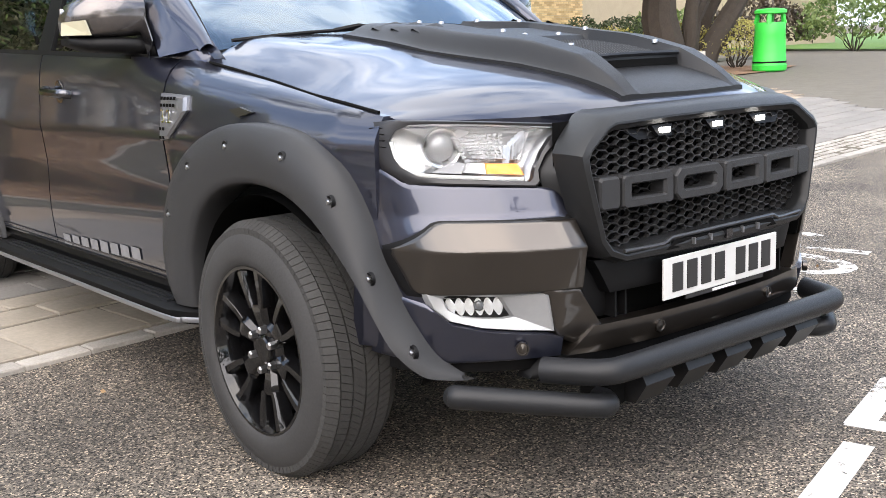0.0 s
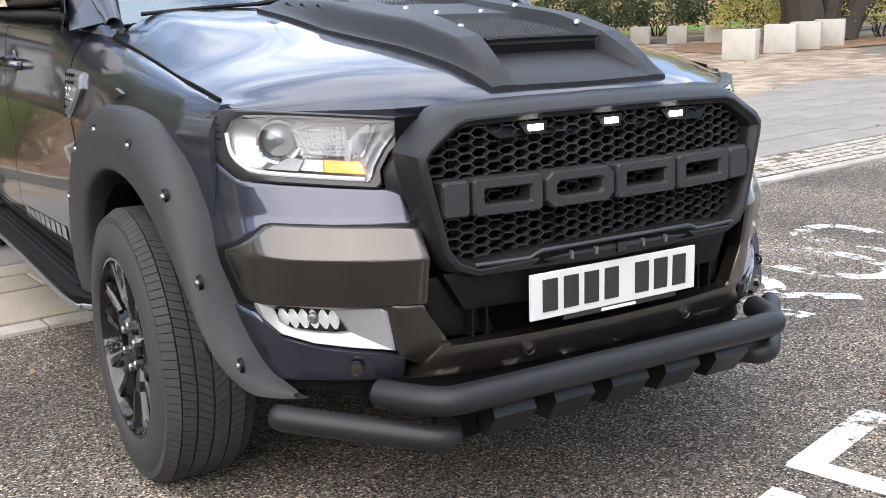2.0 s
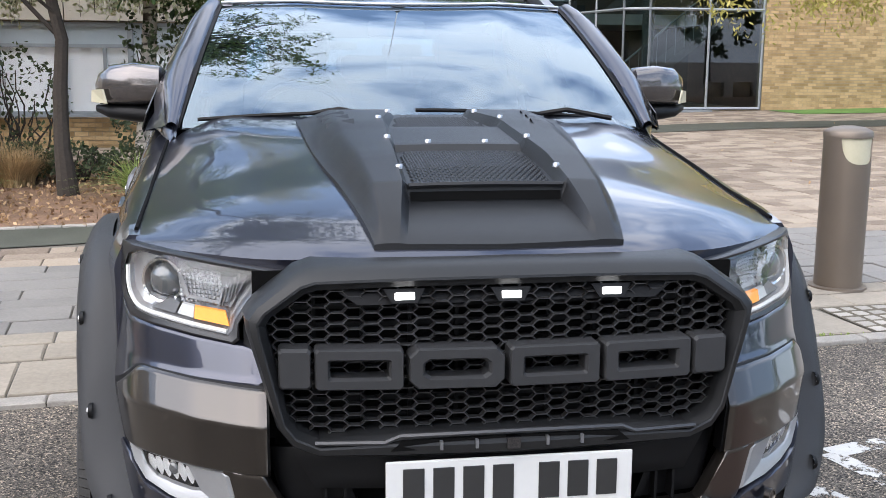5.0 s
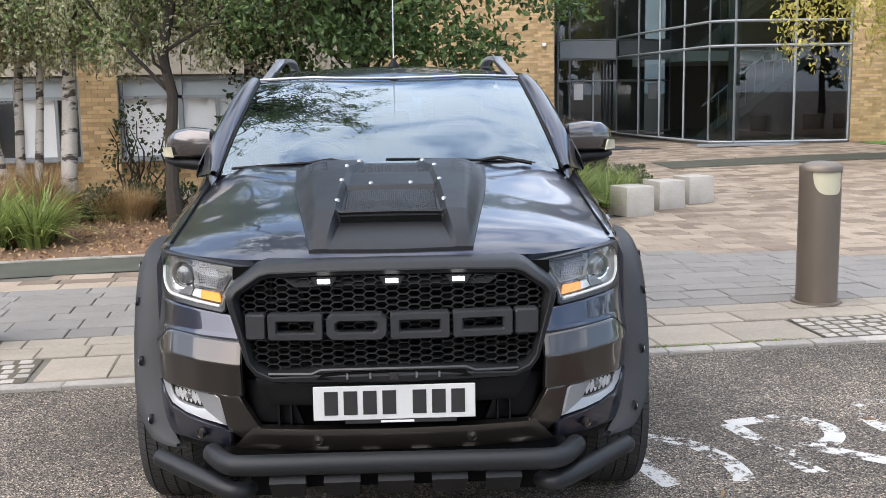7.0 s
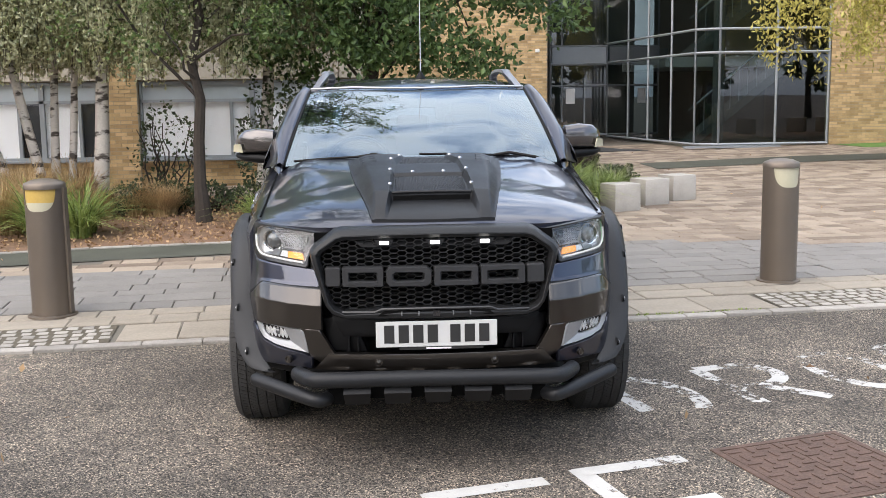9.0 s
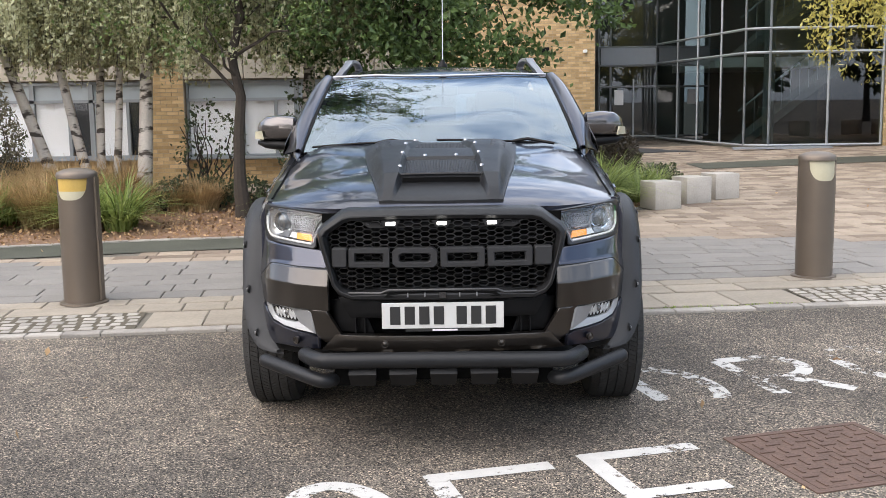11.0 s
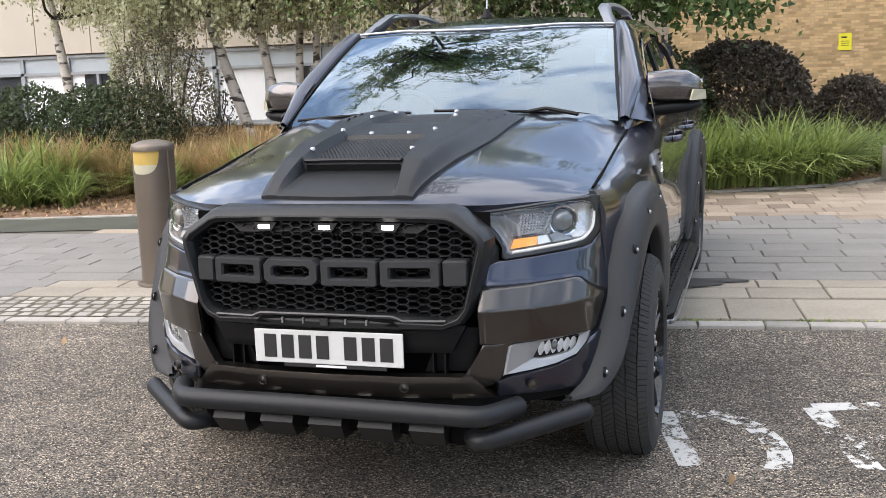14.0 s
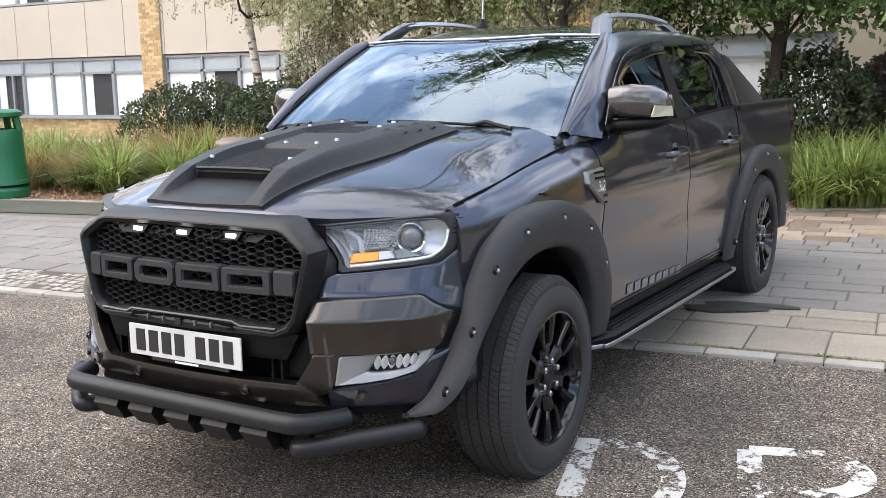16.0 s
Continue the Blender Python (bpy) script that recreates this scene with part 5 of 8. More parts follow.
part("cab_floor", boxed(-0.80, 0.80, 1.40, 3.62, 0.50, 0.56), M["dark"], truck)
part("roof_lining", boxed(-0.62, 0.62, 2.22, 3.55, 1.655, 1.668), M["dash"], truck, "grey roof lining")
part("interior_mirror", boxed(-0.11, 0.11, 2.02, 2.05, 1.545, 1.605, bevel=0.012), M["black"], truck, "black interior mirror", smooth=True)
bm = bmesh.new()
for a in ((-0.80, 0.80, 3.66, 3.70, 0.55, 1.30), (-0.66, 0.66, 3.64, 3.68, 1.58, 1.66), (-0.80, -0.60, 3.66, 3.70, 1.30, 1.58), (0.60, 0.80, 3.66, 3.70, 1.30, 1.58)):
    box(bm, *a)
part("cab_back", bm, M["body"], truck, "back wall of the cab")
g = part("rear_window", boxed(-0.60, 0.60, 3.672, 3.678, 1.30, 1.58), M["screen_glass"], truck, "rear cab window")
g.visible_shadow = False

# load bed
bm = bmesh.new()
box(bm, -0.90, 0.90, 3.70, 5.14, 0.70, 0.74)
part("bed_floor", bm, M["black"], truck)
bm = bmesh.new()
for k in range(26):
    box(bm, -0.80, 0.80, 3.88 + k * 0.048, 3.924 + k * 0.048, 1.255, 1.268)
part("bed_cover", bm, M["matte"], truck, "matte black roller cover")
for s in (-1, 1):
    part("bed_rail", boxed(min(0.78 * s, 0.90 * s), max(0.78 * s, 0.90 * s), 3.66, 5.15, 1.262, 1.297, bevel=0.012), M["black"], truck, "black rail on the bed side")
part("tailgate", boxed(-0.88, 0.88, 5.12, 5.17, 0.62, 1.28, bevel=0.015), M["body"], truck, "grey tailgate")
part("rear_bumper", boxed(-0.86, 0.86, 5.15, 5.28, 0.48, 0.62, bevel=0.02), M["black"], truck)
# plain slab; the shade under the truck is put into its near-black colour
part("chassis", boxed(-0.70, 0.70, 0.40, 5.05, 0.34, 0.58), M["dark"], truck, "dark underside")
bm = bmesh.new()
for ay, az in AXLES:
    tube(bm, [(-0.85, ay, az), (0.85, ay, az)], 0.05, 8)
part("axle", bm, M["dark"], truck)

# ---- the truck's nose ----
BX, BY = (0.0, 0.25, 0.45, 0.55, 0.65, 0.75, 0.80, 0.83, 0.86), (-0.004, 0.006, 0.035, 0.078, 0.142, 0.235, 0.300, 0.375, 0.50)
_bx = np.linspace(0, 0.90, 181)
_by = np.interp(_bx, BX, BY)
for _k in range(14):
    _by[1:-1] = (_by[:-2] + 2 * _by[1:-1] + _by[2:]) / 4


def bump_y(x):
    return float(np.interp(abs(x), _bx, _by))


# how far the nose lies behind the bumper's foremost line at each height
NZ = (0.38, 0.45, 0.485, 0.51, 0.56, 0.61, 0.67, 0.712, 0.719, 0.775, 0.80, 0.842, 0.872, 1.05)
NB = (0.046, 0.028, 0.021, 0.018, 0.012, 0.004, -0.006, -0.013, -0.010, 0.025, 0.040, 0.055, 0.066, 0.112)


def nose_y(x, z):
    return bump_y(x) + ip(z, NZ, NB)


def skin(name, xs, lo, hi, off, material, parent, label="", side=1, nx=40, nz=18, depth=0.04, round_=0.005):
    """A piece of the nose's skin from xs[0] to xs[1], between the heights lo(x) and hi(x)."""
    bm = bmesh.new()

    def at(u, v):
        x = xs[0] + (xs[1] - xs[0]) * (1 - (1 - u) ** 1.5)
        z = lo(x) + (hi(x) - lo(x)) * v
        edge = 0 if 0 < u < 1 and 0 < v < 1 else round_
        return (side * x, nose_y(x, z) + off + edge, z)

    grid(bm, at, nx, nz)
    skirt(bm, lambda c: (0, depth, 0))
    return part(name, bm, M[material], parent, label, smooth=True, angle=60)


def by_x(xs, zs):
    return lambda x: ip(x, xs, zs)


def flat_piece(bm, pts, side, offs):
    """A ring of (x, z) on the nose, at each of the offsets."""
    return loft(bm, [[(side * x, nose_y(x, z) + o, z) for x, z in ring] for ring, o in zip(pts, offs)])


def panel(name, corners, off, material, parent, label="", nu=14, nv=6, depth=0.05, round_=0.006, tilt=0.0):
    """A bumper skin between four corners (x, z): foot inner, foot outer, head outer, head inner. off: how far it lies behind the
    bumper's face; tilt: how far its head leans back."""
    bm = bmesh.new()
    (ax, az), (bx, bz), (cx, cz), (dx, dz) = corners

    def at(u, v):
        x = (ax + (bx - ax) * u) * (1 - v) + (dx + (cx - dx) * u) * v
        z = (az + (bz - az) * u) * (1 - v) + (dz + (cz - dz) * u) * v
        edge = 0 if 0 < u < 1 and 0 < v < 1 else round_
        return (x, bump_y(x) + off + edge + tilt * v, z)

    grid(bm, at, nu, nv)
    skirt(bm, lambda c: (0, depth, 0))
    return part(name, bm, M[material], parent, label, smooth=True, angle=60)


# the box itself is a near-black backing; its colour holds the shade
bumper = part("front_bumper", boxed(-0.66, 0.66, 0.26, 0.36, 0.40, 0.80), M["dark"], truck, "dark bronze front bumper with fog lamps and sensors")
for s in (-1, 1):
    # painted skin under the headlamp and round the corner to the arch
    skin("bumper_strip", (0.50, 0.862), by_x((0.50, 0.76, 0.800, 0.845, 0.862), (0.782, 0.778, 0.755, 0.70, 0.70)), by_x((0.50, 0.545, 0.80, 0.83, 0.862), (0.850, 0.862, 0.880, 0.925, 0.98)), 0.004, "body", bumper, "glossy grey strip under the headlamp", s)
    skin("bumper_end", (0.770, 0.862), by_x((0.77, 0.862), (0.44, 0.44)), by_x((0.77, 0.80, 0.862), (0.775, 0.760, 0.72)), 0.010, "body", bumper, "", s, nx=20)
    # black skin for the shade of the gap, and bronze panel with its creased face
    skin("panel_gap", (0.49, 0.846), by_x((0.49, 0.80, 0.822, 0.846), (0.60, 0.592, 0.594, 0.69)), by_x((0.49, 0.762, 0.778, 0.846), (0.790, 0.796, 0.792, 0.722)), 0.002, "black", bumper, "", s)
    skin("bumper_panel", (0.495, 0.838), by_x((0.495, 0.80, 0.816, 0.838), (0.602, 0.600, 0.604, 0.70)), by_x((0.495, 0.762, 0.778, 0.838), (0.780, 0.786, 0.780, 0.716)), -0.008, "bronze", bumper, "dark bronze gloss panel", s, nz=50)
    skin("bumper_leg", (0.436, 0.588), by_x((0.44, 0.50, 0.545, 0.555, 0.575, 0.588), (0.452, 0.454, 0.474, 0.496, 0.592, 0.598)), by_x((0.44, 0.505, 0.588), (0.50, 0.608, 0.606)), -0.007, "bronze", bumper, "", s)
    # lower painted lip
    skin("lower_lip", (0.535, 0.845), by_x((0.53, 0.80, 0.845), (0.428, 0.414, 0.425)), by_x((0.535, 0.57, 0.70, 0.765, 0.80, 0.845), (0.478, 0.492, 0.508, 0.528, 0.575, 0.60)), -0.020, "body", bumper, "glossy grey lower lip", s, round_=0.014)
    skin("lower_edge", (0.56, 0.82), by_x((0.5, 0.9), (0.385, 0.385)), by_x((0.5, 0.9), (0.432, 0.432)), 0.018, "black", bumper, "", s)
    skin("fog_surround", (0.535, 0.845), by_x((0.5, 0.9), (0.47, 0.47)), by_x((0.5, 0.9), (0.62, 0.62)), 0.030, "black", bumper, "", s)
    # fog lamp: bright bezel, bowl, glass
    o = [(0.556, 0.494), (0.64, 0.503), (0.71, 0.512), (0.768, 0.532), (0.794, 0.565), (0.806, 0.604), (0.70, 0.602), (0.582, 0.598), (0.575, 0.592)]
    i1 = [(0.638, 0.538), (0.66, 0.534), (0.70, 0.536), (0.738, 0.542), (0.762, 0.560), (0.772, 0.590), (0.70, 0.594), (0.676, 0.593), (0.665, 0.588)]
    mid = lambda k: [(x + (a - x) * k, z + (b - z) * k) for (x, z), (a, b) in zip(o, i1)]
    bm = bmesh.new()
    flat_piece(bm, [o, o, mid(0.10), mid(0.55), mid(0.85), i1, i1], s, (0.04, -0.002, -0.008, 0.0, 0.006, 0.012, 0.055))
    fog = part("fog_lamp", bm, M["bezel"], bumper, "silver fog-lamp bezel with clear lamp", smooth=True, angle=25)
    bm = bmesh.new()
    rows = flat_piece(bm, [i1, [(0.71 + (x - 0.71) * 0.5, 0.566 + (z - 0.566) * 0.5) for x, z in i1]], s, (0.05, 0.058))
    bm.faces.new(rows[-1])
    # upright flutes of the reflector
    grid(bm, lambda u, v: (lambda x, z: (s * x, nose_y(x, z) + 0.028 - 0.004 * abs(math.sin(math.pi * 6 * u)) + 0.006 * abs(2 * v - 1), z))(0.650 + 0.106 * u + 0.008 * v, 0.541 + 0.048 * v), 72, 6)
    part("reflector", bm, M["flute"], fog, "chrome fluted reflector", smooth=True, angle=30)
    bm = bmesh.new()
    lathe(bm, [(0.012, 0.017), (-0.002, 0.016), (-0.008, 0.010), (-0.010, 0.0005)], 16, axis="y")
    ob = part("fog_bulb", bm, M["bullseye"], fog, "small round bulb glass", smooth=True)
    ob.location = (s * 0.694, nose_y(0.694, 0.568) + 0.034, 0.568)
    bm = bmesh.new()
    bm.faces.new([bm.verts.new((s * x, nose_y(x, z) + 0.010, z)) for x, z in i1])
    g = part("fog_glass", bm, M["lens"], fog, "clear glass")
    g.visible_shadow = False
    # parking sensors
    for x, z, back in ((0.25, 0.464, 0.0), (0.648, 0.462, -0.002)):
        bm = bmesh.new()
        lathe(bm, [(0.01, 0.017), (-0.004, 0.017), (-0.004, 0.0135), (-0.001, 0.0125), (-0.003, 0.0005)], 16, axis="y")
        ob = part("parking_sensor", bm, M["bronze"], bumper, smooth=True)
        ob.matrix_basis = pose(s * x, bump_y(x) + back + (0.000 if x < 0.3 else -0.016), z, 0, 0, s * math.degrees(math.atan2(bump_y(x + 0.02) - bump_y(x - 0.02), 0.04)))
    # black side of the intake
    panel("intake_corner", [(0.30 * s, 0.500), (0.46 * s, 0.505), (0.50 * s, 0.645), (0.36 * s, 0.655)], 0.060, "black", bumper)
    bm = bmesh.new()
    for x in (0.335, 0.375):
        box(bm, min(s * x, s * (x + 0.006)), max(s * x, s * (x + 0.006)), 0.05, 0.12, 0.505, 0.60)
    part("intake_fin", bm, M["black"], bumper)
# lower bar of the bumper, with the intake above it
panel("lower_bar", [(-0.53, 0.428), (0.53, 0.428), (0.465, 0.500), (-0.465, 0.500)], 0.008, "bronze", bumper, "bronze lower bar", nu=30, tilt=-0.008, round_=0.003)
panel("bumper_foot", [(-0.60, 0.365), (0.60, 0.365), (0.56, 0.432), (-0.56, 0.432)], 0.035, "black", bumper, nu=30)
# near-black slab in place of the intake's shaded depth
part("intake_shade_back", boxed(-0.48, 0.48, 0.13, 0.16, 0.47, 0.68), M["dark"], bumper)
panel("plate_panel", [(-0.40, 0.575), (0.40, 0.575), (0.45, 0.665), (-0.45, 0.665)], 0.016, "black", bumper, "black panel behind the plate", nu=24)

# number plate, its characters as plain bars
plate = part("number_plate", boxed(-0.26, 0.26, -0.014, -0.006, 0.535, 0.647, bevel=0.003), M["plate"], bumper, "white plate with black bars")
for x in (-0.225, -0.163, -0.101, -0.039, 0.058, 0.120, 0.182):
    part("plate_bar", boxed(x, x + 0.044, -0.0165, -0.013, 0.553, 0.631, bevel=0.001), M["ink"], plate)
part("plate_tail", boxed(-0.16, 0.20, -0.010, -0.002, 0.521, 0.536, bevel=0.002), M["ink"], plate, "black strip under the plate")
part("plate_tail_bar", boxed(-0.045, 0.062, -0.0125, -0.009, 0.5245, 0.5315), M["white"], plate, "small white bar")


# grille surround
def gy(x, z):
    return -0.012 + 0.165 * x * x + max(0, z - 0.92) ** 2 * 3.4


G_OUT = [(-0.535, 0.945), (-0.515, 0.972), (-0.435, 1.030), (-0.40, 1.041), (-0.2, 1.047), (0, 1.049), (0.2, 1.047), (0.40, 1.041), (0.435, 1.030), (0.515, 0.972), (0.535, 0.945),
         (0.53, 0.91), (0.475, 0.715), (0.445, 0.675), (0.39, 0.656), (0.24, 0.652), (0.0, 0.651), (-0.24, 0.652), (-0.39, 0.656), (-0.445, 0.675), (-0.475, 0.715), (-0.53, 0.91)]
G_IN = [(-0.492, 0.925), (-0.482, 0.942), (-0.415, 0.986), (-0.39, 0.993), (-0.2, 0.999), (0, 1.000), (0.2, 0.999), (0.39, 0.993), (0.415, 0.986), (0.482, 0.942), (0.492, 0.925),
        (0.488, 0.90), (0.450, 0.735), (0.432, 0.712), (0.39, 0.692), (0.245, 0.705), (0.0, 0.706), (-0.245, 0.705), (-0.39, 0.692), (-0.432, 0.712), (-0.450, 0.735), (-0.488, 0.90)]
bm = bmesh.new()
mixp = lambda t: [(a[0] + (b[0] - a[0]) * t, a[1] + (b[1] - a[1]) * t) for a, b in zip(G_OUT, G_IN)]
lp = lambda t, d: [(x, gy(x, z) + d, z) for x, z in mixp(t)]
loft(bm, [lp(-0.10, 0.075), lp(-0.06, 0.03), lp(0.05, 0.004), lp(0.22, -0.012), lp(0.55, -0.016), lp(0.66, -0.014), lp(0.72, -0.008), lp(0.93, 0.004), lp(1.0, 0.016), lp(1.0, 0.085)])
surround = part("grille_surround", bm, M["surround"], truck, "matte black six-sided grille surround", smooth=True, angle=28)
# lamp bar with three small white lamps
bm = bmesh.new()
loft(bm, [[(x, gy(x, z) + d, z) for x, z in ((-0.36, 0.996), (0.36, 0.996), (0.31, 0.964), (-0.31, 0.964))] for d in (0.05, 0.020)], ends=True)
part("lamp_bar", bm, M["black"], surround, "black bar over the mesh")
for x in (-0.217, 0.0, 0.213):
    bm = bmesh.new()
    loft(bm, [[(x + a, gy(x, b) + d, b) for a, b in ((-0.042, 0.996), (0.042, 0.996), (0.026, 0.969), (-0.026, 0.969))] for d in (0.03, 0.012)], ends=True)
    hs = part("lamp_housing", bm, M["black"], surround)
    part("marker_lamp", boxed(x - 0.020, x + 0.020, gy(x, 0.985) + 0.004, gy(x, 0.985) + 0.012, 0.9755, 0.990, bevel=0.002), M["led"], hs, "bright white marker lamp")
# slot under the mesh: a solid near-black bar for its shade
bm = bmesh.new()
loft(bm, [[(x, gy(x, z) + d, z) for x, z in ((-0.225, 0.694), (0.225, 0.694), (0.25, 0.672), (-0.25, 0.672))] for d in (-0.010, -0.0165)], ends=True)
part("slot", bm, M["dark"], surround, "dark slot under the mesh")
bm = bmesh.new()
tube(bm, [(x, gy(x, z) - 0.014, z) for x, z in ((-0.40, 0.690), (-0.262, 0.690), (-0.232, 0.703), (0.232, 0.703), (0.262, 0.690), (0.40, 0.690))], 0.0055, 6)
part("slot_rim", bm, M["comb"], surround, "grey raised rim over the slot", smooth=True)
for x in (-0.148, -0.075, 0.072, 0.145):
    part("slot_fin", boxed(x - 0.003, x + 0.003, -0.030, -0.012, 0.674, 0.692), M["grey_silver"], surround)
part("slot_badge", boxed(-0.014, 0.014, -0.034, -0.014, 0.671, 0.695), M["dark_chrome"], surround)


def in_poly(x, z, poly):
    inside = False
    for (x0, z0), (x1, z1) in zip(poly, poly[1:] + poly[:1]):
        if (z0 > z) != (z1 > z) and x < (x1 - x0) * (z - z0) / (z1 - z0) + x0:
            inside = not inside
    return inside


# honeycomb mesh
bm = bmesh.new()
A, H = 0.0235, 0.0225
done = set()
for c in range(-16, 17):
    for r in range(-9, 10):
        cx, cz = c * A * 1.5, 0.845 + r * H + (H / 2 if c % 2 else 0)
        if not in_poly(cx, cz, [(x * 1.03, 0.845 + (z - 0.845) * 1.06) for x, z in G_IN]):
            continue
        hx = [(cx + A, cz), (cx + A / 2, cz + H / 2), (cx - A / 2, cz + H / 2), (cx - A, cz), (cx - A / 2, cz - H / 2), (cx + A / 2, cz - H / 2)]
        for p, q in zip(hx, hx[1:] + hx[:1]):
            key = tuple(sorted(((round(p[0], 3), round(p[1], 3)), (round(q[0], 3), round(q[1], 3)))))
            if key in done:
                continue
            done.add(key)
            dx, dz = q[0] - p[0], q[1] - p[1]
            ln = math.hypot(dx, dz)
            ex, ez = -dz / ln * 0.0018, dx / ln * 0.0018
            vs = []
            for d, k in ((0.034, 1.0), (0.018, 0.62)):
                for (x, z) in (p, q):
                    for sg in (1, -1):
                        X, Z = x + sg * ex * k, z + sg * ez * k
                        vs.append(bm.verts.new((X, gy(X, min(Z, 0.93)) + d + 0.016, Z)))
            for f in ((4, 5, 7, 6), (0, 4, 6, 2), (1, 3, 7, 5)):
                bm.faces.new([vs[i] for i in f])
part("honeycomb", bm, M["comb"], surround, "black honeycomb grille mesh")
# flat near-black sheet stands in for the unlit depth behind the mesh
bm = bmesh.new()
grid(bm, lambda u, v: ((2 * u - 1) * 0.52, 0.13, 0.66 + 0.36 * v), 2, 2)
part("grille_shade_sheet", bm, M["dark"], surround)
# dim radiator parts behind the mesh
bm = bmesh.new()
for k in range(7):
    box(bm, -0.44, 0.44, 0.110, 0.122, 0.70 + k * 0.040, 0.712 + k * 0.040)
for k in range(9):
    box(bm, -0.40 + k * 0.1, -0.392 + k * 0.1, 0.104, 0.116, 0.69, 0.98)
part("radiator", bm, M["black"], surround)

# raised emblem across the grille: plain blocks with slots
emblem = None
for k, (x0, x1) in enumerate(((-0.470, -0.405), (-0.398, -0.222), (-0.212, -0.018), (-0.008, 0.182), (0.192, 0.385), (0.392, 0.470))):
    bm = bmesh.new()
    z0, z1 = 0.798, 0.882
    ch = 0.018 if k in (2,) else 0.006
    o = [(x0 + ch, z0), (x1 - ch, z0), (x1, z0 + ch), (x1, z1 - ch), (x1 - ch, z1), (x0 + ch, z1), (x0, z1 - ch), (x0, z0 + ch)]
    cx, cz = (x0 + x1) / 2, 0.84
    sc = lambda fx, fz: [(cx + (x - cx) * fx, cz + (z - cz) * fz) for x, z in o]
    fl = lambda pts, d: [(x, gy(x, 0.9) + d, z) for x, z in pts]
    if k in (0, 5):
        loft(bm, [fl(o, 0.046), fl(o, -0.002), fl(sc(0.90, 0.86), -0.010)], ends=True)
    else:
        loft(bm, [fl(o, 0.046), fl(o, -0.006), fl(sc(0.97, 0.93), -0.013), fl(sc(0.72, 0.52), -0.013), fl(sc(0.66, 0.40), -0.004), fl(sc(0.66, 0.40), 0.040)])
    if emblem is None:
        emblem = part("emblem", bm, M["flare"], surround, "row of matte black raised blocks")
    else:
        part("emblem_block", bm, M["flare"], emblem)

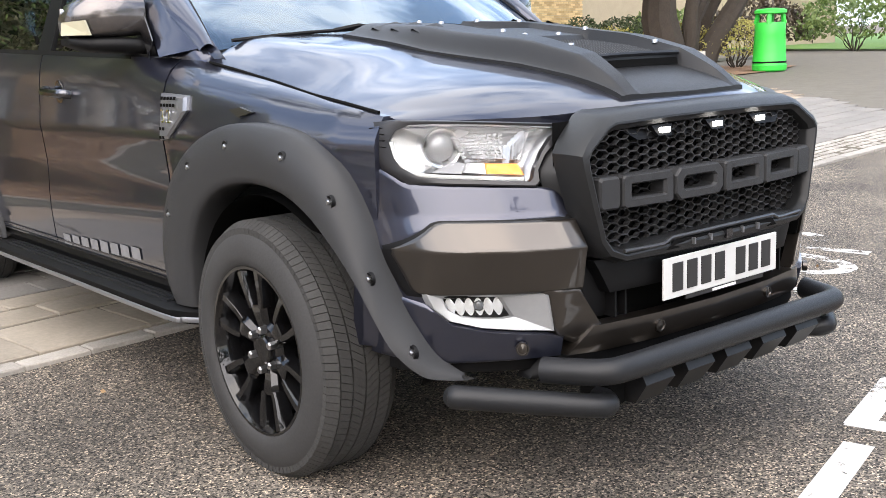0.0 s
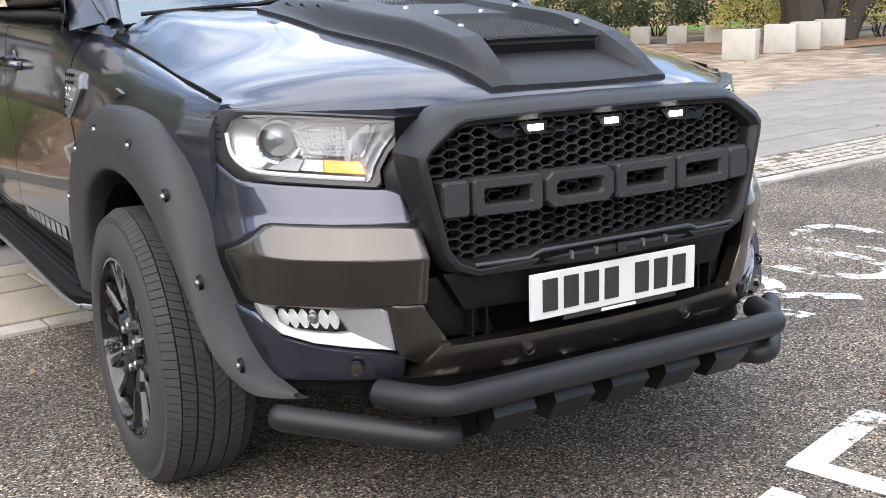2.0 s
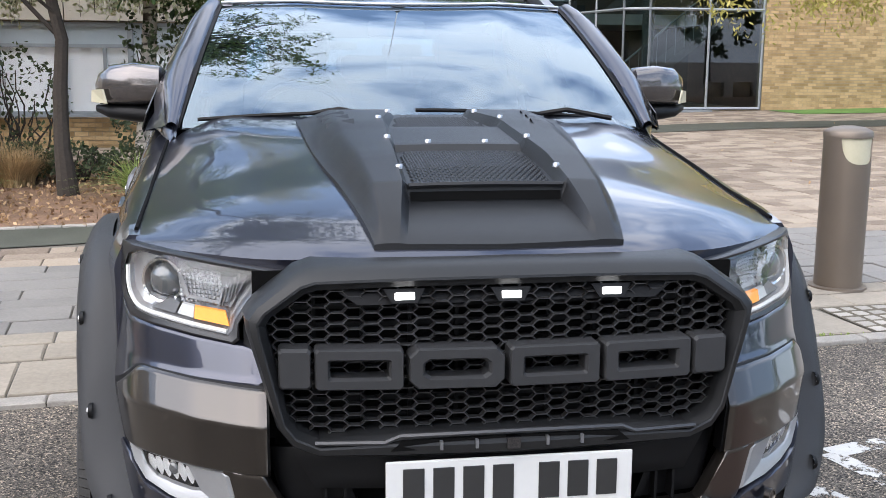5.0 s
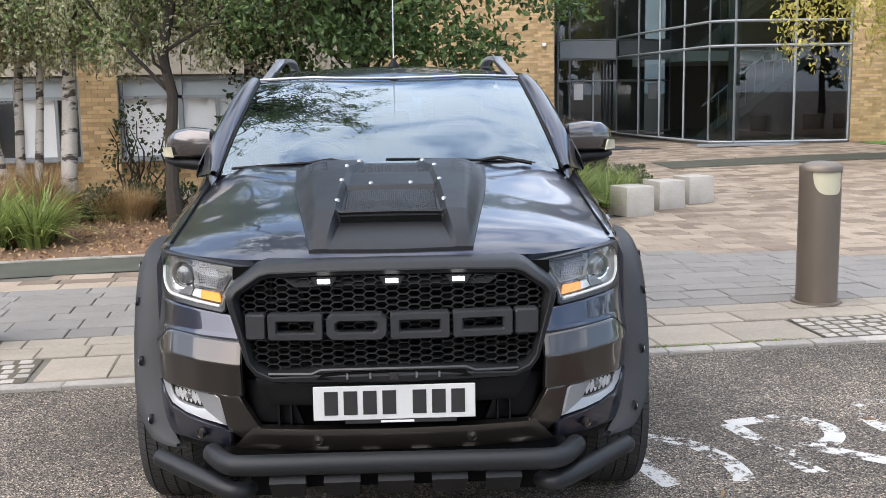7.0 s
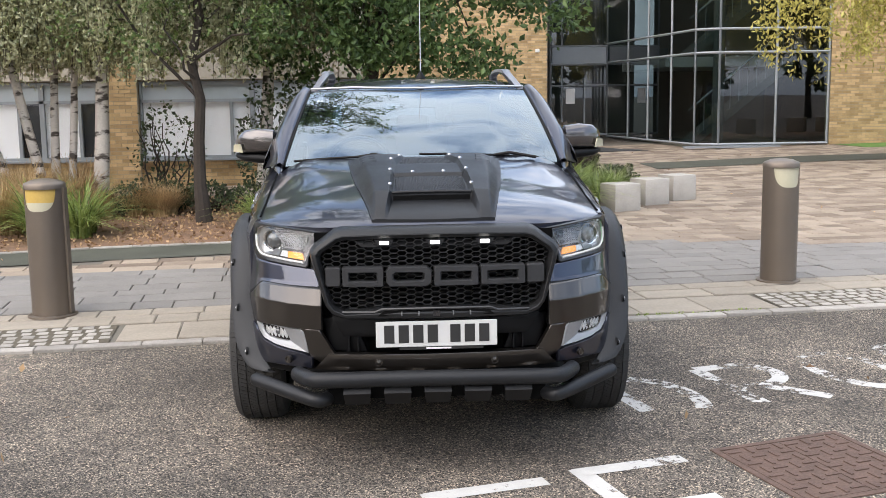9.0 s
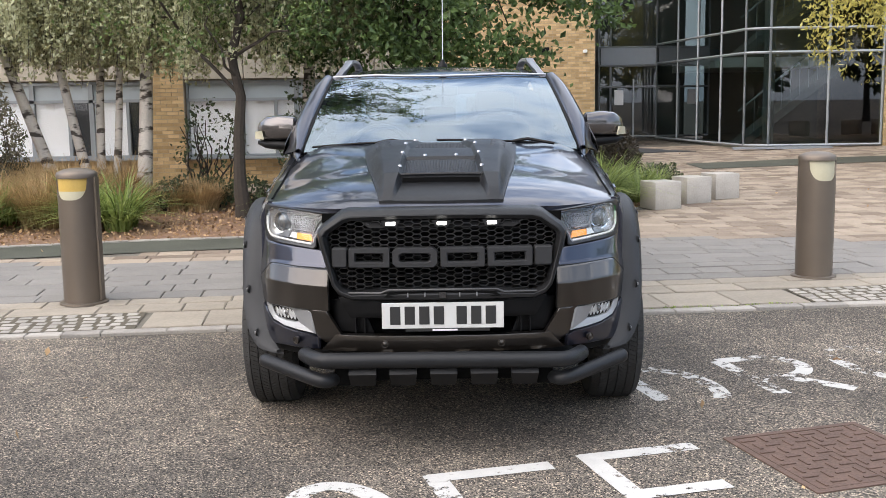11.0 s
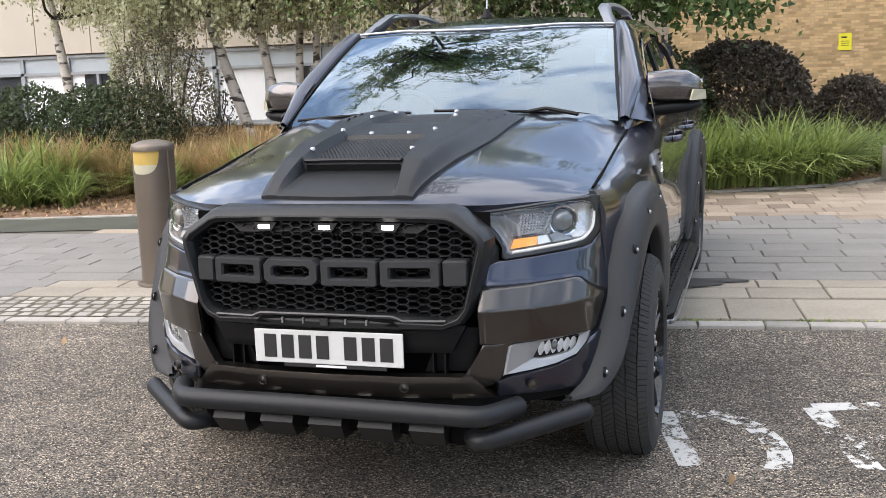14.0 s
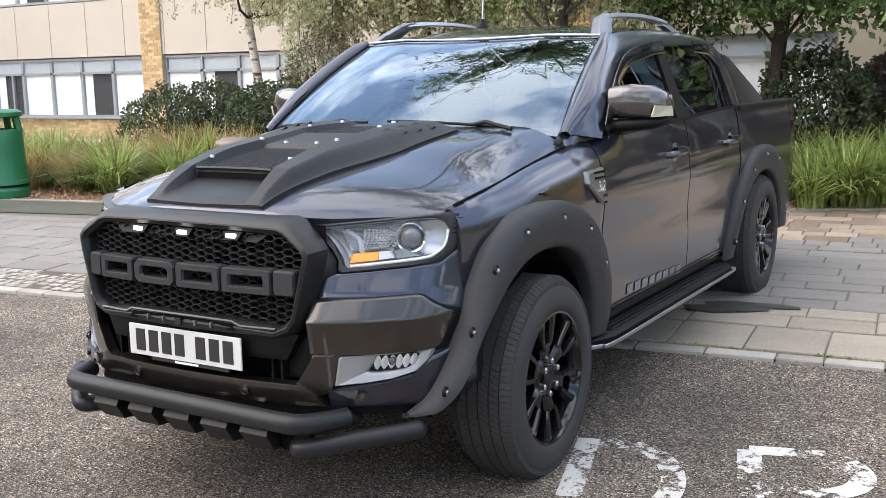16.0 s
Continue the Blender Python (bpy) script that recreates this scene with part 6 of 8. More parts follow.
# headlamps
for s in (-1, 1):
    hy = nose_y
    # black border, with the ribbed trim at the outer end
    B = [(0.428, 1.012), (0.52, 1.020), (0.60, 1.027), (0.68, 1.033), (0.75, 1.038), (0.795, 1.040), (0.818, 1.036), (0.830, 1.005), (0.830, 0.955), (0.820, 0.915), (0.797, 0.880),
         (0.74, 0.876), (0.65, 0.870), (0.56, 0.862), (0.548, 0.872), (0.549, 0.902), (0.526, 0.938), (0.484, 0.973)]
    O = [(0.460, 1.005), (0.52, 1.012), (0.60, 1.019), (0.68, 1.026), (0.74, 1.029), (0.778, 1.028), (0.800, 1.014), (0.811, 0.985), (0.809, 0.945), (0.803, 0.922), (0.782, 0.899),
         (0.74, 0.891), (0.65, 0.883), (0.572, 0.876), (0.563, 0.886), (0.556, 0.908), (0.532, 0.947), (0.502, 0.982)]
    cx, cz = 0.68, 0.955
    sc = lambda k: [(cx + (x - cx) * k, cz + (z - cz) * k) for x, z in O]
    lp = lambda pts, d: [(s * x, hy(x, z) + d, z) for x, z in pts]
    bm = bmesh.new()
    loft(bm, [lp(B, 0.06), lp(B, 0.002), lp([((a + c * 2) / 3, (b + d * 2) / 3) for (a, b), (c, d) in zip(O, B)], -0.003), lp(O, 0.0), lp(O, 0.012), lp(sc(0.985), 0.014)])
    lamp = part("headlamp", bm, M["trim"], truck, "clear headlamp with projector, daylight strip and amber indicator", smooth=True, angle=30)
    bm = bmesh.new()
    for k in range(4):
        z = 1.022 - 0.016 * k
        loft(bm, [lp([(0.816, z), (0.829, z)], d) for d in (0.0, -0.006)] + [lp([(0.816, z - 0.004), (0.829, z - 0.004)], 0.0)], closed=False)
    part("trim_rib", bm, M["black"], lamp)
    # bowl: bright surround that steps back to the shell
    bm = bmesh.new()
    loft(bm, [lp(sc(0.992), 0.012), lp(sc(0.955), 0.016), lp(sc(0.935), 0.030)])
    part("lamp_rim", bm, M["grey_silver"], lamp, "chrome line round the bowl", smooth=True, angle=30)
    bm = bmesh.new()
    rows = loft(bm, [lp(sc(0.935), 0.030), lp(sc(0.86), 0.060), lp(sc(0.5), 0.090), lp(sc(0.1), 0.095)])
    bm.faces.new(rows[-1])
    part("lamp_back", bm, M["bowl"], lamp, "bright lamp bowl", smooth=True)
    # projector in its round bezel, well towards the outer end
    c = Vector((s * 0.715, hy(0.715, 0.966) + 0.040, 0.966))
    turn = Matrix.Translation(c) @ pose(0, 0, 0, 0, 0, s * 24)
    bm = bmesh.new()
    lathe(bm, [(0.050, 0.054), (0.004, 0.053), (-0.010, 0.050), (-0.008, 0.045), (0.006, 0.041), (0.010, 0.038)], 30, axis="y")
    ob = part("projector_ring", bm, M["chrome"], lamp, "chrome projector ring", smooth=True, angle=40)
    ob.matrix_basis = turn
    bm = bmesh.new()
    lathe(bm, [(0.014, 0.040), (0.000, 0.037), (-0.012, 0.027), (-0.018, 0.014), (-0.019, 0.0005)], 22, axis="y")
    ob = part("projector_lens", bm, M["bullseye"], lamp, "grey glass bull's-eye lens", smooth=True)
    ob.matrix_basis = turn
    # main-beam bowl and its facets
    bm = bmesh.new()
    for k in range(11):
        for m in range(8):
            x, z = 0.580 + k * 0.0088 + 0.0012 * m, 0.926 + m * 0.0088
            d = 0.066 - 0.016 * ((k / 2 - 2.5) ** 2 + (m / 2 - 1.75) ** 2) / 6
            q = [bm.verts.new((s * xx, hy(xx, zz) + d, zz)) for xx, zz in ((x, z), (x + 0.0084, z), (x + 0.0084, z + 0.0084), (x, z + 0.0084))]
            t = bm.verts.new((s * (x + 0.0042), hy(x, z) + d - 0.0026, z + 0.0042))
            for i in range(4):
                bm.faces.new((q[i], q[(i + 1) % 4], t))
    part("beam_facets", bm, M["bowl"], lamp, "faceted chrome reflector")
    bm = bmesh.new()
    for k in range(5):
        x = 0.545 + k * 0.009
        z = 1.000 - 0.6 * k * 0.014
        loft(bm, [lp([(x, z), (x + 0.012, z - 0.045)], d) for d in (0.045, 0.028)] + [lp([(x + 0.006, z), (x + 0.017, z - 0.045)], 0.045)], closed=False)
    loft(bm, [lp([(0.562, 0.925), (0.668, 0.935), (0.690, 0.990), (0.662, 1.010), (0.520, 1.000)], 0.070), lp([(0.566, 0.929), (0.664, 0.938), (0.684, 0.988), (0.658, 1.005), (0.530, 0.998)], 0.034), lp([(0.575, 0.934), (0.658, 0.942), (0.676, 0.986), (0.654, 1.000), (0.545, 0.994)], 0.048)])
    part("beam_frame", bm, M["bowl"], lamp, "chrome frame of the main beam", smooth=True, angle=20)
    bm = bmesh.new()
    loft(bm, [lp([(0.745, 0.905), (0.690, 0.900), (0.678, 0.925), (0.700, 0.932)], d) for d in (0.07, 0.034)], ends=True)
    part("lower_bridge", bm, M["grey_silver"], lamp)
    # daylight strip along the foot and round the outer end
    D = [(0.575, 0.882), (0.65, 0.889), (0.74, 0.897), (0.778, 0.905), (0.797, 0.927), (0.803, 0.950), (0.804, 0.985)]
    bm = bmesh.new()
    tube(bm, [(s * q.x, hy(q.x, q.y) + 0.016, q.y) for q in smooth_path([(a, b, 0) for a, b in D], 4)], 0.0050, 6)
    part("daylight_strip", bm, M["drl"], lamp, "lit white daylight strip")
    # amber indicator
    bm = bmesh.new()
    loft(bm, [lp([(0.570, 0.892), (0.646, 0.899), (0.644, 0.924), (0.578, 0.920)], d) for d in (0.040, 0.022)], ends=True)
    part("indicator", bm, M["amber"], lamp, "amber indicator")
    bm = bmesh.new()
    loft(bm, [lp([(0.648, 0.899), (0.684, 0.903), (0.672, 0.926), (0.646, 0.924)], d) for d in (0.044, 0.026)], ends=True)
    part("indicator_end", bm, M["flute"], lamp, "clear end of the indicator")
    bm = bmesh.new()
    rows = loft(bm, [lp(sc(1.0), 0.001), lp(sc(0.6), -0.003), lp(sc(0.15), -0.004)])
    bm.faces.new(rows[-1])
    g = part("lamp_glass", bm, M["lens"], lamp, "clear lamp glass", smooth=True)
    g.visible_shadow = False
    # filler between the lamp and the grille
    bm = bmesh.new()
    loft(bm, [[(s * x, y, z) for x, y, z in ((0.44, 0.150, 1.018), (0.47, 0.150, 0.985), (0.515, 0.158, 0.94), (0.54, 0.16, 0.90), (0.54, 0.15, 0.862), (0.50, 0.11, 0.78))],
              [(s * x, y, z) for x, y, z in ((0.41, 0.10, 1.03), (0.44, 0.08, 0.985), (0.47, 0.07, 0.94), (0.49, 0.07, 0.90), (0.48, 0.06, 0.862), (0.44, 0.06, 0.78))]], closed=False)
    part("lamp_filler", bm, M["surround"], lamp, "black edge beside the grille", smooth=True)

# bull bar
bar = None
bm = bmesh.new()
up = smooth_path([(-0.605, 0.095, 0.404), (-0.580, 0.040, 0.406), (-0.53, -0.038, 0.409), (-0.46, -0.062, 0.411), (-0.2, -0.070, 0.413), (0.2, -0.070, 0.410), (0.46, -0.062, 0.405), (0.53, -0.038, 0.402), (0.580, 0.040, 0.399), (0.605, 0.095, 0.397)], 6)
tube(bm, up, 0.034, 18)
bar = part("bull_bar", bm, M["matte"], truck, "matte black tubular bull bar", smooth=True, angle=50)
for s in (-1, 1):
    bm = bmesh.new()
    tube(bm, smooth_path([(s * 0.800, 0.215, 0.352), (s * 0.785, 0.195, 0.351), (s * 0.65, 0.075, 0.333), (s * 0.545, -0.015, 0.320), (s * 0.50, -0.026, 0.315), (s * 0.465, 0.03, 0.312)], 6), 0.031, 16)
    part("lower_tube", bm, M["matte"], bar, smooth=True, angle=50)
    part("bracket", boxed(min(s * 0.40, s * 0.47), max(s * 0.40, s * 0.47), 0.0, 0.10, 0.285, 0.375, bevel=0.008), M["dark"], bar)
for x in (-0.345, -0.172, 0.0, 0.172, 0.345):
    bm = bmesh.new()
    loft(bm, [[(x + sx * w, y, z) for sx in (-1, 1)] for w, y, z in ((0.056, -0.050, 0.388), (0.058, -0.072, 0.350), (0.052, -0.030, 0.292), (0.050, 0.14, 0.280), (0.054, 0.14, 0.39))], closed=False)
    bm.faces.new([v for v in bm.verts if v.co.x < x])
    bm.faces.new([v for v in bm.verts if v.co.x > x])
    part("skid_block", bm, M["grille"], bar, "angular black skid block")
part("skid_plate", boxed(-0.40, 0.40, 0.02, 0.16, 0.305, 0.39), M["dark"], bar)

# bonnet scoop
SO = lambda y: ip(y, (0.09, 0.30, 0.6, 0.9, 1.2), (0.268, 0.300, 0.345, 0.380, 0.402))


def scoop_inner(y):
    return ip(y, (0.10, 0.28, 0.30, 0.64, 0.96, 1.15), (0.215, 0.190, 0.190, 0.180, 0.165, 0.125))


def scoop_h(x, y):
    a, o = abs(x), SO(y)
    h = 0.010
    inner = scoop_inner(y)
    crest = ip(y, (0.10, 0.16, 0.28, 0.5, 0.9, 1.2), (0.002, 0.022, 0.050, 0.058, 0.050, 0.030))
    if a > inner:
        k = min(1, (o - a) / max(0.02, (o - inner) * 0.42))
        h += crest * (k * k * (3 - 2 * k))
    else:
        k = min(1, (inner - a) / 0.016)
        if y < 0.285:
            h += crest * (1 - k) + 0.0
        elif y < 0.30:
            h += crest * (1 - k) + 0.034 * k
        else:
            floor = ip(y, (0.30, 0.34, 0.64, 0.655, 0.89, 0.905, 1.2), (0.034, 0.024, 0.020, 0.036, 0.034, 0.018, 0.014))
            h += crest * (1 - k) + floor * k
    return h


bm = bmesh.new()
SY = list(np.linspace(0.092, 0.26, 14)) + [0.272, 0.281, 0.2855, 0.300, 0.305] + list(np.linspace(0.32, 0.63, 18)) + [0.641, 0.654, 0.66] + list(np.linspace(0.68, 0.88, 9)) + [0.891, 0.904] + list(np.linspace(0.92, 1.20, 14))


def scoop_at(u, v):
    y = SY[min(len(SY) - 1, round(v * (len(SY) - 1)))]
    k = 2 * u - 1
    # columns follow the foot and the head of the inner walls
    w = min(scoop_inner(y), SO(y) - 0.01)
    x = math.copysign(ip(abs(k), (0, 24 / 55, 27 / 55, 1), (0, w - 0.016, w, SO(y))), k)
    yy = y + 0.05 * (x / 0.27) ** 2 * max(0, 1 - (y - 0.09) / 0.2) * 0.5
    return (x, yy, hood_z(x, yy) + scoop_h(x, y))


grid(bm, scoop_at, 110, len(SY) - 1)
skirt(bm, lambda c: (0, 0, -0.022))
scoop = part("bonnet_scoop", bm, M["matte"], truck, "matte black bonnet scoop with mesh panels and bolts", smooth=True, angle=24)
# slot under the scoop's lip: a near-black sheet for its shade
bm = bmesh.new()
grid(bm, lambda u, v: ((2 * u - 1) * 0.172, 0.278 + 0.004 * v, hood_z(0, 0.28) + 0.0115 + 0.020 * v - 0.02 * ((2 * u - 1) * 0.172) ** 2), 12, 1)
part("scoop_slot", bm, M["dark"], scoop, "dark slot")
bm = bmesh.new()
tube(bm, [(k * 0.0176, 0.282, hood_z(0.0176 * k, 0.285) + 0.046) for k in range(-10, 11)], 0.007, 6)
part("scoop_lip", bm, M["matte"], scoop, smooth=True)
# woven texture panels: small raised diamonds
for y0, y1, w0, w1 in ((0.335, 0.632, 0.168, 0.158), (0.912, 1.14, 0.145, 0.112)):
    bm = bmesh.new()
    ny = int((y1 - y0) / 0.0125)
    for j in range(ny):
        y = y0 + (y1 - y0) * j / ny
        w = w0 + (w1 - w0) * j / ny
        nx = int(w / 0.0145)
        for i in range(-nx, nx):
            x = (i + (0.5 if j % 2 else 0)) * 0.0145 + 0.0036
            base = hood_z(x, y) + scoop_h(x, y)
            p = [bm.verts.new((x + a, y + b, base + 0.0006)) for a, b in ((-0.0070, 0), (0, -0.0105), (0.0070, 0), (0, 0.0105))]
            t = bm.verts.new((x, y + 0.003, base + 0.0065))
            for m in range(4):
                bm.faces.new((p[m], p[(m + 1) % 4], t))
    part("scoop_mesh", bm, M["matte"], scoop, "woven-textured black panel")
for x, y in ((0.075, 0.676), (0.186, 0.375), (0.183, 0.66), (0.176, 0.96), (0.132, 1.13)):
    for s in (-1, 1):
        bm = bmesh.new()
        lathe(bm, [(-0.006, 0.0095), (0.002, 0.009), (0.0045, 0.007), (0.005, 0.0005)], 14, axis="z")
        ob = part("bolt", bm, M["steel"], scoop, "bright steel bolt", smooth=True)
        ob.location = (s * x, y, hood_z(x, y) + scoop_h(x, y) + 0.003)
for s in (-1, 1):
    for k in range(3):
        y = 0.86 + k * 0.095
        x = SO(y) - 0.125
        bm = bmesh.new()
        z = lambda xx, yy: hood_z(xx, yy) + scoop_h(xx, yy)
        loft(bm, [[(s * xx, yy, z(xx, yy) + 0.001), (s * xx, yy + 0.035, z(xx, yy + 0.035) - 0.004 + 0.012), (s * xx, yy + 0.045, z(xx, yy + 0.045) + 0.001)] for xx, yy in ((x, y), (x + 0.075, y + 0.03))], closed=False, ends=False)
        part("scoop_gill", bm, M["matte"], scoop, "small raised gill")

# mirrors
for s in (-1, 1):
    bm = bmesh.new()
    sec = []
    for x, y0, y1, z0, z1 in ((0.838, 1.735, 1.835, 1.303, 1.418), (0.852, 1.710, 1.845, 1.296, 1.434), (0.94, 1.715, 1.870, 1.294, 1.444), (1.02, 1.755, 1.895, 1.294, 1.436), (1.066, 1.800, 1.905, 1.298, 1.406), (1.082, 1.835, 1.905, 1.308, 1.372)):
        ym, zm, ry, rz = (y0 + y1) / 2, (z0 + z1) / 2, (y1 - y0) / 2, (z1 - z0) / 2
        ring = []
        for k in range(16):
            a = 2 * math.pi * k / 16
            ca, sa = math.cos(a), math.sin(a)
            ring.append((s * x, ym + ry * math.copysign(abs(ca) ** 0.6, ca), zm + rz * math.copysign(abs(sa) ** 0.6, sa)))
        sec.append(ring)
    loft(bm, sec, ends=True)
    mir = part("door_mirror", bm, M["mirror_cap"], truck, "glossy grey-bronze door mirror with black foot", smooth=True, angle=50)
    bm = bmesh.new()
    sec = []
    for x, y0, y1, z0, z1 in ((0.80, 1.68, 1.80, 1.225, 1.262), (0.852, 1.705, 1.84, 1.232, 1.290), (0.94, 1.715, 1.870, 1.240, 1.296), (1.03, 1.765, 1.895, 1.250, 1.296), (1.08, 1.82, 1.905, 1.272, 1.296)):
        ym, zm, ry, rz = (y0 + y1) / 2, (z0 + z1) / 2, (y1 - y0) / 2, (z1 - z0) / 2
        sec.append([(s * x, ym + ry * math.copysign(abs(math.cos(a)) ** 0.6, math.cos(a)), zm + rz * math.copysign(abs(math.sin(a)) ** 0.6, math.sin(a))) for a in np.linspace(0, 2 * math.pi, 15)[:-1]])
    loft(bm, sec, ends=True)
    part("mirror_foot", bm, M["black"], mir, "matte black mirror arm", smooth=True, angle=50)
    bm = bmesh.new()
    loft(bm, [[(s * (1.030 + d), 1.752 + 0.006 * k - 0.5 * d, 1.303), (s * (1.042 + d), 1.760 - 0.5 * d, 1.352), (s * (1.092 + d * 0.4), 1.840, 1.348), (s * (1.096 + d * 0.4), 1.845, 1.306)] for k, d in ((0, 0.0), (1, 0.008))], ends=True)
    part("mirror_lamp", bm, M["frost"], mir, "white indicator lens")
    part("mirror_glass", boxed(min(s * 0.885, s * 1.08), max(s * 0.885, s * 1.08), 1.880, 1.888, 1.305, 1.395), M["chrome"], mir, "mirror glass")

# side steps
for s in (-1, 1):
    X = lambda a: s * a
    bm = bmesh.new()
    loft(bm, [[(X(0.82), y, 0.408), (X(o - 0.02), y, 0.415), (X(o), y, 0.405), (X(o - 0.01), y, 0.362), (X(0.82), y, 0.350)] for y, o in ((1.28, 0.89), (1.36, 0.955), (1.46, 0.990), (3.24, 0.990), (3.34, 0.95), (3.40, 0.90))], ends=True)
    step = part("side_step", bm, M["black"], truck, "black ribbed side step with silver edge", smooth=True, angle=40)
    bm = bmesh.new()
    for k in range(5):
        x0 = 0.848 + k * 0.024
        box(bm, min(X(x0), X(x0 + 0.013)), max(X(x0), X(x0 + 0.013)), 1.52, 3.20, 0.411, 0.421)
    for k in range(18):
        y = 1.52 + k * 0.09
        box(bm, min(X(0.848), X(0.955)), max(X(0.848), X(0.955)), y, y + 0.012, 0.411, 0.417)
    part("step_ribs", bm, M["matte"], step, "black ribs")
    bm = bmesh.new()
    tube(bm, smooth_path([(X(0.90), 1.29, 0.378), (X(0.965), 1.37, 0.380), (X(0.998), 1.48, 0.382), (X(0.998), 2.3, 0.382), (X(0.998), 3.23, 0.382), (X(0.96), 3.33, 0.380)], 5), 0.006, 8, flat=1.6)
    part("step_edge", bm, M["grey_silver"], step, "silver edge strip", smooth=True)

# aerial
bm = bmesh.new()
lathe(bm, [(0.0, 0.032), (0.012, 0.028), (0.030, 0.015), (0.045, 0.009)], 14, axis="z")
aer = part("aerial", bm, M["black"], truck, "black roof aerial", smooth=True)
aer.location = (0.02, 2.12, 1.722)
bm = bmesh.new()
tube(bm, [(0, 0, 0.04), (0.002, 0.03, 0.30), (0.004, 0.075, 0.62)], [0.0035, 0.0028, 0.002], 6)
part("aerial_rod", bm, M["silver"], aer, "thin rod")


# ---- wheels ----
def wheel(front, side):
    ay, az = AXLES[0] if front else AXLES[1]
    hub = new("wheel")
    hub.parent = truck
    tagged(hub, "black six-spoke alloy wheel with road tyre")
    W = 0.1325
    bm = bmesh.new()
    lathe(bm, [(-W + 0.02, 0.249), (-W + 0.004, 0.262), (-W, 0.285), (-W + 0.004, 0.32), (-W + 0.018, 0.352), (-W + 0.035, 0.368), (-0.05, 0.374), (0.0, 0.375), (0.05, 0.374),
               (W - 0.035, 0.368), (W - 0.018, 0.352), (W - 0.004, 0.32), (W, 0.285), (W - 0.004, 0.263), (W - 0.012, 0.253), (W - 0.02, 0.249)], 72)
    tyre = part("tyre", bm, M["rubber"], hub, "black rubber tyre", smooth=True, angle=50)
    # tread blocks
    bm = bmesh.new()
    n = 104
    for k in range(n):
        a0 = 2 * math.pi * k / n
        for x0, x1, sk, hh in ((-0.117, -0.086, 0.15, -0.010), (-0.082, -0.046, 0.6, 0.0), (-0.041, -0.003, 1.1, 0.0015), (0.003, 0.041, -1.1, 0.0015), (0.046, 0.082, -0.6, 0.0), (0.086, 0.117, -0.15, -0.010)):
            vs = []
            for r in (0.366, 0.3852 + 0.0):
                for (x, da) in ((x0, 0.045), (x1, 0.045), (x1, 0.955), (x0, 0.955)):
                    edge = 0.021 if abs(x) > 0.11 else 0.0
                    a = a0 + (da - sk * (x - x0) / (x1 - x0)) * 2 * math.pi / n
                    rr = r - (edge if r > 0.37 else edge * 1.4)
                    vs.append(bm.verts.new((x, rr * math.cos(a), rr * math.sin(a))))
            for f in ((4, 5, 6, 7), (0, 1, 5, 4), (1, 2, 6, 5), (2, 3, 7, 6), (3, 0, 4, 7)):
                bm.faces.new([vs[i] for i in f])
    part("tread", bm, M["tread"], tyre, "worn tread blocks")
    # rim: barrel and lip
    bm = bmesh.new()
    lathe(bm, [(0.112, 0.243), (0.122, 0.240), (0.122, 0.232), (0.108, 0.226), (0.05, 0.212), (-0.06, 0.206), (-0.10, 0.232)], 64)
    rim = part("rim", bm, M["rim"], hub, "gloss black rim", smooth=True, angle=40)
    rim.scale = (1.0, 1.055, 1.055)
    # near-black disc: the shade behind the spokes is put into its colour
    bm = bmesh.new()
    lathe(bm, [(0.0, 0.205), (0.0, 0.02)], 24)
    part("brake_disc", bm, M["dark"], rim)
    # six forked spokes
    for k in range(6):
        a = 2 * math.pi * k / 6 + 0.26
        bm = bmesh.new()
        sec = lambda r, t0, t1, x: [(x - 0.042, r, t0), (x - 0.012, r, t0), (x + 0.003, r, t0 + (t1 - t0) * 0.22), (x + 0.003, r, t0 + (t1 - t0) * 0.78), (x - 0.012, r, t1), (x - 0.042, r, t1)]
        loft(bm, [sec(r, -h, h, x) for r, h, x in ((0.045, 0.020, 0.084), (0.085, 0.030, 0.092), (0.120, 0.038, 0.098), (0.128, 0.040, 0.096))], ends=True)
        for sg in (-1, 1):
            loft(bm, [sec(r, sg * (o - h), sg * (o + h), x) for r, o, h, x in ((0.118, 0.025, 0.0135, 0.099), (0.15, 0.035, 0.0145, 0.102), (0.195, 0.043, 0.016, 0.107), (0.233, 0.048, 0.020, 0.110))], ends=True)
        sp = part("spoke", bm, M["rim"], rim, smooth=True, angle=25)
        sp.matrix_basis = Matrix.Rotation(a, 4, "X")
    bm = bmesh.new()
    lathe(bm, [(0.03, 0.085), (0.075, 0.080), (0.088, 0.066), (0.088, 0.042), (0.096, 0.040), (0.100, 0.034), (0.099, 0.0005)], 30)
    part("hub_cap", bm, M["rim"], rim, "gloss black centre cap", smooth=True, angle=35)
    for k in range(6):
        a = 2 * math.pi * k / 6
        bm = bmesh.new()
        lathe(bm, [(0.080, 0.0125), (0.108, 0.0115), (0.112, 0.008), (0.112, 0.0005)], 6)
        nut = part("wheel_nut", bm, M["steel"], rim, "steel wheel nut")
        nut.location = (0, 0.059 * math.cos(a), 0.059 * math.sin(a))
    hub.matrix_basis = pose((0.848 if front else 0.828) * side, ay, az, 0, 0, 0 if side > 0 else 180) @ pose(0, 0, 0, 23 if front else 51)
    return hub


for f in (True, False):
    for s in (-1, 1):
        wheel(f, s)

# ---- plants ----
def planted(name, label, category, at, group=""):
    x, y = plan(*at)
    t = thing(name, label, category, (x, y, rise(x, y) + 0.02), group=group)
    t.scale = (PLAN, PLAN, PLAN)
    return t


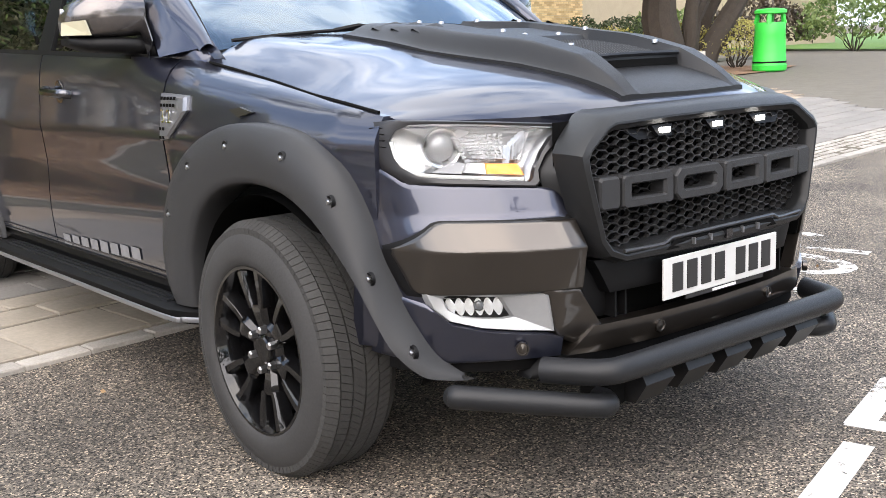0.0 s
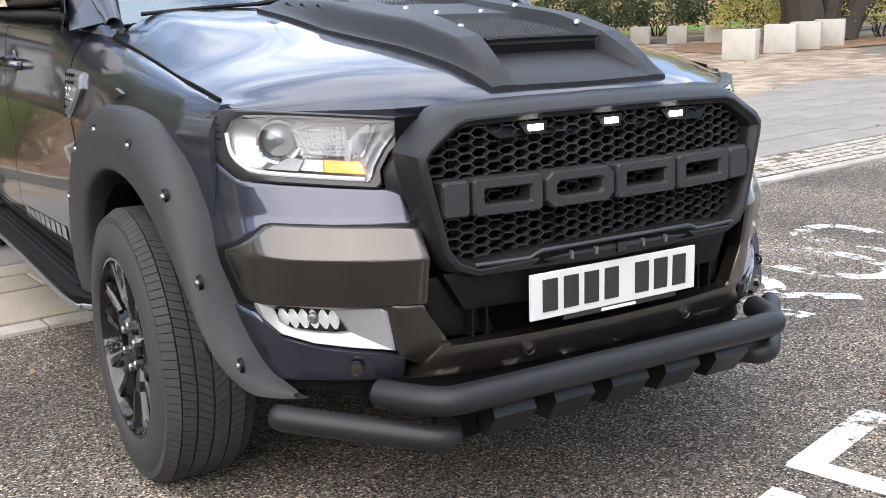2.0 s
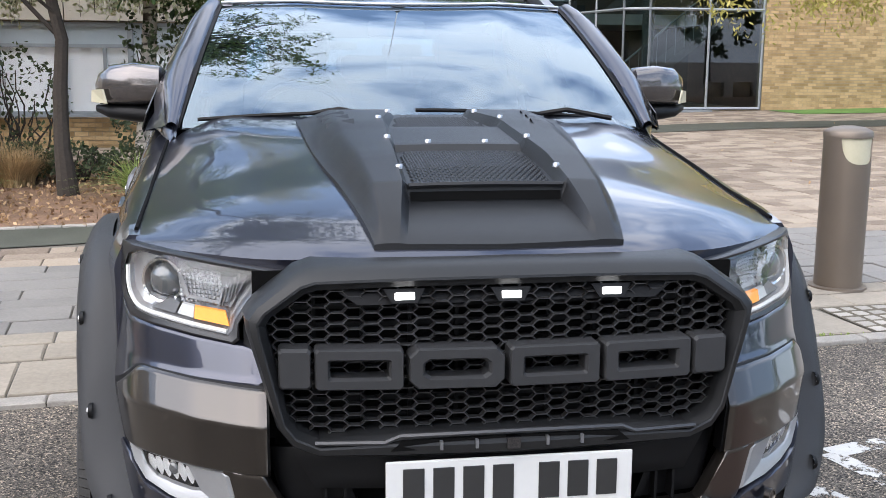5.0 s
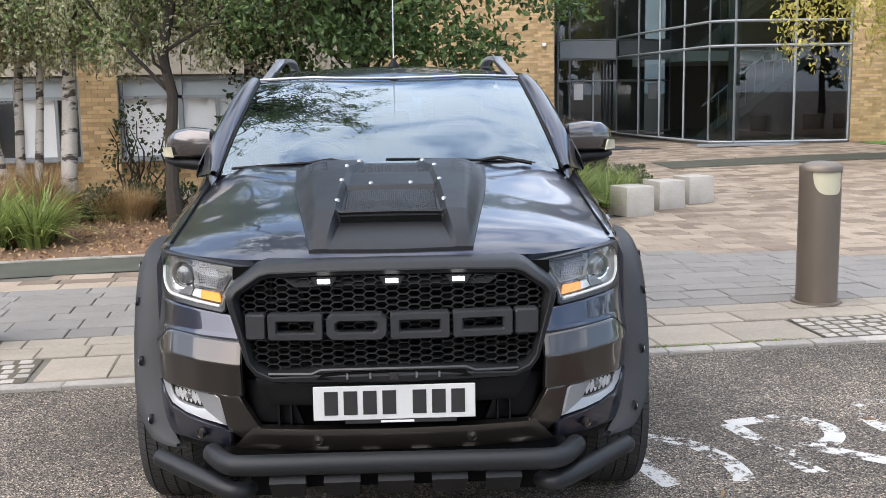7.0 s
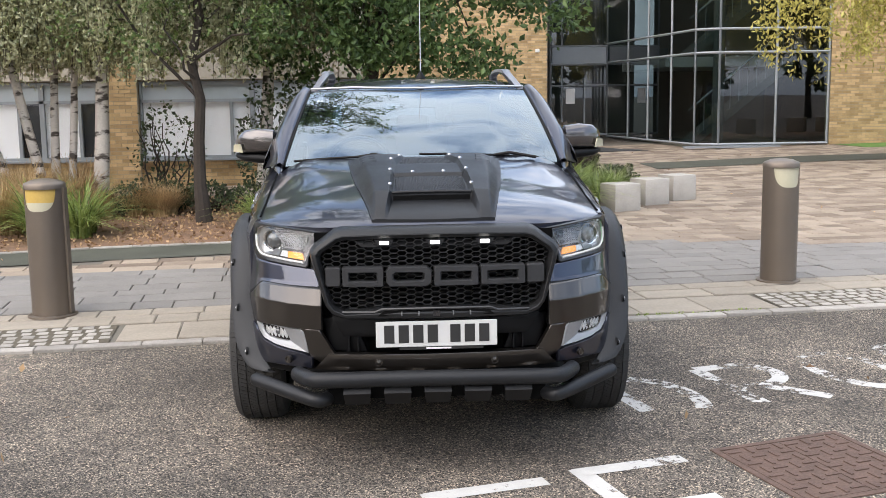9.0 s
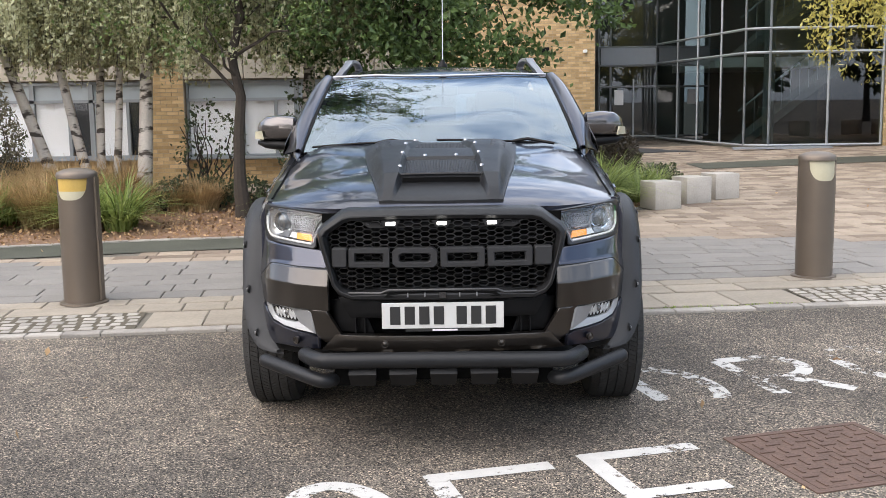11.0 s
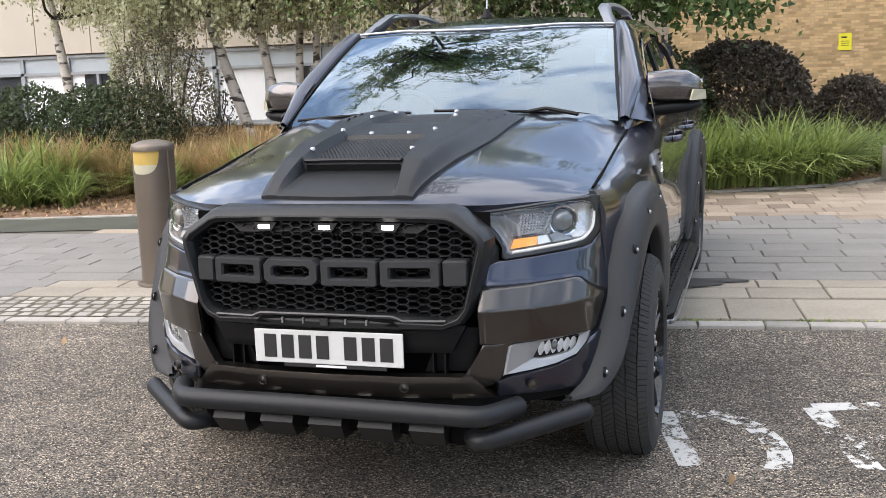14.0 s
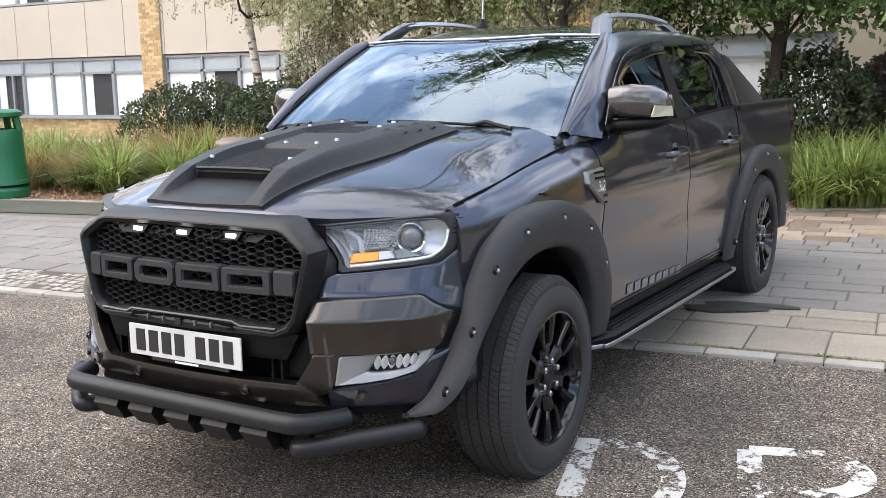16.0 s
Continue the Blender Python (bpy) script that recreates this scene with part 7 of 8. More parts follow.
def leaf_mesh(name, places, size, material, parent, label="", spread=0.4, fold=0.25, droop=0.0, seed=1, long=1.6, dirs=None):
    """Many small folded leaves at the given places, as one mesh."""
    rs = np.random.RandomState(seed)
    P = np.asarray(places, float)
    n = len(P)
    d = rs.normal(size=(n, 3))
    d[:, 2] -= droop
    d /= np.linalg.norm(d, axis=1)[:, None]
    a = rs.normal(size=(n, 3))
    sd = np.cross(d, a)
    sd /= np.linalg.norm(sd, axis=1)[:, None]
    up = np.cross(sd, d)
    s = size * (1 + spread * (rs.rand(n) - 0.5) * 2)[:, None]
    tip, mid = P + d * s * long, P + d * s * long * 0.5
    l, r = mid + sd * s * 0.5 + up * s * fold, mid - sd * s * 0.5 + up * s * fold
    V = np.stack([P, l, tip, r], 1).reshape(-1, 3)
    k = np.arange(n) * 4
    F = np.concatenate([np.stack([k, k + 1, k + 2], 1), np.stack([k, k + 2, k + 3], 1)])
    me = bpy.data.meshes.new(name)
    me.from_pydata(V.tolist(), [], F.tolist())
    me.materials.append(material)
    ob = new(name, me)
    ob.parent = parent
    return tagged(ob, label)


def limb_path(a, b, wob, seed, n=6):
    rs = random.Random(seed)
    a, b = Vector(a), Vector(b)
    out = []
    for k in range(n + 1):
        t = k / n
        p = a.lerp(b, t)
        w = wob * math.sin(math.pi * t) + wob * 0.3 * t
        out.append(p + Vector((rs.uniform(-w, w), rs.uniform(-w, w), rs.uniform(-w, w) * 0.4)))
    return out


def birch(at, lean, height, seed, radius=0.13, crown=True, strands=260, spread=1.9, low=1.9, label="weeping birch with white bark and small yellowing leaves"):
    rs = random.Random(seed)
    t = planted("birch_tree", label, "tree", at, "birches in the bed")
    bm = bmesh.new()
    path = [Vector((lean[0] * k + 0.05 * math.sin(k * 5 + seed), lean[1] * k + 0.04 * math.cos(k * 4 + seed), height * k)) for k in np.linspace(0, 1, 14)]
    tube(bm, path, [radius * (1.25 if k == 0 else 1.0) * (1 - 0.80 * k / 13) for k in range(14)], 12)
    part("trunk", bm, M["birch"], t, "peeling white bark with dark marks", smooth=True)
    places = []
    bm = bmesh.new()
    for i in range(24):
        k = rs.uniform(0.40, 0.70) if i % 3 < 2 else rs.uniform(0.7, 0.97)
        a = path[int(k * 13)]
        ang = rs.uniform(0, 6.28)
        r = spread * rs.uniform(0.5, 1.0) * (1.15 - 0.5 * k)
        b = a + Vector((r * math.cos(ang), r * math.sin(ang), rs.uniform(0.3, 1.0)))
        lp = limb_path(a, b, 0.12, seed * 50 + i)
        tube(bm, lp, [0.028 * (1 - 0.8 * j / 6) for j in range(7)], 5)
        if crown:
            for j in range(strands // 24):
                q = lp[rs.randint(2, 6)] + Vector((rs.gauss(0, 0.32), rs.gauss(0, 0.32), rs.uniform(-0.1, 0.35)))
                ln = rs.uniform(0.6, 2.2)
                end = max(low + rs.uniform(-0.25, 0.5), q.z - ln)
                z = q.z
                dx, dy = rs.gauss(0, 0.10), rs.gauss(0, 0.10)
                tube(bm, [q, q + Vector((dx * 0.5, dy * 0.5, (end - z) * 0.5)), Vector((q.x + dx, q.y + dy, end))], 0.003, 3, caps=False)
                while z > end:
                    f = (q.z - z) / max(0.05, q.z - end)
                    for _ in range(4):
                        places.append((q.x + dx * f + rs.gauss(0, 0.06), q.y + dy * f + rs.gauss(0, 0.045), z + rs.uniform(-0.03, 0.03)))
                    z -= 0.055
    link_mesh("limb_frame", bm, M["bark"], t, "thin dark twigs", kind="stuff")
    if crown:
        leaf_mesh("crown", places, 0.040, M["leaf_birch"], t, "small hanging yellow-green leaves", droop=0.8, seed=seed)
    return t


def shade_tree(name, at, height, base_z, rx, ry, rz, n, size, material, seed, label, trunk=0.11, cz=None, limbs=14, lean=(0, 0), clumps=90, bark="bark", floor=None):
    """A tree with limbs and a crown of leaf clumps, with gaps between them."""
    rs = random.Random(seed)
    t = planted(name, label, "tree", at)
    bm = bmesh.new()
    top = Vector((lean[0], lean[1], height * 0.8))
    tp = limb_path((0, 0, 0), top, 0.10, seed, 8)
    tube(bm, tp, [trunk * (1.3 if k == 0 else 1) * (1 - 0.7 * k / 8) for k in range(9)], 10)
    part("trunk", bm, M[bark], t, "dark furrowed trunk", smooth=True)
    cz = cz if cz else (base_z + height) / 2
    cl = []
    while len(cl) < clumps:
        p = Vector((rs.uniform(-1, 1), rs.uniform(-1, 1), rs.uniform(-1, 1)))
        if 0.25 < p.length < 1.0:
            q = Vector((lean[0] + p.x * rx, lean[1] + p.y * ry, cz + p.z * rz))
            if floor is None or q.z > floor:
                cl.append(q)
    bm = bmesh.new()
    for i in range(limbs):
        b = cl[i * len(cl) // limbs]
        a = tp[min(8, 3 + i % 6)]
        tube(bm, limb_path(a, b, 0.15, seed * 31 + i), [0.028 * (1 - 0.8 * j / 6) for j in range(7)], 5)
    link_mesh("limb_frame", bm, M[bark], t, "dark limbs and twigs", kind="stuff")
    places = []
    per = n // clumps
    for c in cl:
        r = rs.uniform(0.28, 0.55)
        for _ in range(per):
            places.append((c.x + rs.gauss(0, r * 0.62), c.y + rs.gauss(0, r * 0.62), c.z + rs.gauss(0, r * 0.42)))
    leaf_mesh("crown", places, size, material, t, droop=0.35, seed=seed)
    return t


def tall_crown(t, foot, centre, rx, ry, rz, boughs, seed):
    """Upper storey of a tall tree: arching boughs with thin drooping sprays of leaves."""
    rs = random.Random(seed)
    bm = bmesh.new()
    tube(bm, limb_path(foot, centre, 0.25, seed, 8), [0.075 * (1 - 0.7 * k / 8) for k in range(9)], 8)
    places = []
    for i in range(boughs):
        d = Vector((rs.uniform(-1, 1), rs.uniform(-1, 1), rs.uniform(-0.6, 1)))
        tip = Vector(centre) + Vector((d.x * rx, d.y * ry, d.z * rz))
        lp = limb_path(Vector(centre) + Vector((d.x * 0.3, d.y * 0.3, -1.2 + d.z)), tip, 0.3, seed * 7 + i)
        tube(bm, lp, [0.035 * (1 - 0.85 * j / 6) for j in range(7)], 5)
        for j in range(11):
            q = lp[rs.randint(2, 6)]
            e = q + Vector((rs.gauss(0, 0.55), rs.gauss(0, 0.55), rs.uniform(-0.9, 0.1)))
            tube(bm, [q, (q + e) / 2 + Vector((0, 0, 0.12)), e], 0.006, 3, caps=False)
            for _ in range(26):
                p = q.lerp(e, rs.uniform(0.1, 1.0))
                places.append((p.x + rs.gauss(0, 0.07), p.y + rs.gauss(0, 0.07), p.z + rs.gauss(0, 0.06)))
    link_mesh("upper_limb_frame", bm, M["bark"], t, "dark upper boughs", kind="stuff")
    leaf_mesh("upper_crown", places, 0.060, M["leaf_green"], t, "thin drooping sprays", droop=0.5, seed=seed)


def dome(name, at, rx, ry, h, n, size, material, seed, label, rough=0.08):
    """A clipped or loose shrub: twigs inside, leaves over an uneven dome."""
    rs = random.Random(seed)
    t = planted(name, label, "shrub", at)
    bm = bmesh.new()
    for i in range(14):
        a = rs.uniform(0, 6.28)
        k = rs.uniform(0.3, 0.85)
        tube(bm, limb_path((0.1 * math.cos(a), 0.1 * math.sin(a), 0), (rx * k * math.cos(a), ry * k * math.sin(a), h * rs.uniform(0.5, 0.9)), 0.08, i + seed), [0.02 * (1 - 0.7 * j / 6) for j in range(7)], 4)
    link_mesh("stem_frame", bm, M["bark"], t, "woody stems", kind="stuff")
    places = []
    while len(places) < n:
        p = Vector((rs.gauss(0, 1), rs.gauss(0, 1), rs.gauss(0, 1))).normalized()
        if p.z < -0.35:
            continue
        k = 1 - abs(rs.gauss(0, 0.10)) + rough * noise.noise(p * 3.1 + Vector((seed, 0, 0)))
        if rs.random() < 0.10:
            k += rs.uniform(0, 0.06)
        q = (p.x * rx * k, p.y * ry * k, h * 0.42 + p.z * h * 0.58 * k)
        if q[2] > 0.02:
            places.append(q)
    leaf_mesh("foliage", places, size, material, t, seed=seed, fold=0.15)
    return t


BLADES = {}


def blade_mesh(key, n, length, width, material, seed, spread=0.55, stiff=0.5):
    rs = np.random.RandomState(seed)
    V, F = [], []
    for i in range(n):
        a = rs.uniform(0, 2 * math.pi)
        r0 = 0.16 * math.sqrt(rs.rand())
        L = length * rs.uniform(0.55, 1.1)
        out = spread * rs.uniform(0.25, 1.1)
        w = width * rs.uniform(0.7, 1.2)
        bx, by = r0 * math.cos(a), r0 * math.sin(a)
        a += rs.normal() * 0.5
        ca, sa = math.cos(a), math.sin(a)
        base = len(V)
        m = 5
        for k in range(m + 1):
            t = k / m
            h = L * (t * stiff * 1.5 - 0.9 * (1 - stiff) * t * t * (0.6 + out)) if False else L * (t - 0.62 * out * t * t) * 0.95
            o = L * out * t * t * 0.95 + 0.05 * t
            ww = w * (1 - t ** 2.2) + 0.001
            px, py = bx + ca * o, by + sa * o
            V.append((px - sa * ww, py + ca * ww, max(0.005, h)))
            V.append((px + sa * ww, py - ca * ww, max(0.005, h)))
        for k in range(m):
            b = base + 2 * k
            F.append((b, b + 1, b + 3, b + 2))
    me = bpy.data.meshes.new(key)
    me.from_pydata(V, [], F)
    me.materials.append(material)
    BLADES[key] = me


for i in range(3):
    blade_mesh("strap_leaves_%d" % i, 170, 0.98, 0.0120, M["grass"], 20 + i, 1.15)
    blade_mesh("straw_leaves_%d" % i, 330, 0.86, 0.0042, M["straw"], 40 + i, 0.75)
    blade_mesh("sedge_leaves_%d" % i, 220, 0.62, 0.0060, M["grass"], 60 + i, 1.05)


def clump(kind, at, scale, rz, label, group):
    ob = new(kind, BLADES[at[2]])
    x, y = plan(at[0], at[1])
    scale *= PLAN
    ob.matrix_basis = pose(x, y, rise(x, y) + 0.022, 0, 0, rz) @ Matrix.Diagonal((scale, scale, scale * random.uniform(0.88, 1.12), 1))
    return tagged(ob, label, "grass clump", group)


G1 = "evergreen grass clumps in the bed"
for x, y, s in ((-4.45, 7.95, 1.0), (-4.05, 8.1, 1.05), (-4.6, 8.45, 1.05), (-4.1, 8.6, 1.0), (-6.1, 8.5, 0.95), (-6.5, 8.8, 1.0), (-5.8, 8.9, 0.95), (-6.3, 9.2, 0.95), (-5.7, 8.0, 0.8), (-6.6, 7.35, 0.7), (-7.2, 7.2, 0.72), (-7.0, 7.7, 0.8), (-7.8, 7.35, 0.75), (-8.3, 7.0, 0.8),
                (-8.7, 7.5, 0.9), (-8.9, 6.9, 0.75), (-9.6, 7.3, 0.9), (-10.2, 6.9, 0.85), (-10.9, 7.4, 0.9), (-1.75, 8.7, 0.75), (-1.45, 8.95, 0.8), (-1.95, 9.1, 0.7)):
    clump("grass_clump", (x, y, "strap_leaves_%d" % random.randrange(3)), s, random.uniform(0, 360), "arching bright green strap-leaved grass clump", G1)
for k in range(46):
    x = random.uniform(-14.5, -7.0)
    clump("grass_clump", (x, random.uniform(6.75, 8.7), "strap_leaves_%d" % random.randrange(3)), random.uniform(0.9, 1.25), random.uniform(0, 360), "arching bright green strap-leaved grass clump", G1)
G2 = "evergreen grass clumps by the plaza"
for j in range(6):
    for i in range(9):
        t = i / 8
        x = 0.45 + 2.05 * t - 0.10 * j + random.uniform(-0.12, 0.12)
        y = 8.90 + 1.00 * t + 0.42 * j + random.uniform(-0.12, 0.12)
        if inside(*plan(x + 0.05, y - 0.15), BED):
            clump("grass_clump", (x, y, "strap_leaves_%d" % random.randrange(3)), random.uniform(0.80, 1.22), random.uniform(0, 360), "arching bright green strap-leaved grass clump", G2)
for x, y, s in ((3.0, 11.0, 0.8), (3.2, 11.6, 0.8), (2.7, 11.3, 0.9), (3.5, 12.2, 0.8), (2.9, 12.0, 0.9), (-0.3, 9.0, 0.7), (-0.8, 9.3, 0.75), (0.1, 9.4, 0.8), (-0.4, 9.9, 0.8)):
    clump("grass_clump", (x, y, "strap_leaves_%d" % random.randrange(3)), s, random.uniform(0, 360), "arching bright green strap-leaved grass clump", G2)
G3 = "dry grasses among the birches"
for k in range(84):
    x = random.uniform(-9.8, -4.7)
    y = 8.0 + (x + 9.6) * 0.10 + random.uniform(0.1, 2.6)
    clump("dry_grass", (x, y, "straw_leaves_%d" % random.randrange(3)), random.uniform(0.85, 1.25), random.uniform(0, 360), "dry straw-coloured ornamental grass", G3)
for k in range(40):
    x = random.uniform(-14, -7.6)
    clump("dry_grass", (x, random.uniform(6.7, 8.8), "straw_leaves_%d" % random.randrange(3)), random.uniform(0.8, 1.1), random.uniform(0, 360), "dry straw-coloured ornamental grass", G3)
for k in range(16):
    clump("dry_grass", (random.uniform(-4.6, -3.4), random.uniform(10.2, 11.4), "straw_leaves_%d" % random.randrange(3)), random.uniform(0.5, 0.8), random.uniform(0, 360), "dry straw-coloured ornamental grass", G3)

# birches: one tall white trunk and a leaning group
birch((-4.55, 10.9), (0.53, 0.1), 6.6, 1, 0.125, spread=2.1, low=2.15, strands=450)
birch((-5.70, 10.9), (-2.02, 0.1), 6.6, 2, 0.10, spread=1.9, low=2.15, strands=480)
birch((-5.24, 11.3), (0.38, 0.1), 6.6, 3, 0.075, spread=1.6, low=2.3, strands=400)
birch((-5.18, 11.0), (-1.49, 0.1), 6.6, 4, 0.085, spread=1.6, low=2.3, strands=400)
birch((-5.06, 11.2), (0.59, 0.0), 6.6, 7, 0.065, spread=1.6, low=2.3, strands=300)
birch((-7.5, 11.0), (-1.07, 0.2), 6.6, 5, 0.11, spread=2.0, low=2.5, strands=300)
birch((-2.15, 11.3), (0.38, 0.1), 6.6, 6, 0.115, spread=2.2, low=2.2, strands=560)
birch((-9.2, 11.4), (-0.85, 0.2), 6.6, 8, 0.10, spread=2.0, low=2.7, strands=220)
alder = shade_tree("alder_tree", (-2.75, 9.6), 5.6, 2.0, 2.3, 1.5, 1.9, 12000, 0.040, M["leaf_green"], 12, "young tree with dark trunk and dense mid-green leaves", trunk=0.095, cz=3.95, clumps=100, floor=2.35)
tall_crown(alder, (0, 0, 4.4), (-1.0, -1.1, 10.6), 3.6, 2.7, 2.2, 50, 91)
shade_tree("maple_tree", (-0.55, 11.2), 6.0, 1.9, 3.3, 2.2, 2.0, 26000, 0.070, M["leaf_maple"], 13, "broad-leaved tree with dark trunk and green leaves", trunk=0.13, cz=3.9, clumps=150, lean=(0.5, -0.2), floor=2.15)
# loose dark shrubs and saplings below the trees
dome("tall_shrub", (-6.75, 9.9), 0.80, 0.65, 2.3, 6500, 0.026, M["leaf_brown"], 21, "tall feathery brown-green shrub under the birches", 0.22)
dome("tall_shrub", (-7.15, 10.2), 0.60, 0.55, 2.9, 7000, 0.026, M["leaf_birch"], 22, "tall feathery brown-green shrub under the birches", 0.25)
for k, x in enumerate((-9.6, -8.7, -7.8, -7.2)):
    dome("hedge_shrub", (x, 9.4 + 0.1 * k), 0.85, 0.7, 1.45 + 0.05 * (k % 2), 5200, 0.034, M["leaf_dark"], 30 + k, "dark evergreen shrub in a loose hedge", 0.16)
dome("clipped_shrub", (1.15, 12.2), 1.05, 1.0, 1.78, 17000, 0.040, M["leaf_purple"], 41, "clipped dark purple-green dome shrub", 0.05)
dome("clipped_shrub", (2.75, 13.0), 0.62, 0.6, 1.20, 8000, 0.036, M["leaf_purple"], 42, "small clipped dark dome shrub", 0.05)
dome("laurel", (0.0, 11.3), 0.85, 0.6, 1.75, 5200, 0.050, M["leaf_dark"], 43, "loose dark-leaved shrub by the brick wall", 0.28)
dome("laurel", (-3.6, 11.6), 0.55, 0.4, 1.6, 420, 0.045, M["leaf_dark"], 44, "open dark-leaved shrub before the windows", 0.3)
dome("laurel", (-1.75, 11.0), 0.7, 0.5, 2.0, 1200, 0.045, M["leaf_dark"], 45, "open dark-leaved shrub under the trees", 0.3)
dome("laurel", (-6.9, 11.6), 0.5, 0.4, 1.5, 500, 0.035, M["leaf_dark"], 46, "open dark-leaved shrub before the windows", 0.3)
for x, y in ((-2.9, 10.9), (-2.2, 10.6), (-3.5, 11.0), (-1.4, 10.6), (-4.0, 10.6), (3.7, 12.9)):
    dome("low_shrub", (x, y), 0.38, 0.34, 0.48, 900, 0.030, M["leaf_dark"], int(100 + x * 10), "low dark shrub in the mulch", 0.3)

# large willow by the plaza and things round it
def willow(at, seed=77):
    rs = random.Random(seed)
    t = thing("willow_tree", "large multi-stemmed willow with yellow-green hanging leaves", "tree", (*at, rise(*at)))
    bm = bmesh.new()
    stems = [((0, 0), (-0.9, -0.3, 5.0), 0.45), ((0.7, 0.1), (2.6, 0.3, 4.6), 0.24), ((1.1, -0.1), (4.2, -0.4, 4.2), 0.26), ((0.35, -0.2), (0.9, -0.9, 5.2), 0.17), ((1.5, 0.1), (3.4, 0.9, 4.8), 0.20)]
    tips = []
    for i, (b, e, r) in enumerate(stems):
        p = limb_path((*b, 0), e, 0.18, seed + i, 8)
        tube(bm, p, [r * (1.2 if k == 0 else 1) * (1 - 0.6 * k / 8) for k in range(9)], 10)
        tips.append(p[-1])
    part("trunk", bm, M["bark"], t, "thick dark leaning stems", smooth=True)
    bm = bmesh.new()
    places = []
    for i in range(46):
        a = tips[i % len(tips)]
        ang = rs.uniform(0, 6.28) if i % 2 else rs.uniform(2.6, 4.2)
        r = rs.uniform(1.5, 5.8)
        b = Vector((a.x * 0.4 + r * math.cos(ang), a.y * 0.4 + r * math.sin(ang), rs.uniform(4.4, 6.6)))
        lp = limb_path(a, b, 0.3, seed * 7 + i)
        tube(bm, lp, [0.07 * (1 - 0.8 * j / 6) for j in range(7)], 5)
        for j in range(9):
            q = lp[rs.randint(2, 6)] + Vector((rs.gauss(0, 0.4), rs.gauss(0, 0.4), 0.1))
            end = max(2.0 + rs.uniform(-0.2, 1.4), q.z - rs.uniform(1.0, 3.0))
            z = q.z
            dx, dy = rs.gauss(0, 0.25), rs.gauss(0, 0.25)
            while z > end:
                f = (q.z - z) / max(0.1, q.z - end)
                for _ in range(3):
                    places.append((q.x + dx * f + rs.gauss(0, 0.10), q.y + dy * f + rs.gauss(0, 0.10), z))
                z -= 0.075
    # long limbs that hang out over the plaza
    for i in range(44):
        a = tips[0]
        b = Vector((rs.uniform(-8.3, -5.6), rs.uniform(0.8, 4.2), rs.uniform(3.2, 5.4)))
        lp = limb_path(a, b, 0.25, seed * 9 + i)
        tube(bm, lp, [0.06 * (1 - 0.85 * j / 6) for j in range(7)], 5)
        for j in range(15):
            q = lp[rs.randint(3, 6)] + Vector((rs.gauss(0, 0.35), rs.gauss(0, 0.35), 0.1))
            end = max(1.50 + 0.22 * abs(q.x + 7.2) + rs.uniform(-0.15, 0.9), q.z - rs.uniform(0.8, 2.4))
            z = q.z
            dx, dy = rs.gauss(-0.1, 0.25), rs.gauss(0, 0.25)
            while z > end:
                f = (q.z - z) / max(0.1, q.z - end)
                for _ in range(3):
                    places.append((q.x + dx * f + rs.gauss(0, 0.09), q.y + dy * f + rs.gauss(0, 0.09), z))
                z -= 0.075
    link_mesh("limb_frame", bm, M["bark"], t, "dark limbs and twigs", kind="stuff")
    leaf_mesh("crown", places, 0.042, M["leaf_yellow"], t, "narrow yellow-green leaves", droop=0.9, seed=seed, long=2.6, fold=0.1)
    return t


willow((15.6, 12.6))
sheet("willow_bed", [(12.6, 11.4), (14.4, 10.9), (16.8, 10.8), (18.6, 11.3), (18.2, 14), (14, 14.5), (12.6, 13)], 0.034, "mulch", "dark leaf-strewn bed under the willow")
for x, y, s in ((16.9, 15.3, 0.8), (18.4, 14.6, 0.9), (19.6, 13.6, 0.9)):
    dome("autumn_shrub", (x, y), s, s, 1.0 * s + 0.3, 2200, 0.035, M["leaf_yellow"], int(x * 7), "loose yellowing shrub behind the concrete cubes", 0.3)
for x, y in ((15.0, 19.6), (16.4, 19.6), (17.9, 19.4), (19.6, 19.0), (21.2, 18.6)):
    dome("dark_conifer", (x, y), 1.2, 0.9, 1.3, 3000, 0.05, M["leaf_dark"], int(x * 9), "spreading dark conifer at the wall's foot", 0.3)
# far side of the road to the right: road, verge, hedges
sheet("far_verge", [(26, -4), (60, -12), (60, 40), (30, 34), (27, 14)], 0.05, "lawn", "far grass verge")
for k in range(9):
    dome("far_hedge", (27.5 + 1.1 * k, 22.0 - 2.9 * k), 1.9, 1.7, 1.5 + 0.25 * (k % 3), 1700, 0.11, M["leaf_purple" if k % 3 == 1 else "leaf_green"], 200 + k, "rounded hedge shrub beyond the far road", 0.3)
far_rng = random.Random(9)
for k in range(8):
    shade_tree("far_tree", (32 + 3.4 * k + far_rng.uniform(-1, 1), 30 - 6.5 * k), 9, 3, 4, 4, 3, 2600, 0.20, M["leaf_green"], 300 + k, "broad-leaved green tree beyond the road", trunk=0.25, clumps=60, limbs=8)

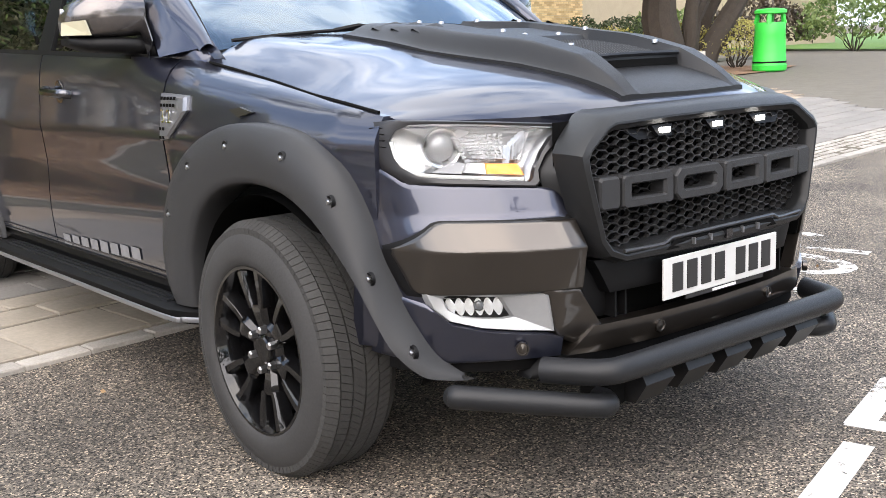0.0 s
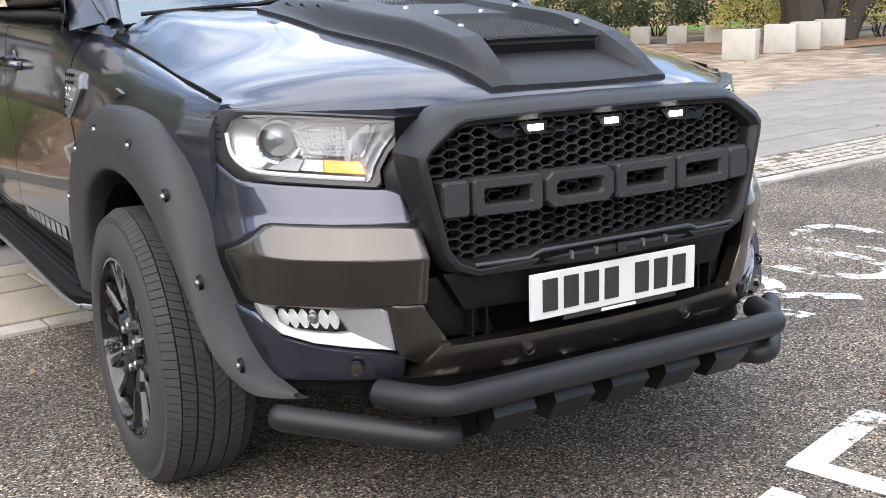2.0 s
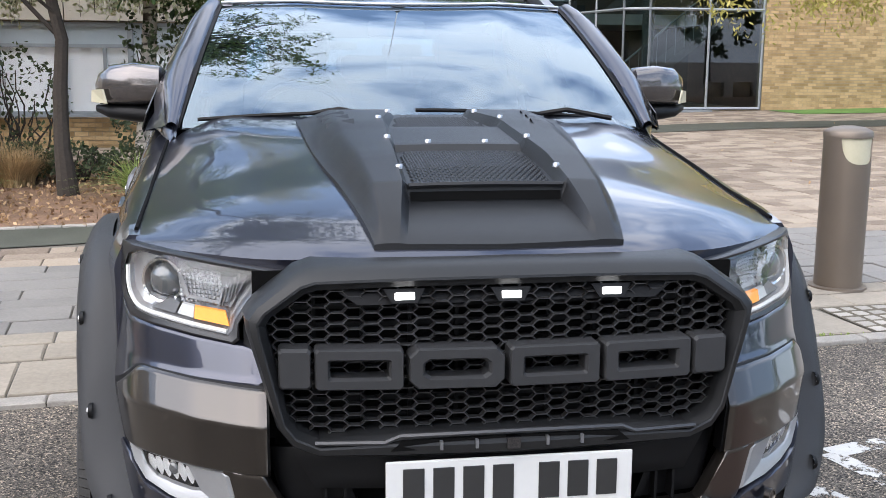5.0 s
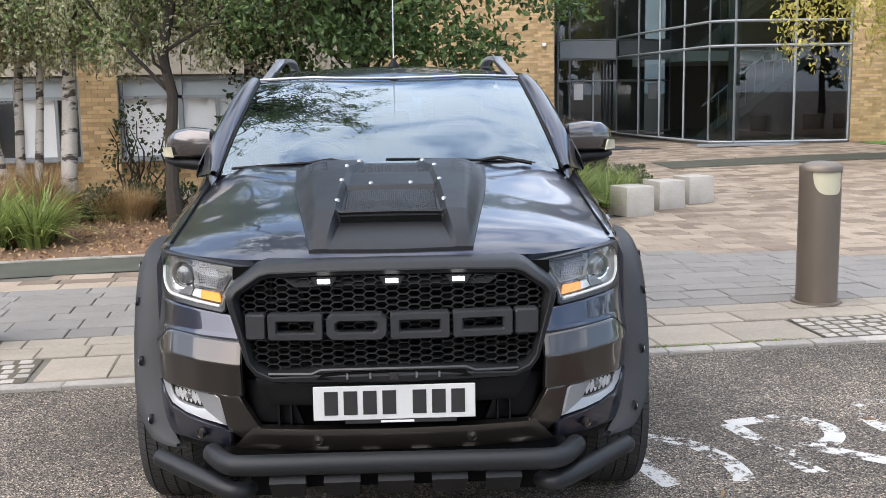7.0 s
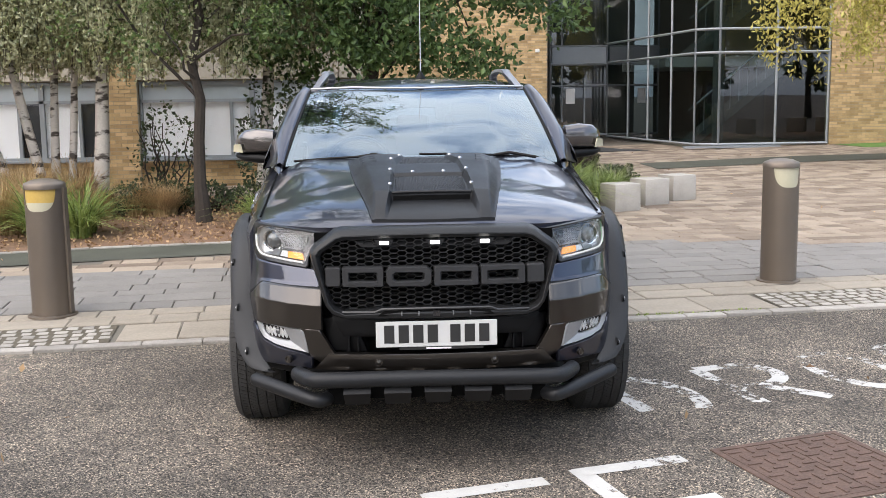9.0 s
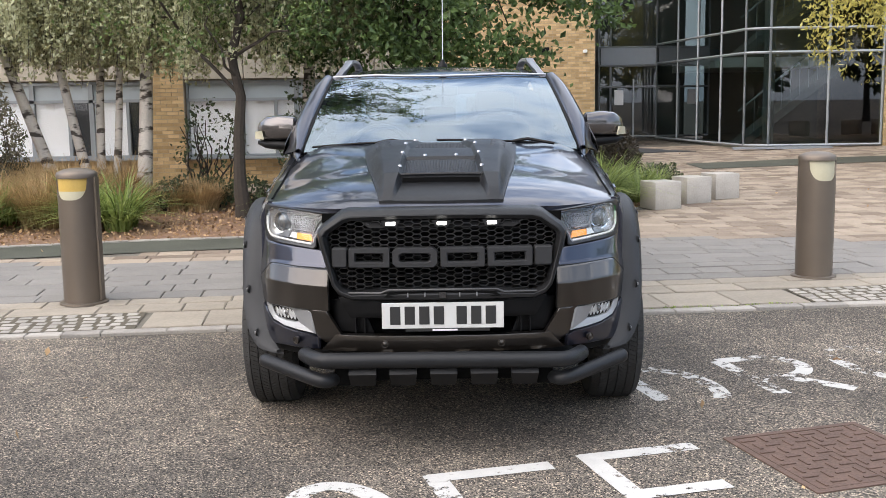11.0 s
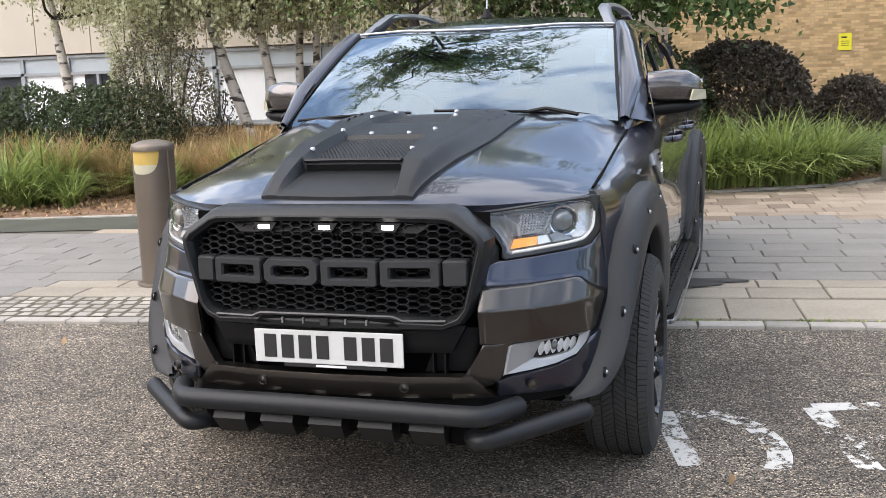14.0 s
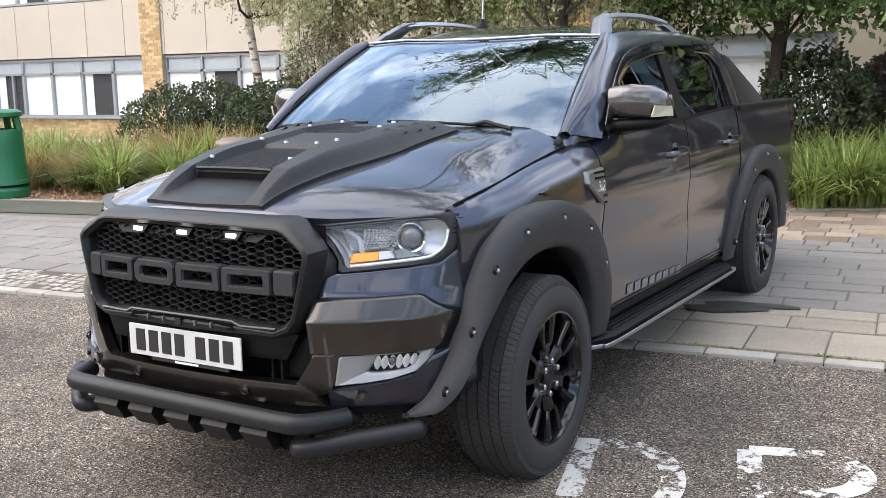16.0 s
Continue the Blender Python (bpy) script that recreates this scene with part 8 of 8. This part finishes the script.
# fallen leaves
lr = random.Random(8)
pl = []
for k in range(14000):
    x, y = plan(lr.uniform(-10, 4.4), lr.uniform(6, 13.4))
    if inside(x, y, BED):
        pl.append((x, y, rise(x, y) + 0.034 + lr.uniform(0, 0.02)))
tagged(leaf_mesh("leaf_litter", pl, 0.030, M["litter"], None, "brown fallen leaves and bark over the bed", seed=4, fold=0.1), category="leaf litter", kind="stuff")
pl = []
for k in range(190):
    x, y = lr.uniform(-4, 13), lr.uniform(3.2, 20)
    if lr.random() < 0.3 + y / 25 and not inside(x, y, BED):
        pl.append((x, y, rise(x, y) + 0.036))
for k in range(26):
    x, y = lr.uniform(-4, 6), lr.uniform(-1.5, 2.2)
    pl.append((x, y, rise(x, y) + 0.006))
tagged(leaf_mesh("fallen_leaf", pl, 0.026, M["litter"], None, "a few pale fallen leaves on the paving", seed=6, fold=0.05, spread=0.5), category="leaf litter", kind="stuff")
# moss tufts along the granite edge
pl = []
for k in range(420):
    u = lr.choice((1.2, 1.6, 2.3, 0.9, 1.9)) + lr.gauss(0, 0.12)
    x, y = kerb_xy(u, 0.115 + lr.gauss(0, 0.012))
    pl.append((x, y, rise(x, y) + 0.018))
tagged(leaf_mesh("moss", pl, 0.010, M["grass"], None, "small green moss in the kerb joints", seed=3), category="moss", kind="stuff")

# ---- street things ----
def bollard(at, lit, rz):
    b = thing("bollard", "bronze steel bollard with %s lamp in its head" % ("an amber" if lit else "a frosted white"), "bollard", (*at, rise(*at) + 0.022), group="bollards along the kerb", rz=rz)
    n, R = 168, 0.142

    def head(k):
        """Upper edge of the post: the lamp's round-footed opening is cut out of it."""
        a = (2 * math.pi * k / n + math.pi / 2 + math.pi) % (2 * math.pi) - math.pi
        return 0.94 if abs(a) > 0.985 else min(0.94, 0.935 - 0.165 * (1 - (abs(a) / 0.985) ** 3.0) ** 0.45)

    bm = bmesh.new()
    rows = [[bm.verts.new((r * math.cos(2 * math.pi * k / n), r * math.sin(2 * math.pi * k / n), z if z < 0.75 else head(k))) for k in range(n)] for r, z in ((R, 0.012), (R, 0.70), (R, 0.76), (R - 0.007, 0.76))]
    for lo_, hi_ in zip(rows, rows[1:]):
        for k in range(n):
            bm.faces.new((lo_[k], lo_[(k + 1) % n], hi_[(k + 1) % n], hi_[k]))
    part("post", bm, M["bollard"], b, smooth=True, angle=40)
    bm = bmesh.new()
    lathe(bm, [(0.832 if lit else 0.70, R - 0.008), (0.94, R - 0.008)], 40, axis="z")
    part("diffuser", bm, M["amberglass" if lit else "frost"], b, "amber lamp diffuser" if lit else "frosted lamp diffuser", smooth=True)
    if lit:
        bm = bmesh.new()
        lathe(bm, [(0.70, R - 0.008), (0.832, R - 0.008)], 40, axis="z")
        part("lower_diffuser", bm, M["frost"], b, "frosted foot of the diffuser", smooth=True)
    bm = bmesh.new()
    lathe(bm, [(0.925, R + 0.003), (0.955, R + 0.004), (0.968, R - 0.004), (0.988, R - 0.05), (0.996, R - 0.10), (0.998, 0.001)], 40, axis="z")
    part("cap", bm, M["bollard"], b, "shallow domed cap", smooth=True, angle=40)
    bm = bmesh.new()
    lathe(bm, [(-0.004, R + 0.034), (0.010, R + 0.032), (0.014, R + 0.022), (0.014, R - 0.01)], 40, axis="z")
    part("base_ring", bm, M["bollard"], b, smooth=True, angle=40)
    bm = bmesh.new()
    box(bm, R * 0.82, R + 0.012, -0.028, 0.028, 0.02, 0.93)
    part("door_strip", bm, M["bollard"], b)
    return b


bollard((-2.66, 3.26), True, -8)
bollard((2.98, 3.90), False, 12)


def cube(at, rz, s, z0=0.0):
    c = thing("concrete_block", "pale concrete seating cube with worn edges, on the plaza", "seat block", (at[0], at[1], rise(*at) + 0.02), group="concrete cubes", rz=rz)
    bm = boxed(-s / 2, s / 2, -s / 2, s / 2, 0, s * 0.92, bevel=0.012)
    for v in bm.verts:
        v.co += Vector((noise.noise(v.co * 9), noise.noise(v.co * 9 + Vector((5, 0, 0))), 0)) * 0.004
    part("cube", bm, M["concrete"], c, smooth=True)
    return c


for x, y in ((2.86, 9.20), (3.42, 9.86), (3.94, 10.36)):
    cube((x, y), 20, 0.39)
for x, y in ((11.95, 10.75), (13.5, 11.25), (14.4, 11.45), (15.3, 11.65)):
    cube((x, y), 35, 0.54)
for k in range(7):
    cube((12.9 + 0.53 * k, 16.6 - 0.56 * k), 44, 0.40)


def bin_(at, material, s, label):
    b = thing("litter_bin", label, "litter bin", (at[0], at[1], rise(*at) + 0.02))
    bm = bmesh.new()
    lathe(bm, [(0.0, 0.27), (0.02, 0.29), (0.10, 0.295), (0.115, 0.285), (0.62, 0.262), (0.80, 0.258), (0.83, 0.24)], 28, axis="z")
    part("body", bm, M[material], b, smooth=True, angle=35)
    for a in range(4):
        bm = bmesh.new()
        th = a * math.pi / 2 + 0.5
        tube(bm, [(0.235 * math.cos(th), 0.235 * math.sin(th), 0.80), (0.20 * math.cos(th), 0.20 * math.sin(th), 1.0)], 0.045, 6)
        part("post", bm, M[material], b)
    bm = bmesh.new()
    lathe(bm, [(0.97, 0.24), (0.985, 0.275), (1.03, 0.27), (1.06, 0.22), (1.075, 0.001)], 28, axis="z")
    part("hood", bm, M[material], b, smooth=True, angle=35)
    bm = bmesh.new()
    lathe(bm, [(0.14, 0.288), (0.16, 0.289), (0.17, 0.287)], 28, axis="z")
    part("band", bm, M["black"], b)
    b.scale = (s, s, s)
    return b


bin_((17.0, 10.95), "bin", 1.2, "bright green plastic litter bin beside the willow bed")
bin_((*plan(-9.35, 6.0),), "bin_dark", 1.0, "dark green plastic litter bin at the bed's edge")
post = thing("road_post", "black post with white band beside the far road", "post", (25.0, 11.9, rise(25, 11.9)))
bm = bmesh.new()
tube(bm, [(0, 0, 0), (0, 0, 1.05)], 0.09, 12)
part("shaft", bm, M["black"], post)
bm = bmesh.new()
tube(bm, [(0, 0, 0.86), (0, 0, 0.95)], 0.094, 12)
part("band", bm, M["white"], post)

# ---- what closes the place behind the camera ----
close = thing("street_building", "plain brick building across the street", "building")
part("wall", boxed(-34, -28, -34, 10, -0.1, 6.5), M["mortar_b"], close, "plain tan wall")
for k in range(12):
    for z in (0.9, 3.8):
        w = new("window")
        w.parent = close
        y = -32 + k * 3.4
        part("frame", boxed(-28.0, -27.94, y, y + 1.9, z, z + 1.6), M["frame"], w)
        part("pane", boxed(-27.94, -27.93, y + 0.08, y + 1.82, z + 0.08, z + 1.52), M["gloss"], w)
# unseen trees, set tall and close to darken what the truck's nose mirrors
back_rng = random.Random(19)
for k in range(9):
    shade_tree("street_tree", (-30 + 7.5 * k + back_rng.uniform(-1, 1), -23 - back_rng.uniform(0, 4)), 13, 2.2, 4.4, 3.2, 5.0, 2400, 0.30, M["leaf_dark"], 400 + k, "broad-leaved tree across the street", trunk=0.24, cz=7.0, clumps=64, limbs=8)
